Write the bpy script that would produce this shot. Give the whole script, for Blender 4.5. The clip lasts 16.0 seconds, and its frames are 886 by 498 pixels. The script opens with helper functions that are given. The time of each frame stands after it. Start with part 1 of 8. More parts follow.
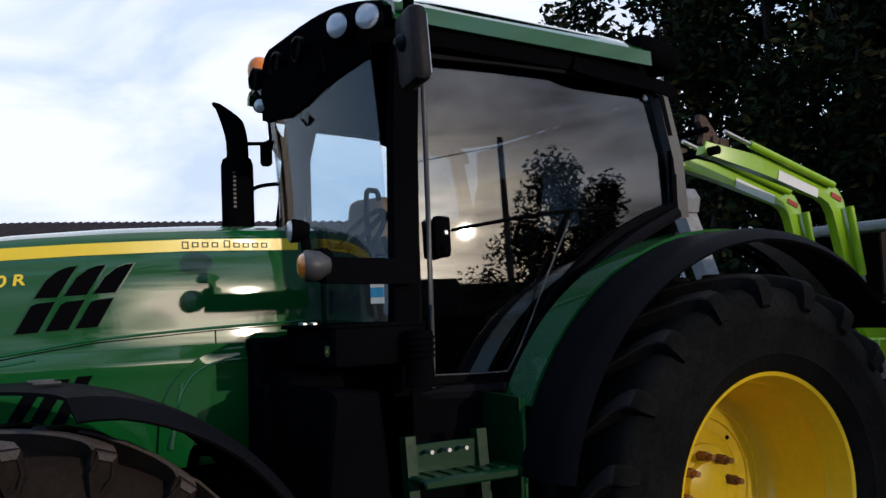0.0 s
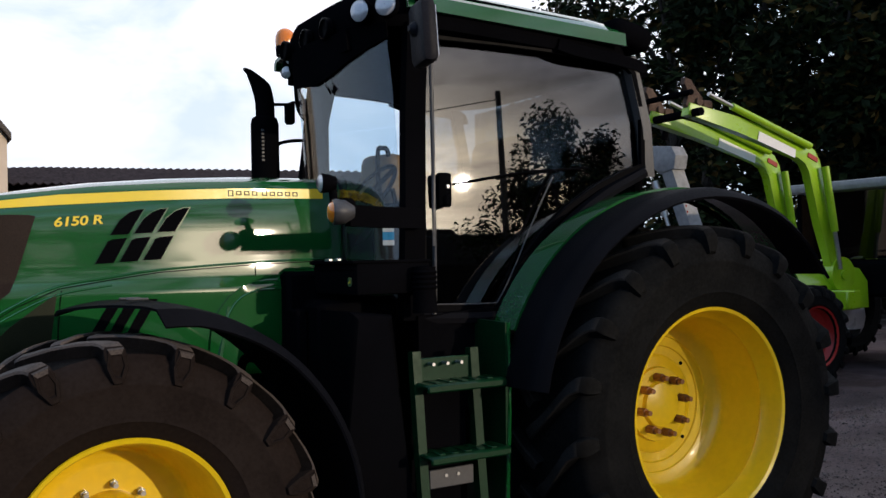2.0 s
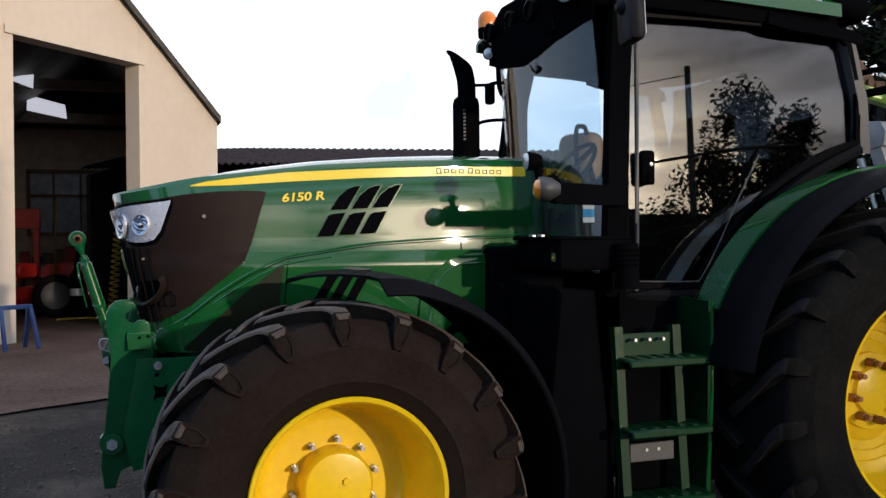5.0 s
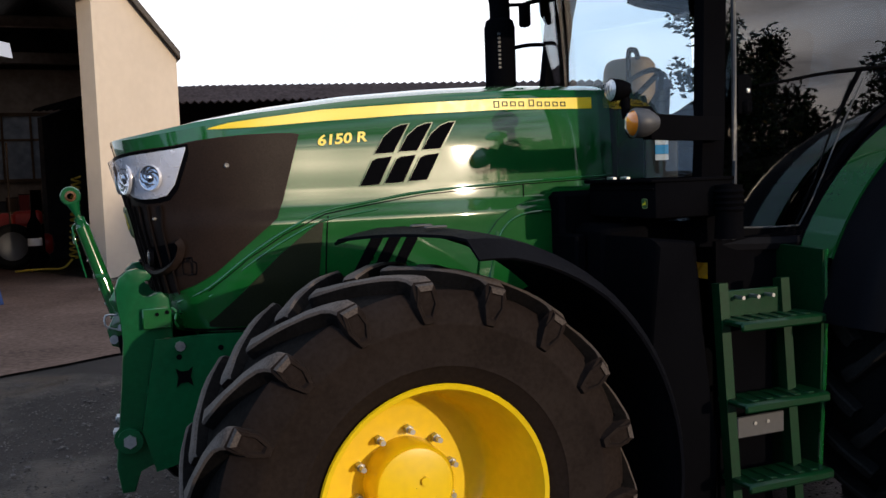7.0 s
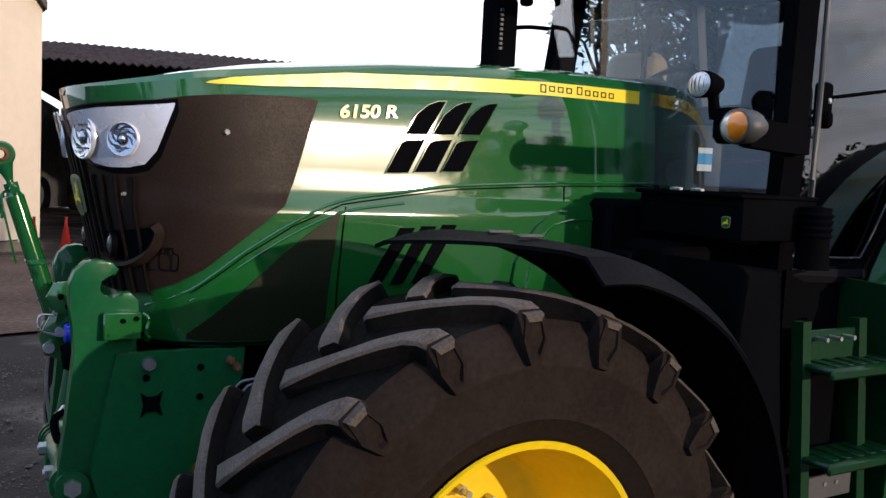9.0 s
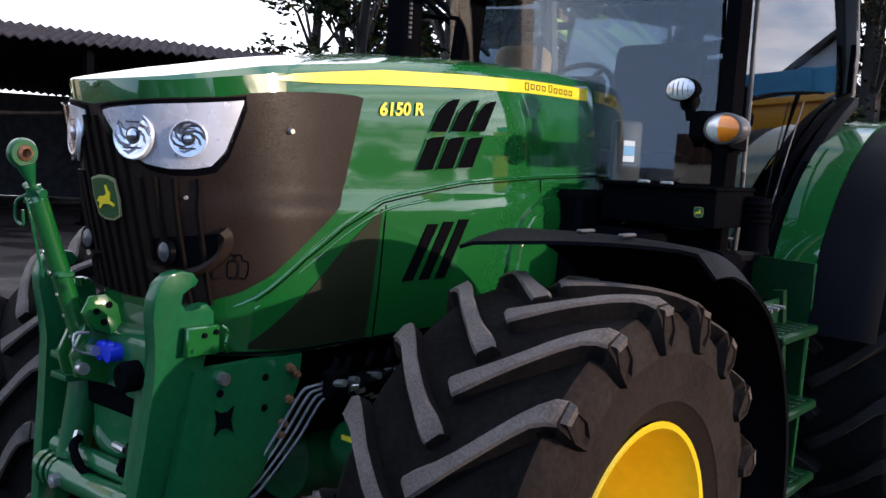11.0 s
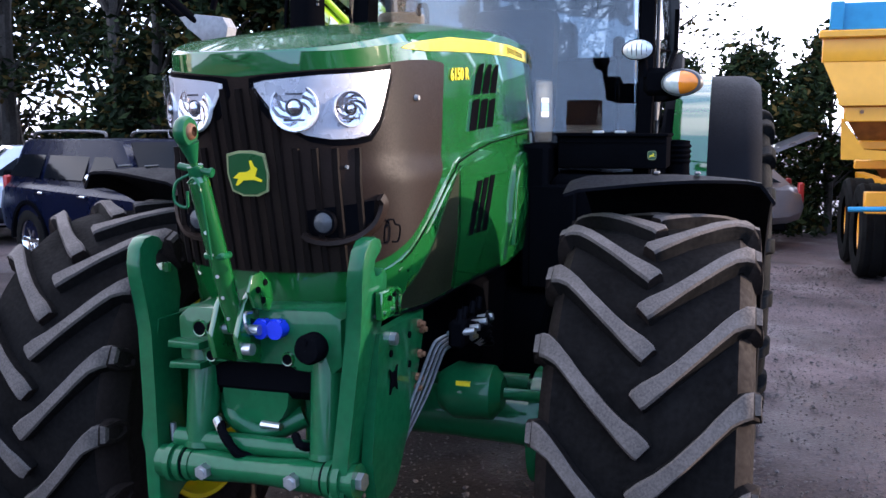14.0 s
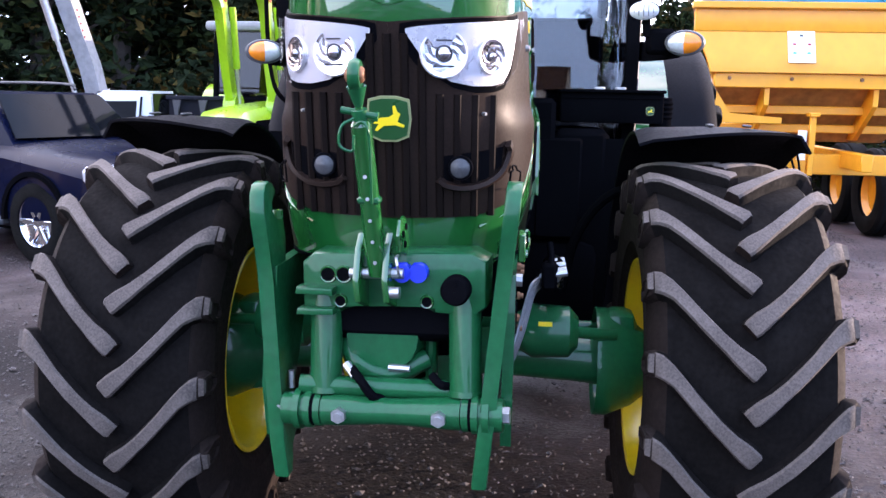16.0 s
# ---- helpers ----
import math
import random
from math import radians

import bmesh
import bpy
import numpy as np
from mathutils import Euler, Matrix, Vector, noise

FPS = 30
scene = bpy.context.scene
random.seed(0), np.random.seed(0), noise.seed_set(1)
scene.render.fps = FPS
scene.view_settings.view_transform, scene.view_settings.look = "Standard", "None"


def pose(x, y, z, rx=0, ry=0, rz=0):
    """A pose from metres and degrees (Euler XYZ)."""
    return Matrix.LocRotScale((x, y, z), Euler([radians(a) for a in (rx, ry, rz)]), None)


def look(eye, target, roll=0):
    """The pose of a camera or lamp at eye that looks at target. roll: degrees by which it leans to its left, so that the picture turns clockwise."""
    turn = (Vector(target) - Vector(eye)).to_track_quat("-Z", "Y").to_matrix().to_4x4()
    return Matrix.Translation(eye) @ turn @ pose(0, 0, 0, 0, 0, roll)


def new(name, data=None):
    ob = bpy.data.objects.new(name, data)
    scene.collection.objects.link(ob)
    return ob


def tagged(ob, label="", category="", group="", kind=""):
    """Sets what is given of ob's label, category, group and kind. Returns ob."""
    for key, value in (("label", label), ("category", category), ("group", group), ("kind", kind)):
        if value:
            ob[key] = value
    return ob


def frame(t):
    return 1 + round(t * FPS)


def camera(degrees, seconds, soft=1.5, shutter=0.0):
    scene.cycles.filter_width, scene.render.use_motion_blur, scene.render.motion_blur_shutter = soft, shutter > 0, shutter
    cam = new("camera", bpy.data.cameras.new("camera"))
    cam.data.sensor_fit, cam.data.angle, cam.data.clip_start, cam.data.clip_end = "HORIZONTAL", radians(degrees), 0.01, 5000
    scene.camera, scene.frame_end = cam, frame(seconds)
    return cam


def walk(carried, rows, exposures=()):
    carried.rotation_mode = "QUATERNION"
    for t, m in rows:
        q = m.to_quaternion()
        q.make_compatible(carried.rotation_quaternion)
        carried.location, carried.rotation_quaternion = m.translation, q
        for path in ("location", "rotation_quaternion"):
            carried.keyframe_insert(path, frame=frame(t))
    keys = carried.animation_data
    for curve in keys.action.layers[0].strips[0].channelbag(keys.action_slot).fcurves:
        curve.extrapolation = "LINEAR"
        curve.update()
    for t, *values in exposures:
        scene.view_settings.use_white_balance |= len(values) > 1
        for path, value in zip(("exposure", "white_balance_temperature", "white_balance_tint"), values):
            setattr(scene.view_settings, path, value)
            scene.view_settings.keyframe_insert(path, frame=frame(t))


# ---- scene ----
cam = camera(51.6, 16.0)
PATH = [
    (0, (-0.271, -3.837, 1.667), (0.758, -2.127, 1.801), -2.3),
    (0.5, (-0.344, -4.063, 1.654), (0.68, -2.347, 1.727), -0.9),
    (1, (-0.478, -4.163, 1.644), (0.548, -2.449, 1.738), -1.8),
    (1.5, (-0.64, -4.308, 1.636), (0.429, -2.62, 1.717), -2.1),
    (2, (-0.661, -4.435, 1.621), (0.375, -2.724, 1.648), -1.3),
    (2.5, (-0.684, -4.507, 1.629), (0.335, -2.786, 1.646), -1.0),
    (3, (-0.726, -4.517, 1.633), (0.285, -2.792, 1.649), -1.1),
    (3.5, (-0.743, -4.512, 1.628), (0.233, -2.767, 1.649), -1.1),
    (4, (-0.758, -4.501, 1.623), (0.14, -2.714, 1.646), -0.8),
    (4.5, (-0.783, -4.5, 1.615), (0.016, -2.667, 1.624), -0.6),
    (5, (-0.807, -4.492, 1.607), (-0.123, -2.613, 1.595), -0.5),
    (7.5, (-1.046, -3.504, 1.678), (-0.242, -1.686, 1.456), -2.3),
    (8, (-1.109, -3.291, 1.682), (-0.205, -1.526, 1.421), -0.5),
    (8.5, (-1.18, -3.061, 1.669), (-0.211, -1.32, 1.494), -0.2),
    (9, (-1.255, -2.868, 1.658), (-0.2, -1.177, 1.488), 2.9),
    (11.5, (-2.292, -2.091, 1.699), (-0.659, -0.959, 1.472), 2.6),
    (12, (-2.447, -1.944, 1.696), (-0.761, -0.897, 1.447), 2.7),
    (12.5, (-2.515, -1.752, 1.651), (-0.786, -0.787, 1.369), 1.8),
    (13, (-2.592, -1.567, 1.662), (-0.805, -0.719, 1.361), 1.7),
    (13.5, (-2.748, -1.368, 1.634), (-0.901, -0.654, 1.354), 0.2),
    (14, (-2.878, -1.184, 1.645), (-0.981, -0.603, 1.388), 0.0),
    (14.5, (-2.932, -0.961, 1.607), (-1.001, -0.488, 1.386), -0.4),
    (15, (-2.999, -0.767, 1.623), (-1.043, -0.418, 1.396), 1.9),
    (15.5, (-3.11, -0.527, 1.599), (-1.144, -0.286, 1.323), 0.8),
    (16, (-3.142, -0.366, 1.601), (-1.178, -0.188, 1.267), 1.1),
]
walk(cam, [(t, look(eye, target, roll)) for t, eye, target, roll in PATH],
     exposures=[(0, -0.62, 6000, 14), (1.5, -0.48, 6300, 14), (3, -0.34, 6400, 14), (5, -0.16, 6400, 14), (7.5, -0.06, 6600, 14), (9, 0.25, 6600, 16), (11.5, 0.88, 6300, 20), (12.5, 1.2, 6150, 20), (14, 1.56, 6050, 23), (16, 2.18, 6350, 30)])

# ---- light: a low veiled sun beyond the yard behind the walker, bright broken sky ----
def heading(azimuth, height):
    a, e = radians(azimuth), radians(height)
    return Vector((math.cos(a) * math.cos(e), math.sin(a) * math.cos(e), math.sin(e)))


SUN_DIR = heading(-65.5, 8.5)
GLOW_DIR = heading(-65.2, 4.6)
world = bpy.data.worlds.new("sky")
scene.world = world
world.use_nodes = True
wn, wl = world.node_tree.nodes, world.node_tree.links
wn.clear()
w_out = wn.new("ShaderNodeOutputWorld")
w_bg = wn.new("ShaderNodeBackground")
sky = wn.new("ShaderNodeTexSky")
sky.sky_type = "NISHITA"
sky.sun_disc = False
sky.sun_elevation = math.asin(SUN_DIR.z)
sky.sun_rotation = math.atan2(SUN_DIR.x, SUN_DIR.y)
sky.air_density, sky.dust_density, sky.ozone_density = 1.0, 2.0, 1.0
# broken cloud: a soft white veil over the clear sky
w_co = wn.new("ShaderNodeTexCoord")
w_map = wn.new("ShaderNodeMapping")
w_map.inputs["Scale"].default_value = (1.0, 1.0, 2.6)
w_noise = wn.new("ShaderNodeTexNoise")
w_noise.inputs["Scale"].default_value = 3.4
w_noise.inputs["Detail"].default_value = 9
w_noise.inputs["Roughness"].default_value = 0.55
w_noise.inputs["Distortion"].default_value = 0.6
w_ramp = wn.new("ShaderNodeValToRGB")
w_ramp.color_ramp.elements[0].position = 0.38
w_ramp.color_ramp.elements[1].position = 0.58
w_cloud = wn.new("ShaderNodeMixRGB")
# cloud is brighter and warmer towards the veiled sun
w_dot = wn.new("ShaderNodeVectorMath")
w_dot.operation = "DOT_PRODUCT"
w_dot.inputs[1].default_value = GLOW_DIR
w_clip = wn.new("ShaderNodeMath")
w_clip.operation = "MAXIMUM"
w_clip.inputs[1].default_value = 0.0
w_pow = wn.new("ShaderNodeMath")
w_pow.operation = "POWER"
w_pow.inputs[1].default_value = 300.0
# lit from the front the cloud is white, against the light it is grey
w_back = wn.new("ShaderNodeMapRange")
w_back.inputs["From Min"].default_value, w_back.inputs["From Max"].default_value = 0.25, 0.72
w_body = wn.new("ShaderNodeMixRGB")
w_body.inputs[1].default_value = (11.0, 11.3, 11.8, 1)
w_body.inputs[2].default_value = (2.1, 2.1, 2.45, 1)
w_clear = wn.new("ShaderNodeMixRGB")
w_clear.blend_type = "MIX"
w_clear.inputs[0].default_value = 0.6
w_clear.inputs[2].default_value = (8.2, 9.4, 10.4, 1)
w_tone = wn.new("ShaderNodeMixRGB")
w_tone.inputs[2].default_value = (200.0, 160.0, 95.0, 1)
w_side = wn.new("ShaderNodeVectorMath")
w_side.operation = "DOT_PRODUCT"
w_side.inputs[1].default_value = heading(-100, 0)
wl.new(w_co.outputs["Generated"], w_side.inputs[0])
wl.new(w_side.outputs["Value"], w_back.inputs["Value"])
wl.new(w_back.outputs[0], w_body.inputs[0])
w_smap = wn.new("ShaderNodeMapping")
w_smap.inputs["Rotation"].default_value = (radians(35), radians(-30), 0)
w_smap.inputs["Scale"].default_value = (2.0, 2.0, 9.0)
w_streak = wn.new("ShaderNodeTexNoise")
w_streak.inputs["Scale"].default_value = 2.2
w_streak.inputs["Detail"].default_value = 8
w_streak.inputs["Distortion"].default_value = 1.2
w_band = wn.new("ShaderNodeMapRange")
w_band.inputs["From Min"].default_value, w_band.inputs["From Max"].default_value = 0.35, 0.68
w_band.inputs["To Min"].default_value, w_band.inputs["To Max"].default_value = 0.45, 2.2
w_mul = wn.new("ShaderNodeMixRGB")
w_mul.blend_type = "MULTIPLY"
wl.new(w_co.outputs["Generated"], w_smap.inputs[0])
wl.new(w_smap.outputs[0], w_streak.inputs["Vector"])
wl.new(w_streak.outputs["Fac"], w_band.inputs["Value"])
wl.new(w_back.outputs[0], w_mul.inputs[0])
wl.new(w_body.outputs[0], w_mul.inputs[1])
wl.new(w_band.outputs[0], w_mul.inputs[2])
w_halo = wn.new("ShaderNodeMath")
w_halo.operation = "POWER"
w_halo.inputs[1].default_value = 110.0
w_warm = wn.new("ShaderNodeMixRGB")
w_warm.inputs[2].default_value = (6.0, 5.2, 4.3, 1)
wl.new(w_clip.outputs[0], w_halo.inputs[0])
wl.new(w_halo.outputs[0], w_warm.inputs[0])
wl.new(w_mul.outputs[0], w_warm.inputs[1])
# a broad bright break in the cloud beside the sun
w_dot_b = wn.new("ShaderNodeVectorMath")
w_dot_b.operation = "DOT_PRODUCT"
w_dot_b.inputs[1].default_value = heading(-72, 6)
w_clip_b = wn.new("ShaderNodeMath")
w_clip_b.operation = "MAXIMUM"
w_clip_b.inputs[1].default_value = 0.0
w_pow_b = wn.new("ShaderNodeMath")
w_pow_b.operation = "POWER"
w_pow_b.inputs[1].default_value = 180.0
w_torn = wn.new("ShaderNodeMath")
w_torn.operation = "MULTIPLY"
w_torn.use_clamp = True
w_break = wn.new("ShaderNodeMixRGB")
w_break.inputs[2].default_value = (60.0, 50.5, 36.0, 1)
wl.new(w_co.outputs["Generated"], w_dot_b.inputs[0])
wl.new(w_dot_b.outputs["Value"], w_clip_b.inputs[0])
wl.new(w_clip_b.outputs[0], w_pow_b.inputs[0])
wl.new(w_pow_b.outputs[0], w_torn.inputs[0])
wl.new(w_band.outputs[0], w_torn.inputs[1])
wl.new(w_torn.outputs[0], w_break.inputs[0])
wl.new(w_warm.outputs[0], w_tone.inputs[1])
wl.new(w_cloud.outputs[0], w_break.inputs[1])
wl.new(w_co.outputs["Generated"], w_map.inputs[0])
wl.new(w_map.outputs[0], w_noise.inputs["Vector"])
wl.new(w_co.outputs["Generated"], w_dot.inputs[0])
wl.new(w_dot.outputs["Value"], w_clip.inputs[0])
wl.new(w_clip.outputs[0], w_pow.inputs[0])
wl.new(w_pow.outputs[0], w_tone.inputs[0])
wl.new(w_tone.outputs[0], w_cloud.inputs[2])
wl.new(w_ramp.outputs[0], w_cloud.inputs[0])
w_blue = wn.new("ShaderNodeMixRGB")
w_blue.inputs[0].default_value = 0.75
w_blue.inputs[2].default_value = (3.4, 5.4, 8.4, 1)
wl.new(sky.outputs[0], w_blue.inputs[1])
wl.new(w_blue.outputs[0], w_clear.inputs[1])
w_axis = wn.new("ShaderNodeSeparateXYZ")
wl.new(w_co.outputs["Generated"], w_axis.inputs[0])
w_haze = wn.new("ShaderNodeMapRange")
w_haze.inputs["From Min"].default_value, w_haze.inputs["From Max"].default_value = 0.15, 0.75
w_haze.inputs["To Min"].default_value, w_haze.inputs["To Max"].default_value = 0.05, 0.85
wl.new(w_axis.outputs["Y"], w_haze.inputs["Value"])
wl.new(w_haze.outputs[0], w_clear.inputs[0])
w_gap = wn.new("ShaderNodeMapRange")
w_gap.inputs["From Min"].default_value, w_gap.inputs["From Max"].default_value = 0.05, -0.6
w_gap.inputs["To Min"].default_value, w_gap.inputs["To Max"].default_value = 0.0, 0.42
wl.new(w_axis.outputs["X"], w_gap.inputs["Value"])
w_thin = wn.new("ShaderNodeMath")
w_thin.operation = "SUBTRACT"
wl.new(w_noise.outputs["Fac"], w_thin.inputs[0])
wl.new(w_gap.outputs[0], w_thin.inputs[1])
wl.new(w_thin.outputs[0], w_ramp.inputs[0])
wl.new(w_clear.outputs[0], w_cloud.inputs[1])
wl.new(w_break.outputs[0], w_bg.inputs[0])
w_bg.inputs[1].default_value = 0.14
wl.new(w_bg.outputs[0], w_out.inputs[0])
sun_data = bpy.data.lights.new("sun", "SUN")
sun_data.energy, sun_data.angle, sun_data.color = 2.7, radians(0.7), (1.0, 0.85, 0.64)
sun = new("sun", sun_data)
sun.matrix_world = look(SUN_DIR * 60, (0, 0, 0))

# ---- materials ----
def mat(name, base, rough=0.5, metal=0.0, grain=0.0, scale=40.0, bump=0.0, coat=0.0, dark=None, spec=0.5, blotch=3.0, stretch=(1, 1, 1)):
    """A surface with a fine grain and a broad blotch in its colour and gloss, and a fine relief."""
    m = bpy.data.materials.new(name)
    m.use_nodes = True
    n, l = m.node_tree.nodes, m.node_tree.links
    b = n["Principled BSDF"]
    b.inputs["Roughness"].default_value, b.inputs["Metallic"].default_value = rough, metal
    b.inputs["Specular IOR Level"].default_value = spec
    b.inputs["Base Color"].default_value = (*base, 1)
    if coat:
        b.inputs["Coat Weight"].default_value, b.inputs["Coat Roughness"].default_value = coat, 0.04
    if grain or bump:
        co = n.new("ShaderNodeTexCoord")
        mp = n.new("ShaderNodeMapping")
        mp.inputs["Scale"].default_value = stretch
        l.new(co.outputs["Object"], mp.inputs[0])
        fine, broad = n.new("ShaderNodeTexNoise"), n.new("ShaderNodeTexNoise")
        fine.inputs["Scale"].default_value, broad.inputs["Scale"].default_value = scale, blotch
        fine.inputs["Detail"].default_value, broad.inputs["Detail"].default_value = 6, 5
        l.new(mp.outputs[0], fine.inputs["Vector"])
        l.new(mp.outputs[0], broad.inputs["Vector"])
        mix = n.new("ShaderNodeMath")
        mix.operation = "MULTIPLY_ADD"
        mix.inputs[1].default_value = 0.5
        l.new(fine.outputs["Fac"], mix.inputs[0])
        half = n.new("ShaderNodeMath")
        half.operation = "MULTIPLY"
        half.inputs[1].default_value = 0.5
        l.new(broad.outputs["Fac"], half.inputs[0])
        l.new(half.outputs[0], mix.inputs[2])
        ramp = n.new("ShaderNodeValToRGB")
        d = dark or tuple(c * (1 - grain) for c in base)
        ramp.color_ramp.elements[0].position, ramp.color_ramp.elements[1].position = 0.36, 0.62
        ramp.color_ramp.elements[0].color, ramp.color_ramp.elements[1].color = (*d, 1), (*base, 1)
        l.new(mix.outputs[0], ramp.inputs[0])
        if grain:
            l.new(ramp.outputs[0], b.inputs["Base Color"])
            rr = n.new("ShaderNodeMapRange")
            rr.inputs["From Min"].default_value, rr.inputs["From Max"].default_value = 0.35, 0.65
            rr.inputs["To Min"].default_value, rr.inputs["To Max"].default_value = min(1, rough * 1.2), rough * 0.85
            l.new(mix.outputs[0], rr.inputs["Value"])
            l.new(rr.outputs[0], b.inputs["Roughness"])
        if bump:
            bp = n.new("ShaderNodeBump")
            bp.inputs["Strength"].default_value, bp.inputs["Distance"].default_value = 0.6, bump
            l.new(mix.outputs[0], bp.inputs["Height"])
            l.new(bp.outputs[0], b.inputs["Normal"])
    return m


def glass(name, tint, gloss=0.12, graze=0.7):
    """Thin pane: clear through, mirror-like by its angle."""
    m = bpy.data.materials.new(name)
    m.use_nodes = True
    n, l = m.node_tree.nodes, m.node_tree.links
    n.clear()
    out, mx = n.new("ShaderNodeOutputMaterial"), n.new("ShaderNodeMixShader")
    tr, gl, fr = n.new("ShaderNodeBsdfTransparent"), n.new("ShaderNodeBsdfGlossy"), n.new("ShaderNodeLayerWeight")
    tr.inputs[0].default_value = (*tint, 1)
    gl.inputs["Roughness"].default_value = 0.01
    steep = n.new("ShaderNodeMath")
    steep.operation = "POWER"
    steep.inputs[1].default_value = 4.0
    fr.inputs["Blend"].default_value = 0.5
    l.new(fr.outputs["Facing"], steep.inputs[0])
    add = n.new("ShaderNodeMath")
    add.operation = "MULTIPLY_ADD"
    add.use_clamp = True
    add.inputs[1].default_value = graze
    add.inputs[2].default_value = gloss
    l.new(steep.outputs[0], add.inputs[0])
    l.new(add.outputs[0], mx.inputs[0])
    l.new(tr.outputs[0], mx.inputs[1])
    l.new(gl.outputs[0], mx.inputs[2])
    l.new(mx.outputs[0], out.inputs[0])
    return m


GREEN = mat("green_paint", (0.003, 0.088, 0.016), 0.40, grain=0.10, scale=60, coat=1.0, blotch=2, spec=0.05)
GREEN.node_tree.nodes["Principled BSDF"].inputs["Coat IOR"].default_value = 1.85
# dark green; on ladder and apron it holds their shade
GREEN_DARK = mat("dark_and_shaded_green", (0.002, 0.034, 0.011), 0.40, grain=0.3, scale=45, bump=0.001, coat=0.3, spec=0.15)
GREEN_CAST = mat("green_painted_casting", (0.003, 0.092, 0.030), 0.40, grain=0.25, scale=45, bump=0.0012, coat=0.5, spec=0.12)
YELLOW = mat("yellow_wheel_paint", (0.86, 0.58, 0.005), 0.34, grain=0.10, scale=30, coat=0.4)
YELLOW_STRIPE = mat("yellow_decal", (0.90, 0.66, 0.012), 0.32, grain=0.04, scale=30, coat=0.5)
BLACK = mat("black_plastic", (0.004, 0.004, 0.005), 0.5, grain=0.35, scale=120, bump=0.0004, spec=0.0)
MIRROR_SHELL = mat("dark_grey_shell", (0.016, 0.016, 0.021), 0.5, grain=0.3, scale=90, bump=0.0004, spec=0.1)
FENDER_BLACK = mat("black_fender_plastic", (0.005, 0.005, 0.007), 0.58, grain=0.3, scale=90, bump=0.0004, spec=0.05)
BLACK_GLOSS = mat("black_gloss_paint", (0.003, 0.003, 0.004), 0.30, grain=0.2, scale=30, spec=0.01)
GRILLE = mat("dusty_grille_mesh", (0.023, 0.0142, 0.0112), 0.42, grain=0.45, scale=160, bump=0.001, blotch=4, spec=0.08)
# darker copy of the mesh: shade on the front put into its colour
GRILLE_SHADED = mat("shaded_grille_mesh", (0.011, 0.0075, 0.0066), 0.5, grain=0.45, scale=160, bump=0.001, blotch=4, spec=0.04)
PANEL_MESH = mat("olive_panel_mesh", (0.016, 0.020, 0.0095), 0.45, grain=0.4, scale=160, bump=0.001, blotch=4, spec=0.1)
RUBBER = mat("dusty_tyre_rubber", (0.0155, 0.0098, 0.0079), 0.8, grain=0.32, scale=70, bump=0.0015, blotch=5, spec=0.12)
# same rubber darkened for the shade between the lugs
GROOVE_RUBBER = mat("shaded_groove_rubber", (0.0080, 0.0066, 0.0062), 0.85, grain=0.5, scale=70, bump=0.0015, blotch=5, spec=0.05)
CLEAN_RUBBER = mat("black_tyre_rubber", (0.007, 0.007, 0.007), 0.8, grain=0.5, scale=70, bump=0.0015, blotch=5, spec=0.08)
CLEAN_WORN = mat("worn_black_rubber", (0.024, 0.022, 0.021), 0.88, grain=0.5, scale=150, bump=0.003, blotch=9, spec=0.1)
RUBBER_WORN = mat("worn_lug_rubber", (0.105, 0.081, 0.069), 0.88, grain=0.5, scale=150, bump=0.003, blotch=9)
CHROME = mat("lamp_chrome", (0.86, 0.87, 0.90), 0.10, metal=1.0, grain=0.08, scale=25)
SILVER = mat("lamp_silver", (0.90, 0.90, 0.93), 0.28, metal=0.45, grain=0.05, scale=20, coat=0.5)
PIPE_STEEL = mat("dull_zinc_pipe", (0.22, 0.22, 0.23), 0.4, metal=0.7, grain=0.4, scale=60)
STEEL = mat("zinc_steel", (0.55, 0.55, 0.56), 0.34, metal=0.9, grain=0.3, scale=60)
RUSTY = mat("rusty_bolt", (0.30, 0.14, 0.07), 0.6, metal=0.4, grain=0.5, scale=90)
AMBER = mat("amber_lens", (0.90, 0.24, 0.015), 0.15, grain=0.1, scale=60, coat=0.5)
LENS_WHITE = mat("clear_lens", (0.70, 0.70, 0.73), 0.14, metal=0.3, grain=0.2, scale=90, coat=0.5)
BLUE_CAP = mat("blue_plastic_cap", (0.010, 0.035, 0.60), 0.35, grain=0.2, scale=60)
GREY_PANEL = mat("grey_plastic", (0.06, 0.06, 0.065), 0.5, grain=0.2, scale=60)
RED = mat("red_paint", (0.45, 0.02, 0.015), 0.4, grain=0.3, scale=30)
STICKER_BLUE = mat("blue_sticker", (0.05, 0.35, 0.65), 0.4, grain=0.05, scale=20)
STICKER_WHITE = mat("white_sticker", (0.80, 0.80, 0.80), 0.4, grain=0.08, scale=20)
CAB_GLASS = glass("tinted_cab_glass", (0.34, 0.38, 0.41), 0.14)
FOG_LENS = mat("grey_fog_lens", (0.07, 0.07, 0.075), 0.22, grain=0.4, scale=90, coat=0.05, spec=0.3)
SCREEN_GLASS = glass("clear_windscreen", (0.85, 0.91, 0.95), 0.058, 0.30)
LAMP_GLASS = glass("lamp_cover", (0.93, 0.93, 0.95), 0.02)
CAR_GLASS = glass("dark_car_glass", (0.12, 0.13, 0.14), 0.06)

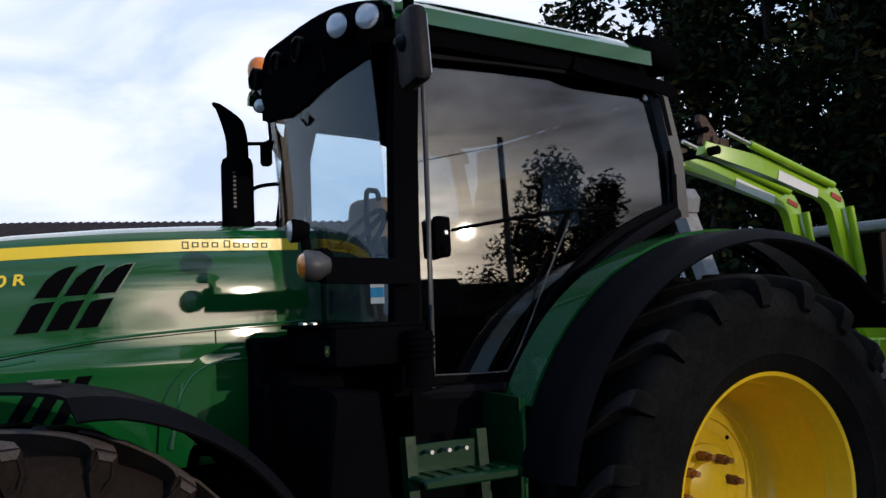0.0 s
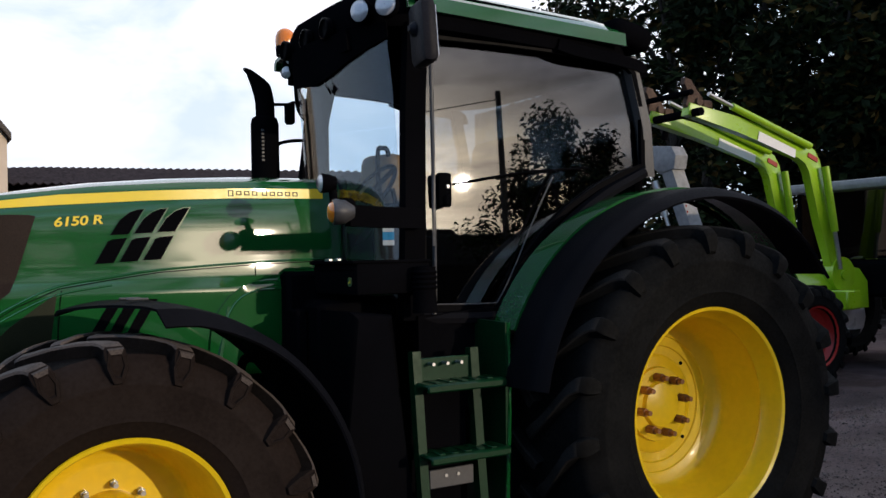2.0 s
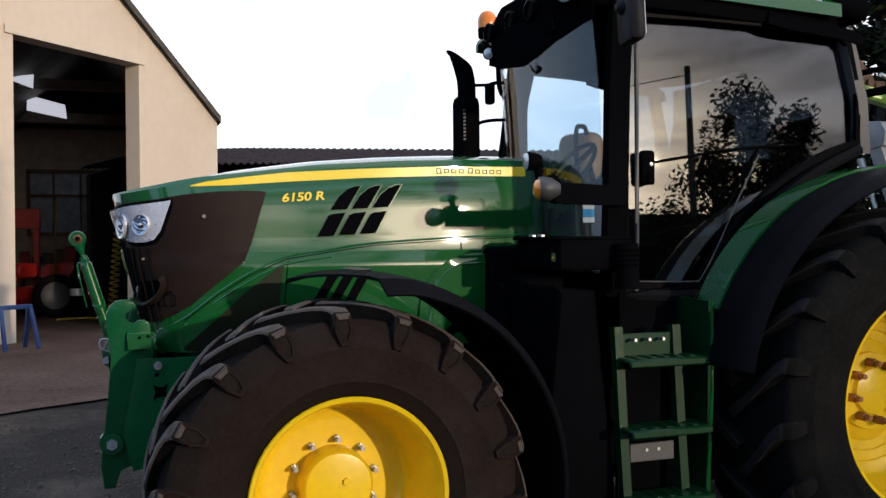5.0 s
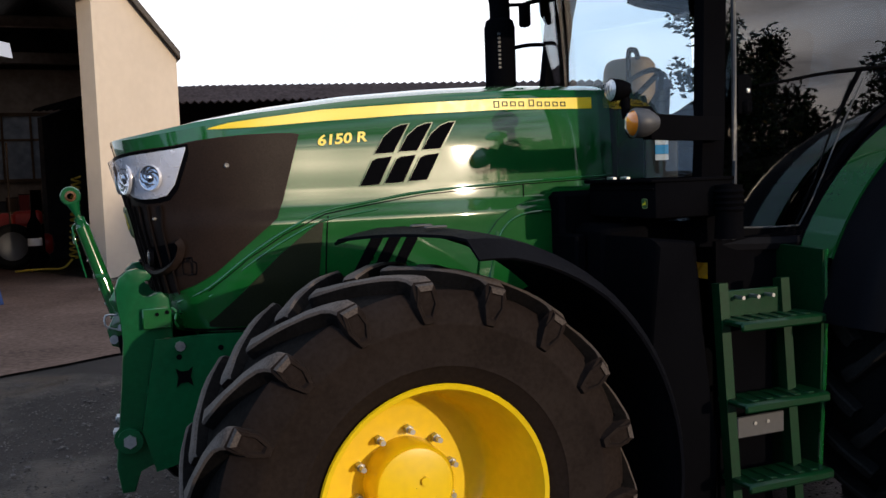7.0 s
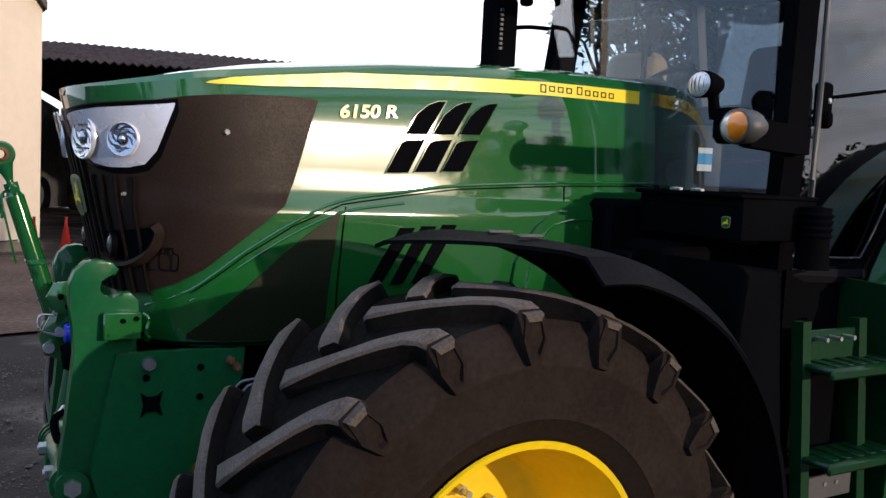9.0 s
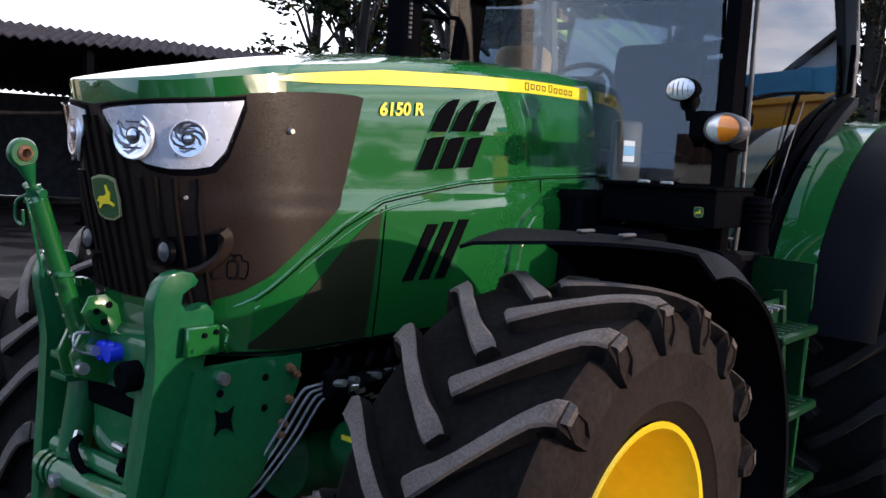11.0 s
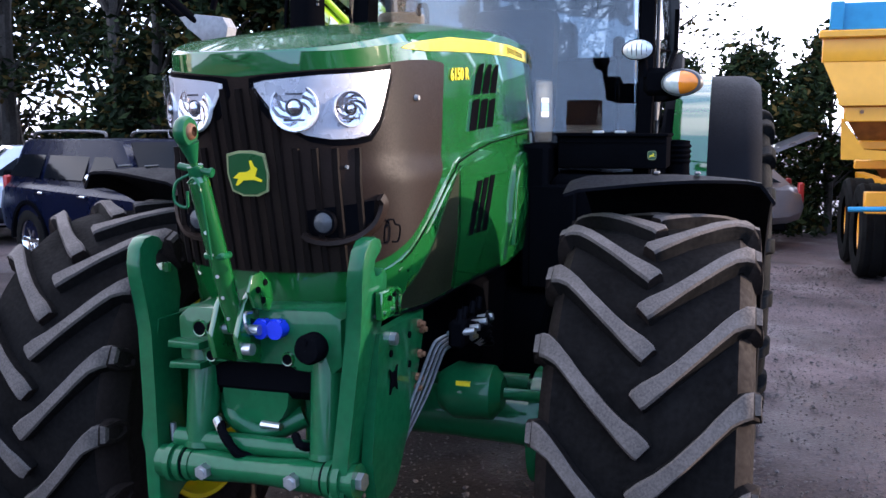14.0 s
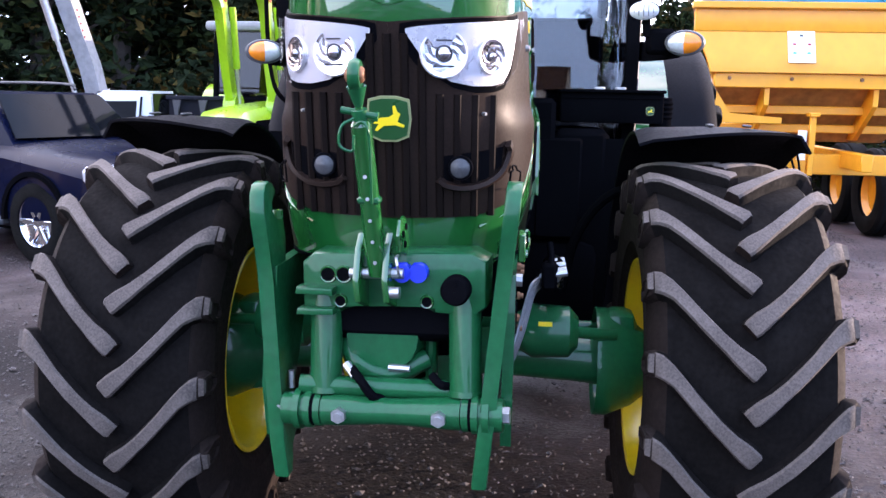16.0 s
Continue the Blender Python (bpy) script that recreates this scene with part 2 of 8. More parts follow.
# ---- building helpers ----
def part(name, bm, material, parent=None, label="", smooth=True):
    """Links a bmesh as one mesh object, under a thing or a part where one is given."""
    bmesh.ops.recalc_face_normals(bm, faces=bm.faces)
    me = bpy.data.meshes.new(name)
    bm.to_mesh(me)
    bm.free()
    for i, mm in enumerate(material if isinstance(material, (list, tuple)) else [material]):
        me.materials.append(mm)
    if smooth:
        me.polygons.foreach_set("use_smooth", [True] * len(me.polygons))
        me.set_sharp_from_angle(angle=radians(38))
    ob = new(name, me)
    if parent:
        ob.parent = parent
    if label:
        ob["label"] = label
    return ob


def thing(name, label, category, group="", kind=""):
    return tagged(new(name), label, category, group, kind)


def V(*a):
    return Vector(a)


def box(bm, c, size, bevel=0.0, m=None, seg=1):
    """A box round c, its edges rounded off."""
    r = bmesh.ops.create_cube(bm, size=1)
    vs = r["verts"]
    for v in vs:
        v.co = Vector((v.co.x * size[0], v.co.y * size[1], v.co.z * size[2]))
    if bevel:
        es = list({e for v in vs for e in v.link_edges})
        out = bmesh.ops.bevel(bm, geom=es, offset=bevel, segments=seg, affect="EDGES", profile=0.5)
        vs = list({v for f in out["faces"] for v in f.verts} | {v for v in vs if v.is_valid})
        seen, todo = set(vs), list(vs)
        while todo:
            for e in todo.pop().link_edges:
                for w in e.verts:
                    if w not in seen:
                        seen.add(w)
                        todo.append(w)
        vs = list(seen)
    for v in vs:
        v.co = (m @ v.co if m else v.co) + Vector(c)
    return vs


def rod(bm, a, b, r, r2=None, n=12, caps=True):
    """A round bar from a to b."""
    a, b = Vector(a), Vector(b)
    d = b - a
    q = d.to_track_quat("Z", "Y").to_matrix().to_4x4()
    res = bmesh.ops.create_cone(bm, cap_ends=caps, segments=n, radius1=r, radius2=r if r2 is None else r2, depth=d.length)
    for v in res["verts"]:
        v.co = (a + b) / 2 + (q @ v.co)
    return res["verts"]


def sweep(bm, pts, prof, up=(0, 0, 1), caps=True, closed=True, scales=None):
    """Draws the outline prof (across, up) along pts."""
    pts = [Vector(p) for p in pts]
    rings = []
    for i, p in enumerate(pts):
        d = (pts[min(i + 1, len(pts) - 1)] - pts[max(i - 1, 0)]).normalized()
        side = d.cross(Vector(up))
        side = side.normalized() if side.length > 1e-5 else Vector((1, 0, 0))
        top = side.cross(d)
        s = scales[i] if scales else 1
        rings.append([bm.verts.new(p + side * a * s + top * b * s) for a, b in prof])
    n = len(prof)
    for r0, r1 in zip(rings, rings[1:]):
        for k in range(n if closed else n - 1):
            bm.faces.new((r0[k], r0[(k + 1) % n], r1[(k + 1) % n], r1[k]))
    if caps and closed:
        bm.faces.new(rings[0][::-1])
        bm.faces.new(rings[-1])
    return rings


def ring(r, n=10):
    return [(r * math.cos(2 * math.pi * k / n), r * math.sin(2 * math.pi * k / n)) for k in range(n)]


def tube(bm, pts, r, n=8, up=(0, 0, 1), scales=None):
    return sweep(bm, smooth_line(pts, 4) if len(pts) > 2 else pts, ring(r, n), up, scales=scales)


def smooth_line(pts, k=6):
    """A soft curve through the points."""
    P = [Vector(p) for p in pts]
    P = [2 * P[0] - P[1], *P, 2 * P[-1] - P[-2]]
    out = []
    for i in range(1, len(P) - 2):
        for j in range(k):
            t = j / k
            a, b, c, d = P[i - 1 : i + 3]
            out.append(0.5 * ((2 * b) + (c - a) * t + (2 * a - 5 * b + 4 * c - d) * t * t + (3 * b - a - 3 * c + d) * t ** 3))
    out.append(P[-2])
    return out


def lathe(bm, prof, c, axis="y", n=48, arc=(0, 360)):
    """Turns the outline (along the axis, radius) round an axis through c."""
    full = abs(arc[1] - arc[0] - 360) < 1e-6
    cols = []
    steps = n if full else n + 1
    for k in range(steps):
        a = radians(arc[0] + (arc[1] - arc[0]) * k / n)
        col = []
        for u, r in prof:
            if axis == "y":
                p = (r * math.cos(a), u, r * math.sin(a))
            elif axis == "x":
                p = (u, r * math.cos(a), r * math.sin(a))
            else:
                p = (r * math.cos(a), r * math.sin(a), u)
            col.append(bm.verts.new(Vector(p) + Vector(c)))
        cols.append(col)
    for k in range(n):
        a, b = cols[k], cols[(k + 1) % steps]
        for j in range(len(prof) - 1):
            try:
                bm.faces.new((a[j], a[j + 1], b[j + 1], b[j]))
            except ValueError:
                pass
    return cols


def prism(bm, pts, depth, plane="xz", at=0.0, bevel=0.0):
    """A flat plate of that outline; depth along the third axis, starting from at."""
    def put(u, v, w):
        return {"xz": (u, w, v), "xy": (u, v, w), "yz": (w, u, v)}[plane]
    a = [bm.verts.new(put(u, v, at)) for u, v in pts]
    b = [bm.verts.new(put(u, v, at + depth)) for u, v in pts]
    fs = [bm.faces.new(a[::-1]), bm.faces.new(b)]
    n = len(pts)
    for k in range(n):
        fs.append(bm.faces.new((a[k], a[(k + 1) % n], b[(k + 1) % n], b[k])))
    if bevel:
        es = [e for f in fs[:2] for e in f.edges]
        bmesh.ops.bevel(bm, geom=es, offset=bevel, segments=2, affect="EDGES", profile=0.5)
    return a, b


def grid_patch(bm, rows, thick=None):
    """Faces over rows of points; thick: a second sheet that far along the given vectors, joined round the rim."""
    R = [[bm.verts.new(p) for p in r] for r in rows]
    for r0, r1 in zip(R, R[1:]):
        for k in range(len(r0) - 1):
            bm.faces.new((r0[k], r0[k + 1], r1[k + 1], r1[k]))
    return R


def solid(bm, t):
    """Gives a sheet thickness."""
    bmesh.ops.recalc_face_normals(bm, faces=bm.faces)
    bmesh.ops.solidify(bm, geom=list(bm.faces), thickness=t)


def add(name, material, parent, f, label="", smooth=True):
    bm = bmesh.new()
    f(bm)
    return part(name, bm, material, parent, label, smooth)


def lerp(a, b, t):
    return a + (b - a) * t


def table(x, pairs):
    """Straight lines between (x, value) pairs."""
    if x <= pairs[0][0]:
        return pairs[0][1]
    for (x0, y0), (x1, y1) in zip(pairs, pairs[1:]):
        if x <= x1:
            return lerp(y0, y1, (x - x0) / (x1 - x0))
    return pairs[-1][1]

# ---- ground ----
def ground_material():
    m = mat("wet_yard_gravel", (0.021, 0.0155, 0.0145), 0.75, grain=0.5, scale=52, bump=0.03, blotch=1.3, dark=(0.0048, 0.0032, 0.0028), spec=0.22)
    n, l = m.node_tree.nodes, m.node_tree.links
    b = n["Principled BSDF"]
    co = n.new("ShaderNodeTexCoord")
    # damp patches shine, stones are rough
    wet = n.new("ShaderNodeTexNoise")
    wet.inputs["Scale"].default_value, wet.inputs["Detail"].default_value = 0.55, 6
    l.new(co.outputs["Object"], wet.inputs["Vector"])
    r = n.new("ShaderNodeValToRGB")
    r.color_ramp.elements[0].position, r.color_ramp.elements[1].position = 0.47, 0.58
    r.color_ramp.elements[0].color, r.color_ramp.elements[1].color = (0.85, 0.85, 0.85, 1), (0.30, 0.30, 0.30, 1)
    l.new(wet.outputs["Fac"], r.inputs[0])
    l.new(r.outputs[0], b.inputs["Roughness"])
    # gravel gets paler towards the trailer's side of the yard
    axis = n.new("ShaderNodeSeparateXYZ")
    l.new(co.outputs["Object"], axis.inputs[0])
    side_tone = n.new("ShaderNodeMapRange")
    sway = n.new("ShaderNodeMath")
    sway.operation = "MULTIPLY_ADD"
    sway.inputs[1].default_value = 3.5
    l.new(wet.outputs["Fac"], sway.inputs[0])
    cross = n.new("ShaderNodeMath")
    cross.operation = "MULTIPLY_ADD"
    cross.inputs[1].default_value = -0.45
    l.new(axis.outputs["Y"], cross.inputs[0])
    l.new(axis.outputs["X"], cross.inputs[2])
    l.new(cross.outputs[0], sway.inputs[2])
    l.new(sway.outputs[0], side_tone.inputs["Value"])
    side_tone.inputs["From Min"].default_value, side_tone.inputs["From Max"].default_value = 2.6, 6.0
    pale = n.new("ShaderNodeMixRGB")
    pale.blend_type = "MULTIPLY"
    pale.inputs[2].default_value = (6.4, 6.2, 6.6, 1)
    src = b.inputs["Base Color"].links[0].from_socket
    l.new(side_tone.outputs[0], pale.inputs[0])
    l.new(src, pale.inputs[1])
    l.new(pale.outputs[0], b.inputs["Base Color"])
    return m


GROUND = ground_material()
CONCRETE = mat("brown_concrete", (0.15, 0.096, 0.075), 0.95, grain=0.55, scale=18, bump=0.004, blotch=0.7, spec=0.08)
bm = bmesh.new()
N = 70
rows = []
for i in range(N + 1):
    u = -1 + 2 * i / N
    row = []
    for j in range(N + 1):
        v = -1 + 2 * j / N
        x = 2 + 22 * u + 900 * u ** 9
        y = 2 + 22 * v + 900 * v ** 9
        z = -0.012 + 0.016 * noise.noise(Vector((x * 0.7, y * 0.7, 0)))
        row.append(Vector((x, y, z)))
    rows.append(row)
grid_patch(bm, rows)
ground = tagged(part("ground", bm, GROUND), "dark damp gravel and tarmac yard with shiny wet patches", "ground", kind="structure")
STONE = mat("yard_stone", (0.11, 0.092, 0.088), 0.8, grain=0.85, scale=30, bump=0.003)
rng = random.Random(5)
gv, gf = [], []
ball = [(0, 0, 1), (0.9, 0, 0.2), (0, 0.9, 0.1), (-0.9, 0, 0.25), (0, -0.9, 0.15), (0.3, 0.2, -0.8)]
tri = [(0, 1, 2), (0, 2, 3), (0, 3, 4), (0, 4, 1), (5, 2, 1), (5, 3, 2), (5, 4, 3), (5, 1, 4)]
for k in range(46000):
    x, y = rng.uniform(-2.2, 9), rng.uniform(-4.2, 5)
    r = rng.uniform(0.004, 0.011) * (2.0 if rng.random() < 0.06 else 1)
    a, sx, sy = rng.uniform(0, 6.28), rng.uniform(0.7, 1.6), rng.uniform(0.7, 1.3)
    ca, sa = math.cos(a), math.sin(a)
    o = len(gv)
    for bx, by, bz in ball:
        px, py = bx * sx * r, by * sy * r
        gv.append((x + px * ca - py * sa, y + px * sa + py * ca, 0.001 + bz * r * 0.6))
    gf += [(o + t0, o + t1, o + t2) for t0, t1, t2 in tri]
gme = bpy.data.meshes.new("gravel")
gme.from_pydata(gv, [], gf)
gme.materials.append(STONE)
tagged(new("gravel", gme), "loose grey stones and grit on the yard", "gravel", kind="stuff")
# concrete apron before the garage, its edge ragged
bm = bmesh.new()
near = [(-7 + k * 0.5, 2.55 + 0.26 * k + 0.10 * rng.uniform(-1, 1)) for k in range(20)]
far = [(x - 6.5, y + 15) for x, y in near]
a = [bm.verts.new((x, y, 0.012)) for x, y in near]
b = [bm.verts.new((x, y, 0.012)) for x, y in far]
for k in range(len(near) - 1):
    bm.faces.new((a[k], a[k + 1], b[k + 1], b[k]))
tagged(part("apron", bm, CONCRETE), "worn brownish concrete apron with cracks", "pavement", kind="structure")

# ---- garage: pale rendered gable with a tall open door ----
RENDER_WALL = mat("pale_cream_render", (0.66, 0.56, 0.46), 0.85, grain=0.07, scale=6, bump=0.002, blotch=0.8)
ROOF_EDGE = mat("weathered_verge", (0.10, 0.085, 0.075), 0.85, grain=0.5, scale=20)
# dark brown that carries the dimness inside the garage
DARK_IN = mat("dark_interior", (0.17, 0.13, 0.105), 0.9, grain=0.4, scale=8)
RUST_SHEET = mat("grey_corrugated_sheet", (0.045, 0.038, 0.044), 0.95, grain=0.45, scale=12, spec=0.03)
G0 = Vector((1.43, 16.0, 0))
GU, GV = Vector((-0.707, -0.707, 0)), Vector((0.0, 1.0, 0))


def G(u, v, z):
    """A place by the garage: u along the gable from its near corner, v into the building."""
    return G0 + GU * u + GV * v + Vector((0, 0, z))


def slab(bm, pts, off):
    """A wall panel: outline points and the way through it."""
    a = [bm.verts.new(p) for p in pts]
    b = [bm.verts.new(p + off) for p in pts]
    n = len(pts)
    bm.faces.new(a)
    bm.faces.new(b[::-1])
    for k in range(n):
        bm.faces.new((a[k], a[(k + 1) % n], b[(k + 1) % n], b[k]))


EAVE, APEX, GW, GD = 4.35, 6.95, 7.4, 13.0
D0, D1, DH = 2.35, 5.25, 5.15
bm = bmesh.new()
th = Vector((-0.245, 0.245, 0))
zt = lambda u: EAVE + (APEX - EAVE) * (1 - abs(u - GW / 2) / (GW / 2))
slab(bm, [G(0, 0, 0), G(D0, 0, 0), G(D0, 0, DH), G(D0, 0, zt(D0)), G(0, 0, EAVE)], th)
slab(bm, [G(D1, 0, 0), G(GW, 0, 0), G(GW, 0, EAVE), G(D1, 0, zt(D1))], th)
slab(bm, [G(D0, 0.002, DH), G(D1, 0.002, DH), G(D1, 0.002, zt(D1)), G(GW / 2, 0.002, APEX), G(D0, 0.002, zt(D0))], th)
slab(bm, [G(D0 - 0.15, -0.06, DH), G(D1 + 0.15, -0.06, DH), G(D1 + 0.15, -0.06, DH + 0.16), G(D0 - 0.15, -0.06, DH + 0.16)], GV * 0.06)
garage_front = tagged(part("wall_garage", bm, RENDER_WALL, None, "", False), "pale cream rendered gable wall of a garage with an open door", "wall", kind="structure")
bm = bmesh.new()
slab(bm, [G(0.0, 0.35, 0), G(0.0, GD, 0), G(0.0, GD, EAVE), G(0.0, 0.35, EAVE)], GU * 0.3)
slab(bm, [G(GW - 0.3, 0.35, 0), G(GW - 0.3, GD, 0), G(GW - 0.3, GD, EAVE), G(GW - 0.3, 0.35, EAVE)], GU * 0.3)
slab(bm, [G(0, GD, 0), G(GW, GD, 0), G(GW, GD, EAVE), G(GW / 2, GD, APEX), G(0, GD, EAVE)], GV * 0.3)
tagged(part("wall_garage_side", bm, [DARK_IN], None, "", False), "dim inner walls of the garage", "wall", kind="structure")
bm = bmesh.new()
for s in (0, 1):
    e, ap = (G(-0.10, -0.2, EAVE - 0.07), G(GW / 2, -0.2, APEX + 0.02)) if s == 0 else (G(GW + 0.25, -0.2, EAVE - 0.17), G(GW / 2, -0.2, APEX + 0.02))
    slab(bm, [e, ap, ap + GV * (GD + 0.4), e + GV * (GD + 0.4)], Vector((0, 0, 0.14)))
tagged(part("roof_garage", bm, ROOF_EDGE, None, "", False), "weathered dark garage roof with a plain verge", "roof", kind="structure")

# ---- the green tractor: front axle over x = 0, nose towards -x ----
tractor = thing("tractor", "glossy green farm tractor with yellow wheels, parked on wet gravel", "tractor")
HUB_F, HUB_R = (0.03, 0.675), (2.675, 0.872)


def nose_x(z):
    return -0.722 - 0.23 * (z - 1.535)


def hood_w(z):
    return table(z, [(1.10, 0.350), (1.30, 0.378), (1.52, 0.376), (1.575, 0.360), (1.82, 0.3455), (1.97, 0.335)])


def flank(x):
    """How far the bonnet's flank swells behind the nose."""
    t = max(0.0, min(1.0, (x + 0.1) / 0.58))
    return 0.020 * (3 * t * t - 2 * t ** 3) - 0.055 * max(0.0, x - 0.48) ** 2


def contour(z, n=34):
    """Half the bonnet's outline at height z, from the middle of the nose round the corner and back."""
    x0, xs, w = nose_x(z), -0.20, hood_w(z)
    out = []
    for k in range(n + 1):
        a = math.pi / 2 * k / n
        y, x = math.sin(a) ** (2 / 2.6), math.cos(a) ** (2 / 3.0)
        out.append((xs + (x0 - xs) * x, w * y))
    return out + [(xs + (1.24 - xs) * k / 18, w + flank(xs + (1.24 - xs) * k / 18)) for k in range(1, 19)]


def arc_of(z):
    c = contour(z)
    s = [0.0]
    for p, q in zip(c, c[1:]):
        s.append(s[-1] + math.dist(p, q))
    return c, s


def hood_at(s, z, off=0.0, side=-1):
    """The bonnet's skin at s metres round from the nose and height z, off metres outside it."""
    c, ss = arc_of(z)
    for k in range(len(ss) - 1):
        if s <= ss[k + 1] or k == len(ss) - 2:
            t = (s - ss[k]) / (ss[k + 1] - ss[k])
            (x0, y0), (x1, y1) = c[k], c[k + 1]
            d = Vector((x1 - x0, y1 - y0)).normalized()
            return Vector((lerp(x0, x1, t) - d.y * off, side * (lerp(y0, y1, t) + d.x * off), z))


def s_at_x(x, z):
    c, ss = arc_of(z)
    if x < c[0][0]:
        return 0.0
    for k in range(len(ss) - 1):
        if c[k][0] <= x <= c[k + 1][0]:
            return lerp(ss[k], ss[k + 1], (x - c[k][0]) / (c[k + 1][0] - c[k][0]))
    return ss[-1]


def skin(name, cols, material, parent, side=-1, off=0.004, thick=0.006, rows=10, label=""):
    """A panel that follows the bonnet: columns of (s low, z low, s high, z high)."""
    bm = bmesh.new()
    sheets = []
    for o in (off, off - thick):
        sheets.append(grid_patch(bm, [[hood_at(lerp(s0, s1, k / rows), lerp(z0, z1, k / rows), o, side) for k in range(rows + 1)] for s0, z0, s1, z1 in cols]))
    a, b = sheets
    n, m = len(a) - 1, rows
    rim = [(i, 0) for i in range(n)] + [(n, k) for k in range(m)] + [(i, m) for i in range(n, 0, -1)] + [(0, k) for k in range(m, 0, -1)]
    for (i0, k0), (i1, k1) in zip(rim, rim[1:] + rim[:1]):
        bm.faces.new((a[i0][k0], a[i1][k1], b[i1][k1], b[i0][k0]))
    return part(name, bm, material, parent, label)


def cols_x(pairs, n):
    """Columns from (x low, z low, x high, z high) given at stations, filled in between."""
    st = []
    for a, b in zip(pairs, pairs[1:]):
        for k in range(n):
            st.append([lerp(p, q, k / n) for p, q in zip(a, b)])
    st.append(list(pairs[-1]))
    return [(s_at_x(x0, z0), z0, s_at_x(x1, z1), z1) for x0, z0, x1, z1 in st]


def crest(x):
    return table(x, [(-0.80, 1.812), (-0.70, 1.848), (-0.50, 1.908), (-0.25, 1.960), (0.1, 2.010), (0.45, 2.040), (0.8, 2.058), (1.24, 2.062)])


def shoulder(x):
    return table(x, [(-0.80, 1.850), (-0.70, 1.860), (-0.45, 1.900), (-0.2, 1.925), (0.1, 1.960), (0.5, 1.985), (0.9, 1.998), (1.24, 2.000)])


def build_hood():
    bm = bmesh.new()
    rim = contour(1.80)
    levels = [1.125, 1.18, 1.25, 1.32, 1.40, 1.48, 1.512, 1.528, 1.567, 1.583, 1.65, 1.72, 1.78]
    cols = []
    for i, (x, y) in enumerate(rim):
        s = arc_of(1.80)[1][i]
        frac = s / arc_of(1.80)[1][-1]
        top_z = shoulder(x)
        col = []
        for z in levels + [None]:
            zz = top_z - 0.015 if z is None else z
            if z is not None and z > top_z - 0.02:
                zz = top_z - 0.02
            c, ss = arc_of(min(zz, 1.97))
            p = hood_at(frac * ss[-1], min(zz, 1.97), 0, -1)
            col.append(Vector((p.x, p.y, zz)))
        # over the shoulder to the crest
        b = col[-1]
        for t, lift in ((0.94, 0.30), (0.82, 0.52), (0.6, 0.74), (0.3, 0.93), (0.0, 1.0)):
            col.append(Vector((b.x, b.y * t, lerp(top_z, crest(x), lift))))
        cols.append(col)
    for side in (1, -1):
        grid_patch(bm, [[Vector((p.x, p.y * side, p.z)) for p in c] for c in cols])
    bmesh.ops.remove_doubles(bm, verts=bm.verts, dist=2e-4)
    return part("bonnet", bm, GREEN, tractor, "glossy green sculpted bonnet")


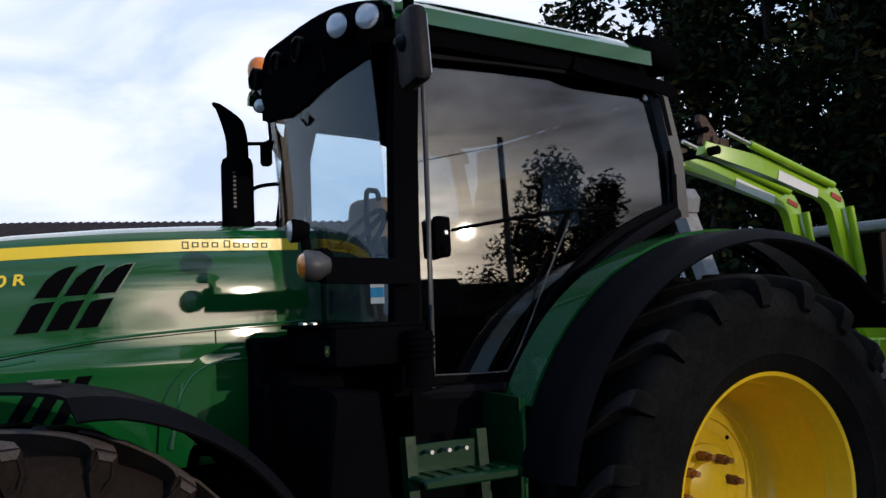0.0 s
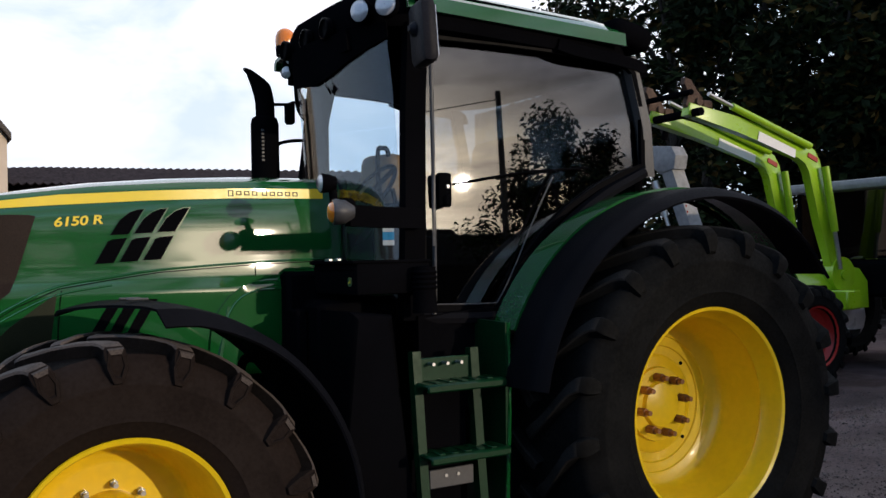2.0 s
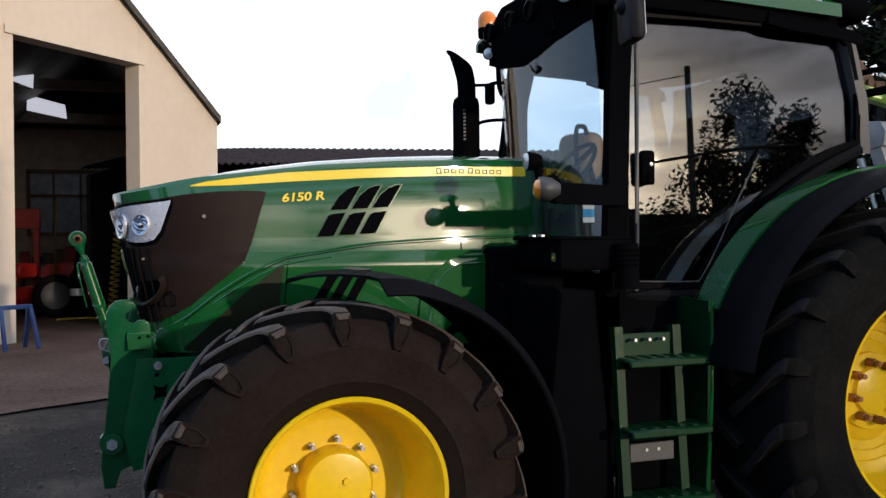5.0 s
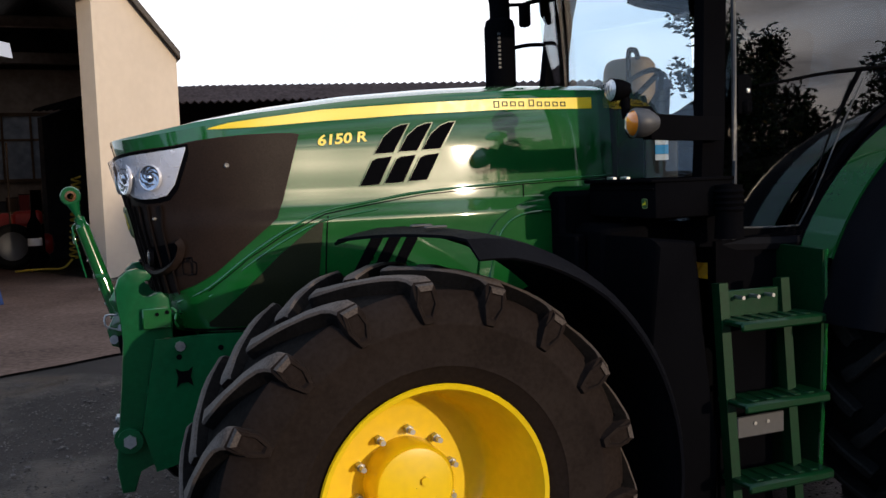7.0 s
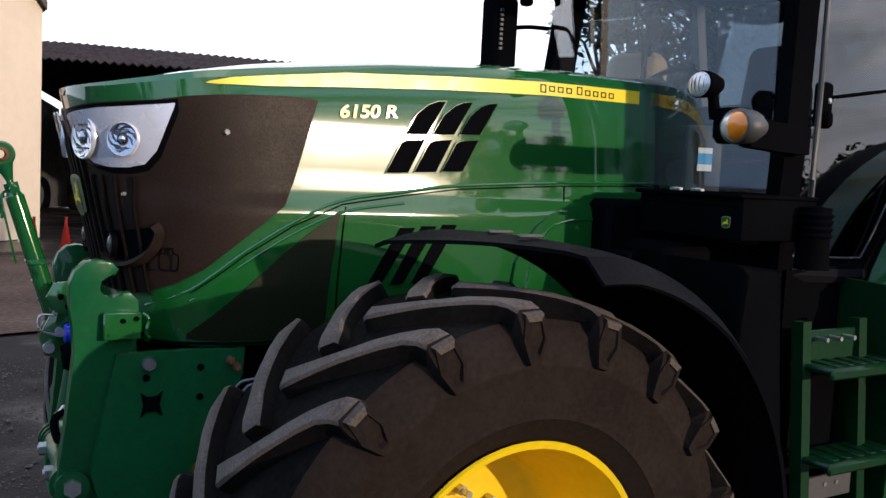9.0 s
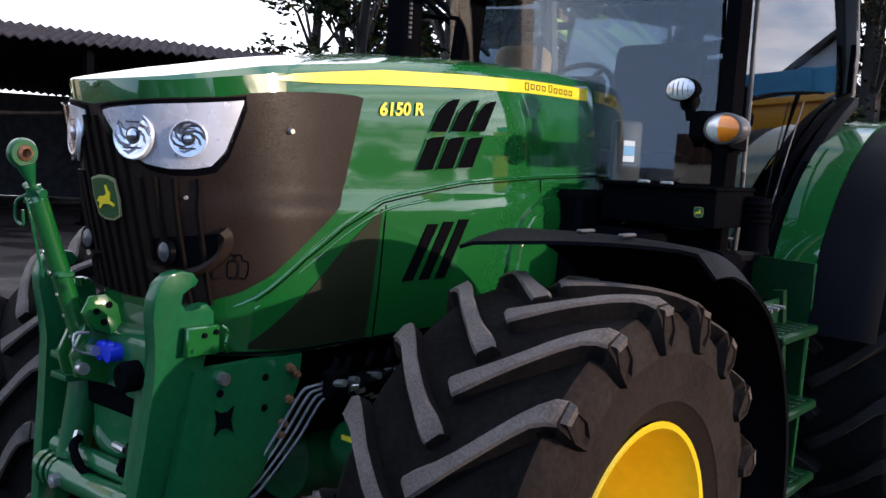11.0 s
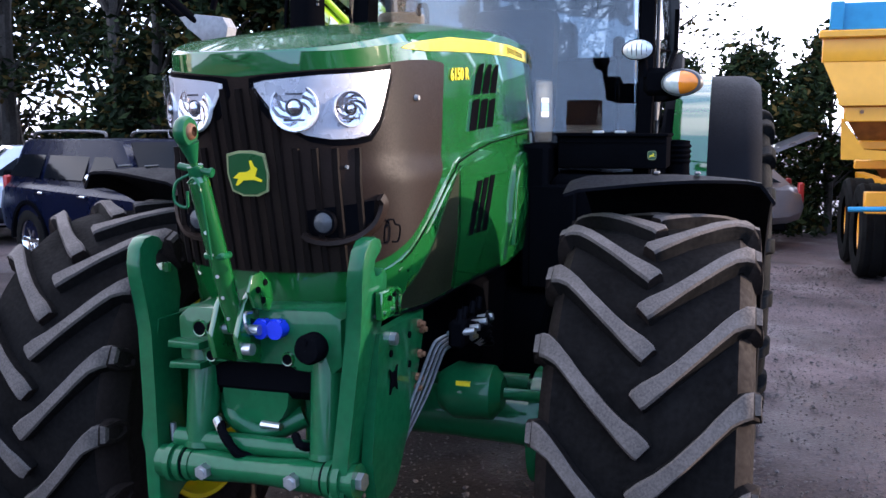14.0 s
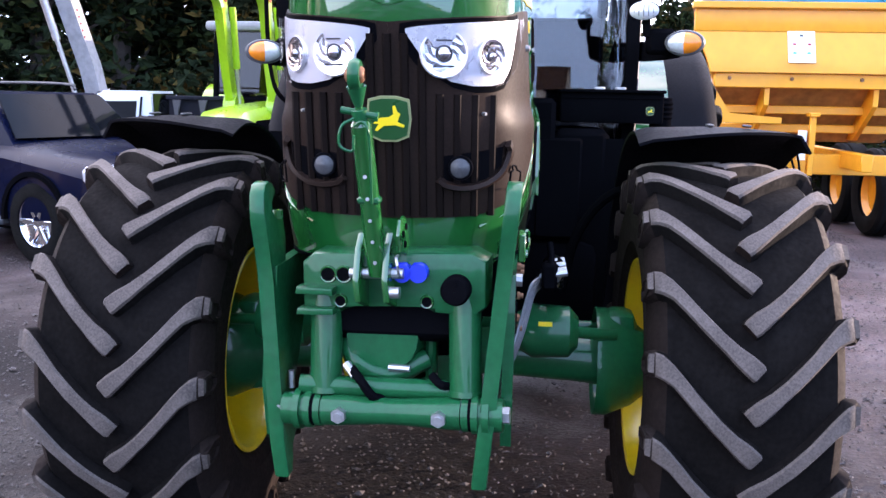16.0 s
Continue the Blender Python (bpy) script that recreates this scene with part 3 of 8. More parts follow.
bonnet = build_hood()
SIDES = (-1, 1)
for sd in SIDES:
    # yellow stripe under the shoulder, tapering to a point at the front
    st = [(-0.475, 1.868, -0.462, 1.874), (-0.44, 1.868, -0.40, 1.890), (-0.30, 1.874, -0.27, 1.908), (-0.05, 1.893, -0.05, 1.936), (0.3, 1.915, 0.3, 1.958), (0.7, 1.932, 0.7, 1.977), (1.145, 1.938, 1.145, 1.985)]
    stripe = skin("stripe", cols_x(st, 6), YELLOW_STRIPE, bonnet, sd, 0.003, 0.003, 3, "yellow bonnet stripe")
    # a row of letter-sized bars stands for the maker's name
    for k in range(9):
        x = 0.668 + k * 0.0385 + (0.010 if k > 3 else 0)
        h = 0.020 if k not in (0, 4) else 0.028
        z = 1.946 if k else 1.940
        for dx, z0, z1, wd in ((0.0, z, z + h, 0.0045), (0.004, z + h - 0.004, z + h, 0.020), (0.004, z, z + 0.004, 0.020), (0.021, z, z + h, 0.0045)):
            skin("name_bar", cols_x([(x + dx, z0, x + dx, z1), (x + dx + wd, z0, x + dx + wd, z1)], 1), GREEN_DARK, stripe, sd, 0.0045, 0.001, 2)
    # side grille
    st = [(-0.722, 1.268, -0.775, 1.79), (-0.68, 1.262, -0.72, 1.79), (-0.62, 1.268, -0.60, 1.812), (-0.54, 1.305, -0.52, 1.828), (-0.47, 1.348, -0.44, 1.838), (-0.38, 1.425, -0.34, 1.846), (-0.30, 1.49, -0.24, 1.850), (-0.245, 1.535, -0.17, 1.850), (-0.217, 1.60, -0.142, 1.845)]
    rest = cols_x(st[2:], 5)
    lo = [tuple(lerp(p, q, k / 14) for p, q in zip((0.0, 1.262, 0.0, 1.778), rest[0])) for k in range(14)] + rest
    grille = skin("grille_side", lo, GRILLE, bonnet, sd, 0.006, 0.008, 26, "brown-black perforated side and front grille")
    # dark lower side panel
    st = [(-0.50, 1.145, -0.50, 1.16), (-0.42, 1.14, -0.36, 1.29), (-0.30, 1.14, -0.24, 1.40), (-0.18, 1.14, -0.14, 1.475), (-0.10, 1.14, -0.068, 1.525)]
    skin("lower_panel", cols_x(st, 5), PANEL_MESH, bonnet, sd, 0.003, 0.005, 10, "dark perforated lower panel")
    # crease with a dark panel joint under it, and the raised panel over the wheel
    line = [(-0.60, 1.235), (-0.50, 1.29), (-0.36, 1.40), (-0.22, 1.485), (-0.06, 1.553), (0.15, 1.585), (0.35, 1.612), (0.77, 1.636), (1.09, 1.646), (1.23, 1.650)]
    bm = bmesh.new()
    tube(bm, [hood_at(s_at_x(x, z), z, -0.001, sd) for x, z in line], 0.006, 8)
    tube(bm, [hood_at(s_at_x(x, z - 0.034), z - 0.034, -0.002, sd) for x, z in line[1:6]], 0.005, 8)
    part("body_line", bm, GREEN, bonnet)
    skin("panel_joint", cols_x([(x, z - 0.0125, x, z - 0.0085) for x, z in line[1:]], 4), BLACK, bonnet, sd, 0.003, 0.003, 2, "dark joint between bonnet panels")
    skin("panel_joint", cols_x([(-0.066, 1.135, -0.052, 1.535), (-0.062, 1.135, -0.048, 1.535)], 1), BLACK, bonnet, sd, 0.003, 0.003, 8)
    skin("panel_joint", cols_x([(0.783, 1.575, 0.783, 1.625), (0.787, 1.575, 0.787, 1.625)], 1), BLACK, bonnet, sd, 0.003, 0.003, 4)
    skin("panel_joint", cols_x([(x, 1.128, x, 1.136) for x in (-0.62, -0.4, -0.2, 0.1, 0.5)], 4), BLACK, bonnet, sd, 0.006, 0.006, 2)
    st = [(0.555, 1.145, 0.570, 1.365), (0.59, 1.145, 0.605, 1.430), (0.635, 1.145, 0.650, 1.485), (0.69, 1.145, 0.705, 1.523), (0.76, 1.145, 0.77, 1.548), (0.84, 1.145, 0.84, 1.558), (1.04, 1.145, 1.04, 1.563), (1.232, 1.145, 1.232, 1.561)]
    skin("wheel_panel", cols_x(st, 4), GREEN, bonnet, sd, 0.012, 0.014, 12, "raised green panel behind the front wheel")
    bm = bmesh.new()
    tube(bm, [hood_at(s_at_x(x, z), z, 0.011, sd) for x, z in [(0.615, 1.30), (0.645, 1.405), (0.70, 1.475), (0.78, 1.506), (0.90, 1.513), (1.22, 1.516)]], 0.006, 8)
    part("swage", bm, GREEN, bonnet)
    # six slanting vents and three lower ones
    for k in range(3):
        for (zl, zh, xl, xh) in ((1.762, 1.878, 0.146, 0.215), (1.640, 1.754, 0.082, 0.142)):
            dx = k * 0.098
            cut = 0.045 if zl > 1.7 else 0.012
            def leaf(g):
                z0, z1 = zl + k * 0.006 + g, zh + k * 0.004 - g
                f = (z1 - z0 - cut) / (z1 - z0)
                return [(xl + dx + g, z0, lerp(xl, xh, f) + dx + g, z1 - cut), (xl + dx + 0.022, z0, lerp(xl, xh, 0.9) + dx + 0.022, z1 - cut * 0.28), (xl + dx + 0.048, z0 + 0.001, xh + dx + 0.048, z1), (xl + dx + 0.086 - g * 2.2, z0 + 0.003, xh + dx + 0.084 - g * 2.2, z1 + 0.003)]
            vent = skin("vent", cols_x(leaf(0.0), 3), GREEN, bonnet, sd, 0.006, 0.010, 6)
            skin("vent_mesh", cols_x(leaf(0.0035), 3), BLACK, vent, sd, 0.0085, 0.003, 6, "black vent mesh")
        sl = [(0.03 + k * 0.075, 1.30, 0.135 + k * 0.075, 1.475 + k * 0.006), (0.075 + k * 0.075, 1.30, 0.185 + k * 0.075, 1.475 + k * 0.006)]
        skin("lower_vent", cols_x(sl, 3), BLACK, bonnet, sd, 0.004, 0.004, 6, "black lower vent")


def text_mesh(body, size, extrude=0.001):
    cu = bpy.data.curves.new("text", "FONT")
    cu.body, cu.size, cu.extrude = body, size, extrude
    cu.align_x, cu.align_y = "CENTER", "CENTER"
    cu.offset, cu.shear = 0.0016, 0.18
    ob = bpy.data.objects.new("text", cu)
    scene.collection.objects.link(ob)
    bpy.context.view_layer.update()
    me = bpy.data.meshes.new_from_object(ob.evaluated_get(bpy.context.evaluated_depsgraph_get()))
    bpy.data.objects.remove(ob)
    return me


num_mesh = text_mesh("6150 R", 0.058, 0.0008)
num_mesh.materials.append(YELLOW_STRIPE)
for sd in SIDES:
    plate = new("model_number", num_mesh)
    plate.parent = bonnet
    plate["label"] = "yellow model number"
    plate.matrix_basis = pose(0.022, sd * 0.3525, 1.824, 86.6, 0, -2 if sd < 0 else 182) @ pose(0, 0, 0, 0, 0, 4 * -sd) @ Matrix.Diagonal((1.16, 0.92, 1, 1))

LIGHT_CLIP = mat("worn_pale_clip", (0.35, 0.33, 0.30), 0.4, metal=0.3, grain=0.3, scale=60)
# front grille: upright ribs, badge, fog lamp pockets, head lamps
for k in range(-6, 7):
    y = k * 0.044
    bm = bmesh.new()
    sd = -1 if y <= 0 else 1
    c = []
    for z in [1.27 + 0.03 * i for i in range(17)]:
        cc, ss = arc_of(z)
        s = next((lerp(ss[i], ss[i + 1], (abs(y) - cc[i][1]) / max(1e-6, cc[i + 1][1] - cc[i][1])) for i in range(len(cc) - 1) if cc[i][1] <= abs(y) <= cc[i + 1][1]), 0)
        lamp = z > 1.60 and abs(y) > 0.055 + (1.76 - z) * 0.55
        if not lamp:
            c.append(hood_at(s, z, 0.008, sd))
    if len(c) > 2:
        sweep(bm, c, [(-0.015, 0), (-0.009, 0.007), (0.005, 0.007), (0.008, 0)], up=(-1, 0, 0.2))
        part("grille_rib", bm, GRILLE_SHADED, bonnet)
for sd in SIDES:
    st = [(0.045, 1.752, 0.045, 1.762), (0.08, 1.700, 0.075, 1.768), (0.115, 1.658, 0.11, 1.772), (0.16, 1.632, 0.16, 1.777), (0.22, 1.622, 0.22, 1.783), (0.28, 1.624, 0.28, 1.788), (0.325, 1.634, 0.33, 1.793), (0.362, 1.672, 0.372, 1.798), (0.395, 1.735, 0.405, 1.802), (0.428, 1.800, 0.428, 1.806)]
    fine = []
    for a, b in zip(st, st[1:]):
        fine += [tuple(lerp(p, q, k / 4) for p, q in zip(a, b)) for k in range(4)]
    fine.append(st[-1])
    lamp = skin("headlamp", fine, SILVER, bonnet, sd, 0.012, 0.004, 8, "bright silver headlamp housing")
    rimz = skin("headlamp_bezel", [(s0 - 0.018 if i < 6 else s0 + 0.008, z0 - 0.017, s1 - 0.014 if i < 6 else s1 + 0.010, z1 + 0.012) for i, (s0, z0, s1, z1) in enumerate(fine)], BLACK_GLOSS, lamp, sd, 0.008, 0.004, 8, "black lamp bezel")
    skin("headlamp_cover", fine, LAMP_GLASS, lamp, sd, 0.030, 0.002, 6, "clear lamp cover").visible_shadow = False
    for s, z, r in ((0.140, 1.702, 0.060), (0.278, 1.700, 0.046)):
        p = hood_at(s, z, 0.009, sd)
        q = hood_at(s, z, 0.06, sd)
        d = (q - p).normalized()
        d = (d * 0.92 + Vector((-1, 0, 0)) * 0.08).normalized()
        m = d.to_track_quat("Z", "Y").to_matrix().to_4x4()
        bm = bmesh.new()
        # faceted bowl: alternate ribs stand a little proud
        cols = lathe(bm, [(0.0095, r * 0.97), (0.0082, r * 0.84), (0.0070, r * 0.66), (0.0062, r * 0.48), (0.0058, r * 0.34)], (0, 0, 0), "z", 14)
        for i, col in enumerate(cols):
            for k, v in enumerate(col[1:4]):
                v.co.z += (0.0007 if (i + k) % 2 else -0.0003) * (1.0 if k != 1 else 1.3)
        bm.transform(Matrix.Translation(p) @ m)
        reflector = part("reflector", bm, CHROME, lamp, "round faceted chrome reflector", False)
        bm = bmesh.new()
        lathe(bm, [(0.0, r * 1.05), (0.0085, r * 1.03), (0.0105, r * 1.0), (0.0100, r * 0.96), (0.007, r * 0.94)], (0, 0, 0), "z", 32)
        bm.transform(Matrix.Translation(p) @ m)
        part("reflector_ring", bm, SILVER, lamp, "bright reflector rim")
        bm = bmesh.new()
        lathe(bm, [(0.005, r * 0.40), (0.008, r * 0.36), (0.007, r * 0.30), (0.004, r * 0.28)], (0, 0, 0), "z", 22)
        box(bm, (0, -r * 0.52, 0.010), (r * 0.9, r * 0.07, 0.003), 0.0)
        box(bm, (0, r * 0.56, 0.010), (r * 0.7, r * 0.07, 0.003), 0.0)
        bm.transform(Matrix.Translation(p) @ m)
        part("bulb_surround", bm, GREY_PANEL, lamp, "dark bulb surround")
        bm = bmesh.new()
        lathe(bm, [(0.001, r * 0.28), (0.011, r * 0.25), (0.016, r * 0.15), (0.0165, 0.001)], (0, 0, 0), "z", 18)
        bm.transform(Matrix.Translation(p) @ m)
        part("bulb_shield", bm, CHROME, lamp, "polished bulb shield")
    # fog lamp pocket: a crescent lip with a round lamp in it
    bm = bmesh.new()
    pts = [hood_at(s, z, 0.012, sd) for s, z in ((0.125, 1.375), (0.15, 1.357), (0.20, 1.350), (0.26, 1.362), (0.315, 1.395), (0.345, 1.445), (0.335, 1.47))]
    sweep(bm, smooth_line(pts, 4), [(-0.012, -0.010), (-0.006, 0.016), (0.006, 0.018), (0.013, -0.008)], up=(-1, 0, 0))
    part("fog_lamp_lip", bm, GRILLE, bonnet, "black fog lamp pocket")
    skin("fog_pocket", [(0.13, 1.372, 0.13, 1.435), (0.2, 1.362, 0.2, 1.445), (0.26, 1.372, 0.26, 1.452), (0.315, 1.41, 0.32, 1.46)], BLACK, bonnet, sd, 0.009, 0.003, 4)
    p = hood_at(0.185, 1.405, 0.010, sd)
    fog = add("fog_lamp", FOG_LENS, bonnet, lambda bm: lathe(bm, [(0.0, 0.027), (-0.014, 0.027), (-0.019, 0.020), (-0.021, 0.001)], p, "x", 22), "small round fog lamp")
    add("fog_ring", BLACK_GLOSS, fog, lambda bm: lathe(bm, [(0.0, 0.035), (-0.015, 0.033), (-0.016, 0.027)], p, "x", 22))

for sd in SIDES:
    for x, z, r in ((-0.415, 1.735, 0.010), (-0.66, 1.55, 0.006)):
        p = hood_at(s_at_x(x, z), z, 0.006, sd)
        q = hood_at(s_at_x(x, z), z, 0.018, sd)
        add("grille_clip", LIGHT_CLIP, bonnet, lambda bm: rod(bm, p, q, r, r * 0.7, n=10), "small pale clip")

# badge: a shield with a pale rim and a plain yellow shape on it
BADGE_RIM = mat("badge_rim", (0.27, 0.28, 0.13), 0.4, grain=0.1, scale=30)
BADGE_GREEN = mat("badge_green", (0.010, 0.070, 0.020), 0.3, grain=0.1, scale=30)
shield = [(-0.052, 0.05), (-0.02, 0.058), (0.02, 0.058), (0.052, 0.05), (0.057, 0.0), (0.05, -0.045), (0.02, -0.058), (-0.02, -0.058), (-0.05, -0.045), (-0.057, 0.0)]
leap = [(-0.040, -0.010), (-0.022, 0.004), (0.0, 0.006), (0.012, 0.014), (0.010, 0.034), (0.016, 0.036), (0.022, 0.020), (0.030, 0.014), (0.026, 0.006), (0.022, -0.006), (0.040, -0.014), (0.038, -0.020), (0.016, -0.014), (-0.012, -0.016), (-0.030, -0.030), (-0.036, -0.028), (-0.026, -0.012)]


def badge(center, tilt, yaw, scale, parent):
    m = Matrix.Translation(center) @ pose(0, 0, 0, 0, 0, yaw) @ pose(0, 0, 0, 0, tilt, 0) @ Matrix.Scale(scale, 4)
    obs = []
    for nm, out, depth, at, material in (("badge", shield, 0.006, -0.010, BADGE_RIM), ("badge_field", [(u * 0.90, v * 0.90) for u, v in shield], 0.003, -0.012, BADGE_GREEN), ("badge_shape", leap, 0.003, -0.0145, YELLOW_STRIPE)):
        bm = bmesh.new()
        prism(bm, [(-u, v) for u, v in out], depth, "yz", at)
        bm.transform(m)
        obs.append(part(nm, bm, material, obs[0] if obs else parent, "", False))
    return obs[0]


badge((nose_x(1.535) - 0.012, 0.0, 1.535), -13, 0, 1.05, bonnet)

# wire clip by the grille corner
for sd in SIDES:
    bm = bmesh.new()
    c = hood_at(s_at_x(-0.555, 1.375), 1.375, 0.016, sd)
    e = (hood_at(s_at_x(-0.535, 1.375), 1.375, 0.016, sd) - c).normalized()
    tube(bm, [c + e * a + V(0, sd * o, z) for a, z, o in ((-0.010, -0.028, 0), (-0.024, -0.026, 0.004), (-0.026, 0.012, 0.008), (-0.010, 0.018, 0.006), (-0.008, 0.030, 0.002), (0.010, 0.030, 0.002), (0.012, 0.018, 0.006), (0.026, 0.010, 0.008), (0.024, -0.028, 0.004), (0.008, -0.030, 0))], 0.0028, 6)
    part("grille_latch", bm, BLACK_GLOSS, bonnet, "bent wire grille latch")


# ---- wheels ----
def build_tyre(r, w, mirror, rim_r, lug_h=0.042):
    """The carcass of a tractor tyre round the y axis."""
    bm = bmesh.new()
    h = w / 2
    base = r - lug_h
    prof = [(-h * 0.80, rim_r - 0.005), (-h * 0.92, rim_r + 0.03), (-h * 0.955, lerp(rim_r, base, 0.20)), (-h * 0.975, lerp(rim_r, base, 0.215)), (-h * 0.975, lerp(rim_r, base, 0.24)), (-h * 0.972, lerp(rim_r, base, 0.26)), (-h * 1.0, lerp(rim_r, base, 0.42)), (-h * 1.0, lerp(rim_r, base, 0.60)), (-h * 1.006, lerp(rim_r, base, 0.615)), (-h * 1.006, lerp(rim_r, base, 0.645)), (-h * 0.998, lerp(rim_r, base, 0.66)), (-h * 0.95, base - 0.045), (-h * 0.84, base - 0.014), (-h * 0.5, base - 0.002), (0, base + 0.004)]
    prof = prof + [(-u, v) for u, v in prof[-2::-1]]
    lathe(bm, prof, (0, 0, 0), "y", 72)
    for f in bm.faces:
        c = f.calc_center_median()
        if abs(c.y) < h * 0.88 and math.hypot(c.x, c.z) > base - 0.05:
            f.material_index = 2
    if mirror:
        bm.transform(Matrix.Diagonal((1, -1, 1, 1)))
    return bm


def build_lug(r, w, side, lug_h=0.042):
    """One tread lug of the chevron, at angle 0: from the crown out over the shoulder and down the side wall."""
    bm = bmesh.new()
    h, base = w / 2, r - lug_h
    st = [(-0.045, 0.370, 0.024, r - 0.006), (-0.02, 0.360, 0.029, r), (0.06, 0.332, 0.0295, r), (0.18, 0.295, 0.0275, r), (0.30, 0.250, 0.027, r), (0.43, 0.198, 0.0275, r), (0.55, 0.148, 0.028, r - 0.001), (0.68, 0.088, 0.029, r - 0.003), (0.80, 0.035, 0.031, r - 0.007), (0.90, 0.005, 0.033, r - 0.013), (0.975, -0.008, 0.035, r - 0.024), (1.03, -0.011, 0.036, r - 0.050), (1.045, -0.012, 0.034, r - 0.085), (1.03, -0.012, 0.020, r - 0.130)]
    rings = []
    for i, (u, sw, hw, rr) in enumerate(st):
        y, ang = side * u * h, sw * (0.70 / r if r > 0.8 else 1.0)
        inner = {10: r - 0.085, 11: r - 0.10, 12: r - 0.12, 13: r - 0.145}.get(i, base - 0.012)
        iu = {9: 0.86, 10: 0.90, 11: 0.92, 12: 0.94, 13: 0.97}.get(i, u)
        wob = 0.0012 * math.sin(i * 2.3)
        hw *= 1 + 0.035 * math.sin(i * 2.9 + 1)
        # the inner end is cut square across the lug
        sq = {0: 1.0, 1: 1.0, 2: 0.7, 3: 0.35}.get(i, 0.0)
        ringv = []
        for hw2, rad, yy in ((-hw - 0.010, inner, side * iu * h), (-hw - 0.002, rr - 0.008, y), (-hw + 0.005, rr + wob, y), (hw - 0.005, rr - wob, y), (hw + 0.002, rr - 0.008, y), (hw + 0.010, inner, side * iu * h)):
            aa = ang + hw2 * (1 - 0.30 * sq) / r
            yy += side * 0.62 * sq * hw2
            ringv.append(bm.verts.new((rad * math.cos(aa), yy, rad * math.sin(aa))))
        rings.append(ringv)
    for i, (p, q) in enumerate(zip(rings, rings[1:])):
        for j in range(5):
            f = bm.faces.new((p[j], p[j + 1], q[j + 1], q[j]))
            f.material_index = (1 if 1 <= j <= 3 else 2) if i < 10 else 0
    bm.faces.new(rings[0])
    bm.faces.new(rings[-1][::-1])
    if 0.65 < r < 0.8:
        # raised six-sided pad with a deep sunk middle on the shoulder end
        pad = [(-0.026, r - 0.034), (0.026, r - 0.034), (0.038, r - 0.090), (0.017, r - 0.146), (-0.017, r - 0.146), (-0.038, r - 0.090)]
        mid = r - 0.088
        def loop(k, y):
            return [bm.verts.new(((mid + (rad - mid) * k) * math.cos(-0.012 + t * k / r), side * (y if rad < r - 0.05 else y - 0.02) * h, (mid + (rad - mid) * k) * math.sin(-0.012 + t * k / r))) for t, rad in pad]
        loops = [loop(1.12, 0.985), loop(1.0, 1.060), loop(0.70, 1.066), loop(0.56, 1.030)]
        for i, (p, q) in enumerate(zip(loops, loops[1:])):
            for a in range(6):
                f = bm.faces.new((p[a], p[(a + 1) % 6], q[(a + 1) % 6], q[a]))
                f.material_index = 1 if i < 2 and a == 0 else 0
        bm.faces.new(loops[-1])
    bmesh.ops.recalc_face_normals(bm, faces=bm.faces)
    return bm


def add_lugs(tyre, at, r, w, lugs, phase, mirror, rubber, lug_h=0.042):
    """The tread: lugs of their own on two shared meshes, half a pitch apart on the two halves."""
    for side in (-1, 1):
        bm = build_lug(r, w, -side if mirror else side, lug_h)
        first = part("lug", bm, rubber, tyre)
        for k in range(lugs):
            ang = phase + 360 / lugs * (k + (0.5 if side > 0 else 0))
            ob = first if k == 0 else new("lug", first.data)
            ob.parent = tyre
            ob.matrix_basis = Matrix.Translation(at) @ Matrix.Rotation(radians(-ang), 4, "Y")


def bolt_circle(r, n, y0, y1, br, phase=0.0, nut=True):
    """One builder for each bolt of a ring."""
    def bolt(k):
        def make(bm):
            a = 2 * math.pi * (k + phase) / n
            c = (r * math.cos(a), r * math.sin(a))
            rod(bm, (c[0], y0, c[1]), (c[0], y1, c[1]), br, n=6)
            if nut:
                rod(bm, (c[0], y1, c[1]), (c[0], y1 - 0.03, c[1]), br * 0.62, n=8)
        return make
    return [bolt(k) for k in range(n)]


def wheel(name, at, tyre_bm, rim_prof, mirror, extras, label, rubber, lugs):
    """One wheel: tyre, rim, hub and bolts, in place; outlines are for the left side (outside towards -y)."""
    m = Matrix.Translation(at) @ Matrix.Diagonal((1, -1 if mirror else 1, 1, 1))
    tyre_bm.transform(Matrix.Translation(at))
    tyre = part("tyre", tyre_bm, rubber, tractor, label)
    add_lugs(tyre, at, *lugs, mirror, rubber, *([0.048] if lugs[0] > 0.8 else []))
    bm = bmesh.new()
    lathe(bm, rim_prof, (0, 0, 0), "y", 64)
    solid(bm, 0.006)
    bm.transform(m)
    rim = part("rim", bm, YELLOW, tractor, "bright yellow steel wheel rim")
    bm = bmesh.new()
    lathe(bm, [(-u, r) for u, r in rim_prof if r > 0.72 * rim_prof[0][1] and u < 0.02], (0, 0, 0), "y", 64)
    solid(bm, 0.006)
    bm.transform(m)
    part("inner_rim", bm, YELLOW, rim, "yellow inner rim")
    for nm, f, material, lab in extras:
        for piece in f if isinstance(f, list) else [f]:
            bm = bmesh.new()
            piece(bm)
            bm.transform(m)
            part(nm, bm, material, rim, lab)


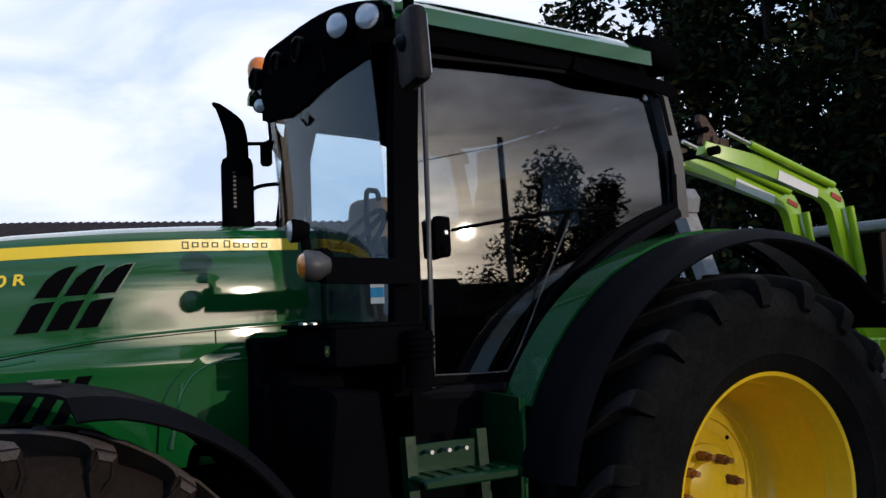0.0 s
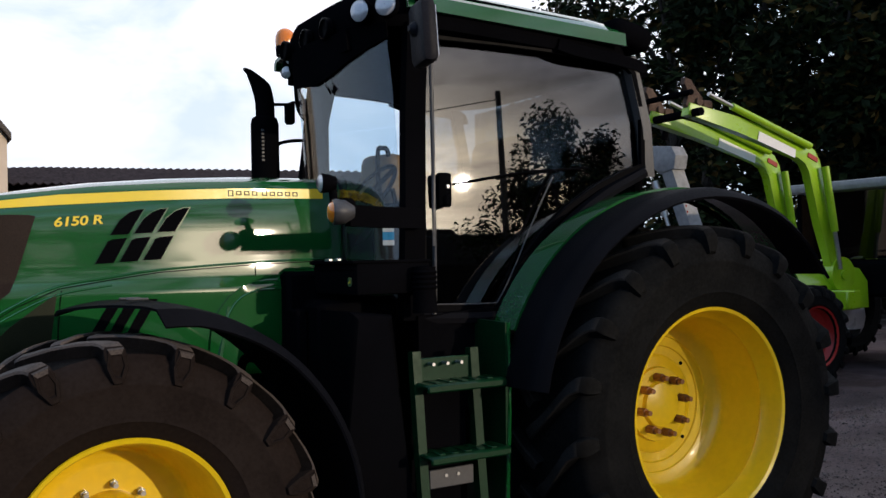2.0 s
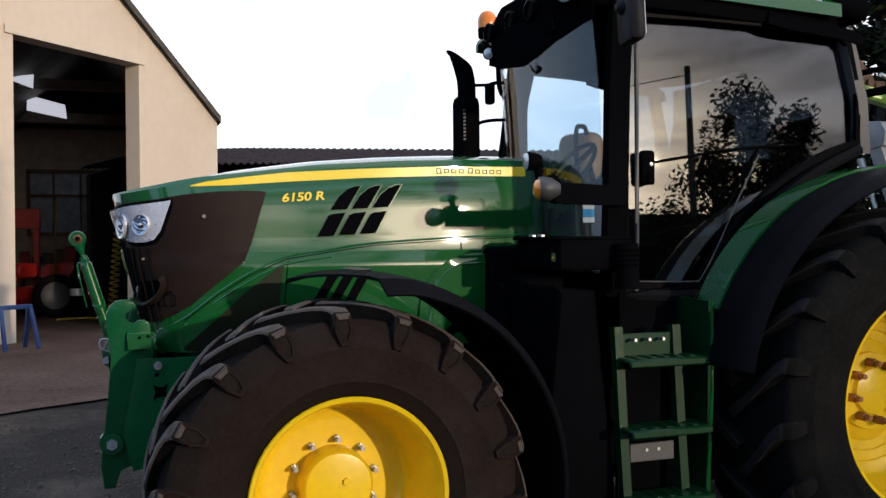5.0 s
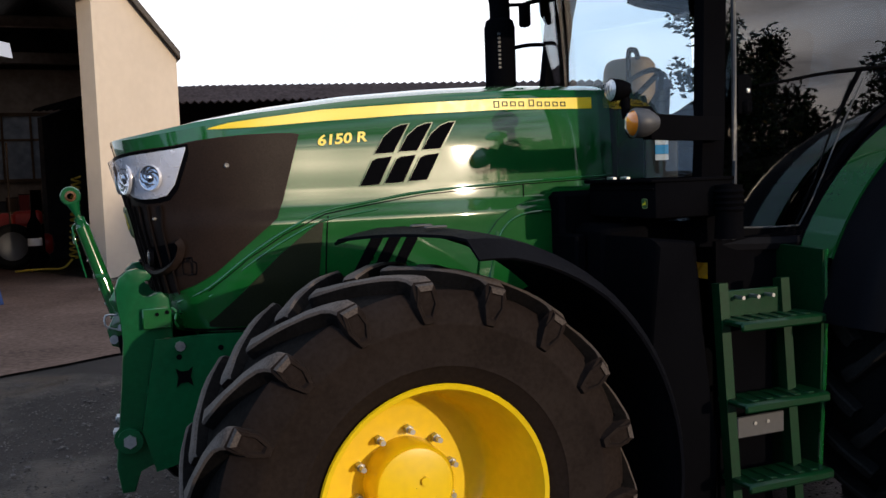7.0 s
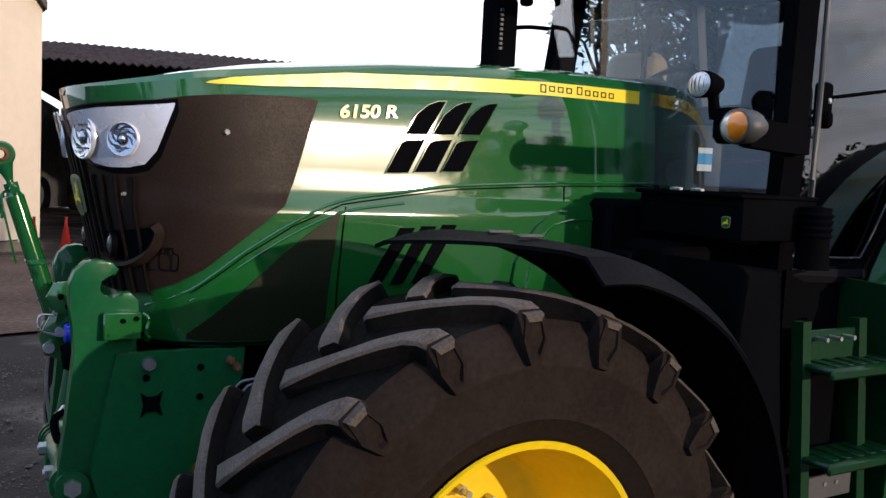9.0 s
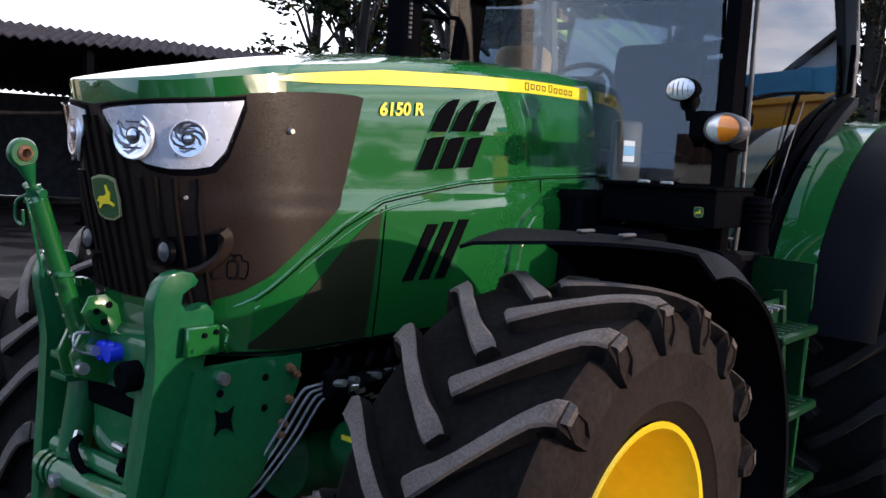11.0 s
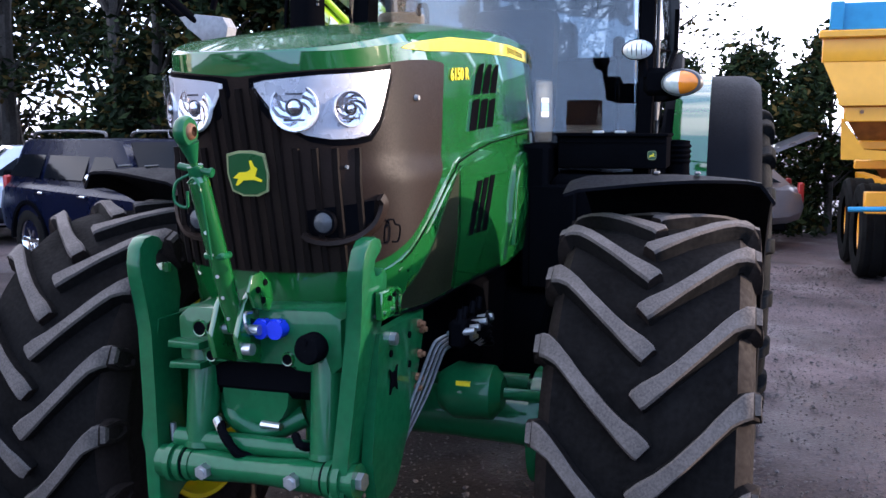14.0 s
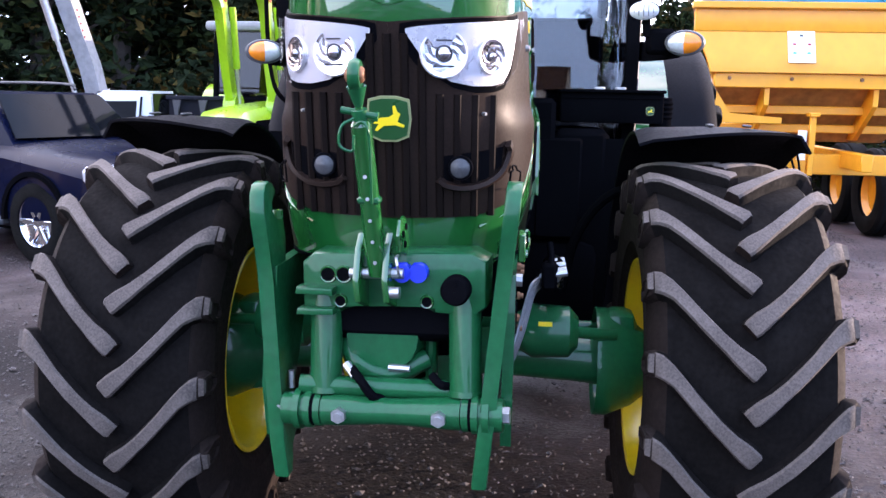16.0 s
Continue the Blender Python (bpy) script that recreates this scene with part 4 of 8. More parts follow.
FW, RW = 0.55, 0.62
front_prof = [(-0.235, 0.372), (-0.243, 0.378), (-0.250, 0.374), (-0.246, 0.360), (-0.225, 0.352), (-0.19, 0.345), (-0.12, 0.335), (0.00, 0.310), (0.04, 0.300), (0.06, 0.280), (0.065, 0.240), (0.06, 0.10)]
REAR_SCALE = 0.965
rear_prof = [(u, r * REAR_SCALE) for u, r in [(-0.242, 0.520), (-0.252, 0.527), (-0.260, 0.522), (-0.254, 0.506), (-0.23, 0.496), (-0.19, 0.490), (-0.15, 0.470), (-0.13, 0.475), (-0.08, 0.462), (0.00, 0.452), (0.06, 0.440), (0.095, 0.425), (0.110, 0.40), (0.118, 0.36), (0.125, 0.355), (0.130, 0.31), (0.138, 0.305), (0.140, 0.26), (0.128, 0.245), (0.125, 0.16), (0.11, 0.14)]]
front_ex = [
    ("hub", lambda bm: (lathe(bm, [(0.07, 0.145), (-0.03, 0.140), (-0.045, 0.128), (-0.050, 0.10), (-0.052, 0.001)], (0, 0, 0), "y", 40), rod(bm, (0.03, -0.05, 0.02), (0.03, -0.062, 0.02), 0.016, n=6)), YELLOW, "yellow hub"),
    ("wheel_bolt", bolt_circle(0.1685, 10, 0.06, 0.035, 0.015, 0.35), STEEL, "zinc wheel nut"),
]
rear_ex = [
    ("hub", lambda bm: lathe(bm, [(0.125, 0.19), (0.105, 0.185), (0.100, 0.12), (0.080, 0.11), (0.070, 0.07), (0.068, 0.001)], (0, 0, 0), "y", 40), YELLOW, "yellow hub"),
    ("wheel_bolt", bolt_circle(0.142, 8, 0.105, 0.050, 0.021, 0.2), RUSTY, "rusty wheel stud"),
    ("small_hole", bolt_circle(0.27, 4, 0.142, 0.134, 0.010, 0.5, False), BLACK, ""),
    ("valve", lambda bm: rod(bm, (0.10, -0.20, -0.47), (0.09, -0.23, -0.44), 0.008, n=8), BLACK, "valve stem"),
]
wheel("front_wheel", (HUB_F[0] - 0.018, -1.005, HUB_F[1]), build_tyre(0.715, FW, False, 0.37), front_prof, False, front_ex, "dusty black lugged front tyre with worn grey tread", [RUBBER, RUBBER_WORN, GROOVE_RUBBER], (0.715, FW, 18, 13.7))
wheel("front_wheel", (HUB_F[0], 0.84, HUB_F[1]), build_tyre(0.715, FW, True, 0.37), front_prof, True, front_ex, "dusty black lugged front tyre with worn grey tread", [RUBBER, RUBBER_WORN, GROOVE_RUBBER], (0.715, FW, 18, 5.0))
wheel("rear_wheel", (HUB_R[0], -1.112, HUB_R[1]), build_tyre(0.90, RW, False, 0.50, 0.048), rear_prof, False, rear_ex, "large black lugged rear tyre", [CLEAN_RUBBER, CLEAN_WORN, CLEAN_RUBBER], (0.90, RW, 20, 4.0))
wheel("rear_wheel", (HUB_R[0], 0.76, HUB_R[1]), build_tyre(0.90, RW, True, 0.50, 0.048), rear_prof, True, rear_ex, "large black lugged rear tyre", [CLEAN_RUBBER, CLEAN_WORN, CLEAN_RUBBER], (0.90, RW, 20, 9.0))

# ---- fenders ----
for sd in SIDES:
    yi, yo = (-0.72, -1.34) if sd < 0 else (0.62, 1.20)
    bm = bmesh.new()
    rows = []
    for k in range(25):
        a = lerp(103, -18, k / 24)
        row = []
        for j in range(15):
            u = j / 14
            y = lerp(yi, yo, u)
            # the front edge is cut back towards the outside
            aa = lerp(103 - 19 * u ** 1.4, -18, k / 24)
            r = 0.824 + 0.010 * math.sin(math.pi * u) - lerp(0.060, 0.032, min(1, k / 8)) * max(0, (u - 0.90) / 0.10) ** 2 - 0.012 * max(0, (0.08 - u) / 0.08) ** 2
            lift = -0.012 * max(0, 2 - k) / 2
            row.append(Vector((HUB_F[0] + 0.02 + (r + lift) * math.cos(radians(aa)), y, HUB_F[1] + (r + lift) * math.sin(radians(aa)))))
        rows.append(row)
    grid_patch(bm, rows)
    solid(bm, 0.010)
    fender = part("front_fender", bm, FENDER_BLACK, tractor, "black plastic front mudguard")
    for yy in (lerp(yi, yo, 0.42), lerp(yi, yo, 0.62)):
        add("fender_bolt", GREY_PANEL, fender, lambda bm: box(bm, (HUB_F[0] + 0.06, yy, HUB_F[1] + 0.837), (0.075, 0.018, 0.008), 0.003), "dull fender bolt strip")
    bm = bmesh.new()
    tube(bm, [V(0.62, sd * 0.52, 0.80), V(0.62, sd * 0.58, 1.05), V(0.60, sd * 0.72, 1.22), V(0.58, sd * 0.95, 1.26)], 0.02, 8)
    part("fender_bracket", bm, BLACK, fender)

for sd in SIDES:
    def arch(y0, y1, r_of, a0, a1, n=30, m=6, lip=0.0):
        rows = []
        for k in range(n + 1):
            a = lerp(a0, a1, k / n)
            row = []
            for j in range(m + 1):
                u = j / m
                r = r_of(a) - lip * max(0, (u - 0.7) / 0.3) ** 2
                row.append(Vector((2.735 + r * math.cos(radians(a)), sd * lerp(y0, y1, u) - (0.30 if sd > 0 else 0.0), 0.875 + r * math.sin(radians(a)))))
            rows.append(row)
        return rows
    rr = lambda a: table(a, [(20, 1.10), (60, 1.115), (80, 1.10), (98, 1.088), (117, 1.086), (132, 1.095), (155, 1.106), (170, 1.112)])
    bm = bmesh.new()
    grid_patch(bm, arch(0.925, 1.10, rr, 157, 30))
    solid(bm, 0.012)
    rear_f = part("rear_fender", bm, GREEN, tractor, "green rear mudguard")
    bm = bmesh.new()
    grid_patch(bm, arch(1.095, 1.36, lambda a: rr(a) - 0.014, 170, 36, lip=0.05))
    solid(bm, 0.014)
    ext = part("fender_extension", bm, FENDER_BLACK, rear_f, "black plastic mudguard extension")
    bm = bmesh.new()
    grid_patch(bm, arch(0.885, 0.925, lambda a: rr(a) - 0.02, 160, 30))
    solid(bm, 0.012)
    part("fender_liner", bm, BLACK, rear_f, "black inner mudguard")
    bm = bmesh.new()
    yo = 1.115 if sd < 0 else 0.80
    tube(bm, [V(1.675, sd * yo, 1.345), V(1.680, sd * (yo - 0.005), 1.22), V(1.680, sd * (yo - 0.01), 0.95), V(1.655, sd * (yo - 0.015), 0.45)], 0.009, 6)
    part("fender_edge", bm, GREEN, rear_f)
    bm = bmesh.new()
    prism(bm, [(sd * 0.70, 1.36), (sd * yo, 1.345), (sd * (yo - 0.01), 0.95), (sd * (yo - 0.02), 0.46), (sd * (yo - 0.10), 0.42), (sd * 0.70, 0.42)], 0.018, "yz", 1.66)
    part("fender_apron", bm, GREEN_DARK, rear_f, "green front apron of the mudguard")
    bm = bmesh.new()
    prism(bm, [(1.69, 1.34), (1.90, 1.34), (1.95, 0.75), (1.69, 0.42)], 0.03, "xz", sd * (0.98 if sd < 0 else 0.68))
    part("fender_liner", bm, BLACK, rear_f)

# ---- cab ----
def screen_plan(y):
    """How far back the windscreen stands at that distance from the middle."""
    return 1.13 + 0.17 * max(0.0, -y / 0.83) ** 2.6 + 0.225 * (y + 0.07 + math.sqrt((y + 0.07) ** 2 + 0.02))


def screen_lean(z):
    """How far the windscreen comes forward at that height: upright below, bent forward under the visor."""
    return 0.05 * (max(0.0, z - 1.85) / 0.81) ** 2


def door_at(x, z, sd, off=0.0):
    """A point in the plane of a door: both doors spread a little towards the rear."""
    if sd > 0:
        x = 1.60 + (x - 1.41) * (2.72 - 1.60) / (2.72 - 1.41)
    y = 0.797 + 0.072 * (x - 1.43) if sd < 0 else 0.68 + 0.187 * (x - 1.60)
    return V(x, sd * (y + off), z)


def roof_plan(k, n, grow=0.0):
    """Outline of the roof: rounded front, squarer rear."""
    a = 2 * math.pi * k / n
    ca, sa = math.cos(a), math.sin(a)
    ex = 0.42 if ca < 0 else 0.34
    x = 1.98 + (0.83 + grow) * math.copysign(abs(ca) ** ex, ca)
    y = (0.90 - 0.03 * (x - 1.2) / 1.7 + grow) * math.copysign(abs(sa) ** 0.36, sa)
    if y > 0:
        # the far front corner stands back
        k = max(0.0, min(1.0, (2.3 - x) / 1.0))
        y *= 1 - 0.20 * k
        x += 0.27 * k * (y / 0.72) ** 1.3
    return x, y


def build_roof(prof, material, name, label, x_shift=0.0, parent=None):
    bm = bmesh.new()
    n = 72
    rings = []
    for grow, z in prof:
        ringv = []
        for k in range(n):
            x, y = roof_plan(k, n, grow)
            tilt = -0.035 * (x - 1.95) - 0.02 * (max(0, 1.25 - x) / 0.3) ** 2 * 0.6
            ringv.append(bm.verts.new((x + x_shift, y, z + tilt)))
        rings.append(ringv)
    for a, b in zip(rings, rings[1:]):
        for k in range(n):
            bm.faces.new((a[k], a[(k + 1) % n], b[(k + 1) % n], b[k]))
    bm.faces.new(rings[0][::-1])
    bm.faces.new(rings[-1])
    return part(name, bm, material, parent or tractor, label)


cab_roof = build_roof([(-0.06, 2.66), (-0.01, 2.665), (0.0, 2.69), (0.0, 2.80), (-0.02, 2.835), (-0.06, 2.85)], BLACK, "cab_roof", "black cab roof frame with lamp visor")
bm = bmesh.new()
rows = []
for i in range(19):
    x = lerp(1.32, 2.60, i / 18)
    fade = min(1, (x - 1.30) / 0.25 + 0.15) * min(1, (2.60 - x) / 0.12 + 0.35)
    row = []
    for j in range(25):
        u = lerp(-1, 1, j / 24)
        y = 0.885 * math.copysign(abs(u) ** 0.8, u) * (1 - 0.20 * max(0.0, min(1.0, (2.3 - x) / 1.0)) if u > 0 else 1)
        z = 2.815 - 0.035 * (x - 1.95) + (0.115 * fade) * (1 - abs(u) ** 5)
        if j == 0:
            row += [Vector((x, y * 1.035, z - 0.085)), Vector((x, y * 1.03, z - 0.02))]
        row.append(Vector((x, y, z)))
        if j == 24:
            row += [Vector((x, y * 1.03, z - 0.02)), Vector((x, y * 1.035, z - 0.06))]
    rows.append(row)
grid_patch(bm, rows)
solid(bm, 0.02)
part("roof_cap", bm, GREEN, cab_roof, "green roof cap")
for sd in SIDES:
    bm = bmesh.new()
    box(bm, (2.68, sd * 0.76, 2.785), (0.27, 0.30, 0.13), 0.055, pose(0, 0, 0, 0, 12, 0), 3)
    sweep(bm, smooth_line([V(2.18, sd * 0.875, 2.68), V(2.30, sd * 0.885, 2.655), V(2.55, sd * 0.885, 2.635), V(2.72, sd * 0.88, 2.61), V(2.74, sd * 0.875, 2.56)], 4), [(-0.02, -0.03), (0.02, -0.03), (0.02, 0.03), (-0.02, 0.03)])
    part("roof_rear_corner", bm, BLACK, cab_roof)


# dark lip of the visor, dipping at the far corner
add("visor_lip", BLACK, cab_roof, lambda bm: sweep(bm, smooth_line([V(1.17, -0.62, 2.655), V(1.165, -0.30, 2.645), V(1.195, 0.0, 2.62), V(1.275, 0.28, 2.585), V(1.40, 0.52, 2.535), V(1.56, 0.66, 2.47)], 4), [(-0.012, -0.05), (0.012, -0.05), (0.018, 0.05), (-0.018, 0.05)]), "black lip of the lamp visor")

# broad curved head of the far post, under the visor
bm = bmesh.new()
prism(bm, [(1.50, 1.95), (1.526, 2.13), (1.547, 2.30), (1.572, 2.47), (1.61, 2.62), (1.66, 2.71), (1.34, 2.71), (1.34, 2.665), (1.46, 2.655), (1.442, 2.516), (1.416, 2.293), (1.392, 2.125), (1.38, 1.95)], 0.06, "xz", 0.51)
part("post_head", bm, BLACK, cab_roof, "black curved head of the cab post")


def frit_low(y):
    return table(y, [(-0.82, 2.632), (-0.65, 2.580), (-0.55, 2.550), (-0.45, 2.515), (-0.30, 2.49), (0.0, 2.53), (0.3, 2.60), (0.64, 2.66)])


bm = bmesh.new()
grid_patch(bm, [[Vector((screen_plan(y) - screen_lean(z) + 0.016, y, z)) for z in (lerp(frit_low(y), 2.70, k / 4) for k in range(5))] for y in (lerp(-0.82, 0.62, j / 36) for j in range(37))])
solid(bm, 0.006)
part("visor_panel", bm, BLACK, cab_roof, "black curved panel under the visor")

# posts
for sd in SIDES:
    bm = bmesh.new()
    foot = (V(1.345, -0.825, 1.36), V(1.36, -0.835, 1.8), V(1.372, -0.835, 2.3), V(1.40, -0.825, 2.70)) if sd < 0 else (V(1.44, 0.57, 1.36), V(1.44, 0.57, 1.8), V(1.46, 0.57, 2.13), V(1.50, 0.57, 2.4), V(1.56, 0.57, 2.70))
    sweep(bm, list(foot), [(-0.032, -0.052), (0.025, -0.052), (0.036, -0.02), (0.036, 0.03), (0.025, 0.05), (-0.032, 0.052)], up=(1, 0, 0))
    part("front_post", bm, BLACK, tractor, "black cab post")
    bm = bmesh.new()
    if sd < 0:
        tube(bm, [V(1.445, -0.845, 1.42), V(1.447, -0.875, 1.47), V(1.455, -0.87, 2.55), V(1.455, -0.84, 2.62)], 0.010, 8)
    else:
        tube(bm, smooth_line([V(1.50, 0.72, 1.50), V(1.39, 0.90, 1.62), V(1.36, 0.93, 2.15), V(1.385, 0.91, 2.34), V(1.46, 0.84, 2.38), V(1.60, 0.72, 2.37)], 4), 0.011, 8)
    part("grab_rail", bm, GREY_PANEL if sd < 0 else BLACK, tractor, "slim upright grab rail")
    bm = bmesh.new()
    sweep(bm, [V(2.77, sd * 0.86, 2.04), V(2.74, sd * 0.875, 2.3), V(2.66, sd * 0.86, 2.66)], [(-0.03, -0.03), (0.03, -0.03), (0.03, 0.03), (-0.03, 0.03)], up=(1, 0, 0))
    part("rear_post", bm, GREY_PANEL, tractor, "grey-black rear cab post")
    # door: glass in a slim black frame that follows the mudguard
    edge = [(1.43, 1.405), (1.78, 1.398), (1.84, 1.425), (1.94, 1.58), (2.08, 1.742), (2.24, 1.872), (2.42, 1.98), (2.60, 2.06), (2.71, 2.10), (2.715, 2.35), (2.665, 2.575), (2.62, 2.615), (2.50, 2.635), (2.2, 2.655), (1.85, 2.665), (1.46, 2.665), (1.44, 2.60)]
    bm = bmesh.new()
    # the pane leans in a little towards the roof
    lean = 0.036 if sd < 0 else 0.0
    face_in = [bm.verts.new(door_at(x, z, sd, -0.006 - lean * (z - 1.40))) for x, z in edge]
    face_out = [bm.verts.new(door_at(x, z, sd, -lean * (z - 1.40))) for x, z in edge]
    bm.faces.new(face_in)
    bm.faces.new(face_out[::-1])
    for k in range(len(edge)):
        j = (k + 1) % len(edge)
        bm.faces.new((face_in[j], face_in[k], face_out[k], face_out[j]))
    bmesh.ops.recalc_face_normals(bm, faces=bm.faces)
    pane = part("door_glass", bm, CAB_GLASS if sd < 0 else SCREEN_GLASS, tractor, "tinted door glass reflecting sky and trees", False)
    pane.visible_shadow = False
    bm = bmesh.new()
    loop = [door_at(x, z, sd) for x, z in edge]
    sweep(bm, loop + [loop[0]], [(-0.014, -0.012), (0.014, -0.012), (0.014, 0.012), (-0.014, 0.012)], up=(0, 1, 0))
    door = part("door_frame", bm, BLACK_GLOSS, tractor, "black door frame")
    # thin grey lines stand in for the highlight along the door's lower edges
    bm = bmesh.new()
    tube(bm, [door_at(x, z, sd, 0.012) for x, z in ((1.45, 1.425), (1.77, 1.418), (1.825, 1.44), (1.92, 1.60), (2.02, 1.80), (2.14, 2.02))], 0.0035, 6)
    tube(bm, [door_at(x, z, sd, 0.052) for x, z in ((1.42, 1.352), (1.79, 1.345), (1.87, 1.385))], 0.004, 6)
    part("door_seal", bm, GREY_PANEL, door, "thin grey line for the highlight on the door edge")
    bm = bmesh.new()
    # black sill and the curved trim between door and mudguard
    sweep(bm, smooth_line([door_at(x, z, sd, o) for x, z, o in ((1.40, 1.366, 0.04), (1.79, 1.358, 0.045), (1.875, 1.405, 0.05), (1.975, 1.555, 0.055), (2.11, 1.708, 0.055), (2.27, 1.838, 0.05), (2.45, 1.948, 0.04), (2.62, 2.025, 0.025), (2.70, 2.06, 0.015))], 4), [(-0.03, -0.024), (0.03, -0.024), (0.036, 0.0), (0.024, 0.024), (-0.03, 0.024)], up=(0, 0, 1))
    part("door_trim", bm, FENDER_BLACK, door, "black moulded trim along the mudguard")
    bm = bmesh.new()
    box(bm, tuple(door_at(1.535, 1.95, sd, 0.024)), (0.075, 0.035, 0.16), 0.016, None, 2)
    box(bm, tuple(door_at(1.54, 1.90, sd, 0.034)), (0.045, 0.045, 0.06), 0.012)
    part("door_handle", bm, BLACK, door, "black door handle")
    add("lock", STEEL, door, lambda bm: box(bm, tuple(door_at(1.545, 1.965, sd, 0.043)), (0.018, 0.006, 0.018), 0.004), "small bright lock")
    bm = bmesh.new()
    tube(bm, [door_at(1.62, 1.985, sd, 0.01), door_at(2.0, 2.045, sd, 0.01), door_at(2.36, 2.075, sd, 0.01)], 0.007, 6)
    tube(bm, [door_at(1.82, 1.46, sd, -0.02), door_at(2.0, 1.80, sd, -0.02), door_at(2.16, 2.06, sd, -0.02)], 0.009, 6)
    part("wiper", bm, BLACK, door, "black wiper arm")
    # body below the door
    bm = bmesh.new()
    prism(bm, [(1.36, 1.38), (1.36, 0.95), (1.95, 0.95), (1.95, 1.6), (1.80, 1.40)], 0.05, "xz", sd * 0.87 if sd < 0 else 0.82)
    part("lower_cab_panel", bm, BLACK, tractor)

# tall side console against the far door
bm = bmesh.new()
prism(bm, [(1.50, 1.36), (1.52, 1.62), (1.80, 1.74), (1.95, 1.90), (2.20, 1.96), (2.45, 2.06), (2.76, 2.10), (2.76, 1.36)], 0.05, "xz", 0.54, 0.01)
part("side_console", bm, BLACK, tractor, "black side console inside the cab")

# windscreen, wrapped from post to post
bm = bmesh.new()
rows = []
for i in range(13):
    z = lerp(1.46, 2.67, i / 12)
    row = []
    for j in range(29):
        y = lerp(-0.80, 0.645, j / 28)
        row.append(Vector((screen_plan(y) - screen_lean(z) + 0.03, y, z)))
    rows.append(row)
grid_patch(bm, rows)
solid(bm, 0.005)
ws = part("windscreen", bm, SCREEN_GLASS, tractor, "wrap-round clear windscreen")
ws.visible_shadow = False
CONSOLE = mat("grey_console_plastic", (0.025, 0.025, 0.025), 0.5, grain=0.2, scale=60, spec=0.2)
PANEL_AT = pose(1.50, -0.335, 1.735, 0, 0, -25)
bm = bmesh.new()
box(bm, (0, 0, 0), (0.15, 0.04, 0.30), 0.018, None, 2)
bm.transform(PANEL_AT)
console = part("console_panel", bm, CONSOLE, tractor, "grey console panel with a small blue and white sticker")
for nm, z, hgt, material in (("sticker", 0.02, 0.040, STICKER_BLUE), ("sticker_band", 0.052, 0.022, STICKER_WHITE), ("sticker_band", -0.014, 0.026, STICKER_WHITE)):
    bm = bmesh.new()
    box(bm, (0.0, -0.022, z), (0.058, 0.002, hgt), 0.0)
    bm.transform(PANEL_AT)
    part(nm, bm, material, console, "", False)
# shade band frame at the top and the wiper
bm = bmesh.new()
tube(bm, [V(1.165, -0.30, 2.60), V(1.160, -0.36, 2.50), V(1.165, -0.42, 2.44)], 0.007, 6)
prism(bm, [(-0.40, 2.53), (-0.37, 2.46), (-0.44, 2.43), (-0.47, 2.45)], 0.02, "yz", 1.165)
part("screen_wiper", bm, BLACK, ws, "short black wiper blade")

# cab floor, back wall frame and console
bm = bmesh.new()
box(bm, (2.05, 0, 1.33), (1.40, 1.62, 0.08), 0.02)
box(bm, (2.79, 0, 1.72), (0.06, 1.60, 0.72), 0.02)
box(bm, (2.12, 0.0, 1.45), (0.9, 1.0, 0.25), 0.05)
part("cab_floor", bm, BLACK, tractor, "black cab floor and rear wall")
bm = bmesh.new()
prism(bm, [(-0.80, 2.08), (0.80, 2.08), (0.80, 2.62), (-0.80, 2.62)], 0.006, "yz", 2.785)
rw = part("rear_window", bm, CAB_GLASS, tractor, "", False)
rw.visible_shadow = False
FABRIC = mat("dark_seat_fabric", (0.007, 0.007, 0.008), 0.9, grain=0.3, scale=200, bump=0.001, spec=0.1)
seat_base = add("seat", FABRIC, tractor, lambda bm: box(bm, (2.12, 0.0, 1.70), (0.48, 0.52, 0.14), 0.05, None, 2), "dark driver's seat")
add("seat_back", FABRIC, seat_base, lambda bm: box(bm, (2.40, 0.0, 2.03), (0.14, 0.50, 0.62), 0.06, pose(0, 0, 0, 0, 10, 0), 2))
add("armrest", BLACK, seat_base, lambda bm: (box(bm, (2.08, 0.36, 1.92), (0.46, 0.13, 0.08), 0.03), rod(bm, (1.93, 0.36, 1.94), (1.90, 0.36, 2.06), 0.014)))
col = add("steering_column", BLACK, tractor, lambda bm: (sweep(bm, [V(1.30, 0, 1.35), V(1.36, 0, 1.7), V(1.50, 0, 1.93)], [(-0.09, -0.06), (0.09, -0.06), (0.07, 0.06), (-0.07, 0.06)], up=(1, 0, 0)), box(bm, (1.36, -0.03, 1.86), (0.14, 0.34, 0.16), 0.04, pose(0, 0, 0, 0, -30, 0), 2)), "black dash and steering column")
bm = bmesh.new()
res = lathe(bm, [(0.012 * math.cos(a), 0.205 + 0.014 * math.sin(a)) for a in [2 * math.pi * k / 8 for k in range(9)]], (0, 0, 0), "z", 32)
for a in (90, 210, 330):
    rod(bm, (0, 0, 0), (0.2 * math.cos(radians(a)), 0.2 * math.sin(radians(a)), 0), 0.014)
rod(bm, (0, 0, -0.05), (0, 0, 0.02), 0.05, n=16)
bm.transform(pose(1.56, 0, 1.985, 0, -52, 0))
part("steering_wheel", bm, BLACK, col, "black steering wheel")
bm = bmesh.new()
box(bm, (1.45, -0.70, 2.02), (0.04, 0.05, 0.10), 0.012)
rod(bm, (1.45, -0.70, 1.6), (1.45, -0.70, 1.98), 0.01)
part("monitor", bm, BLACK, tractor)

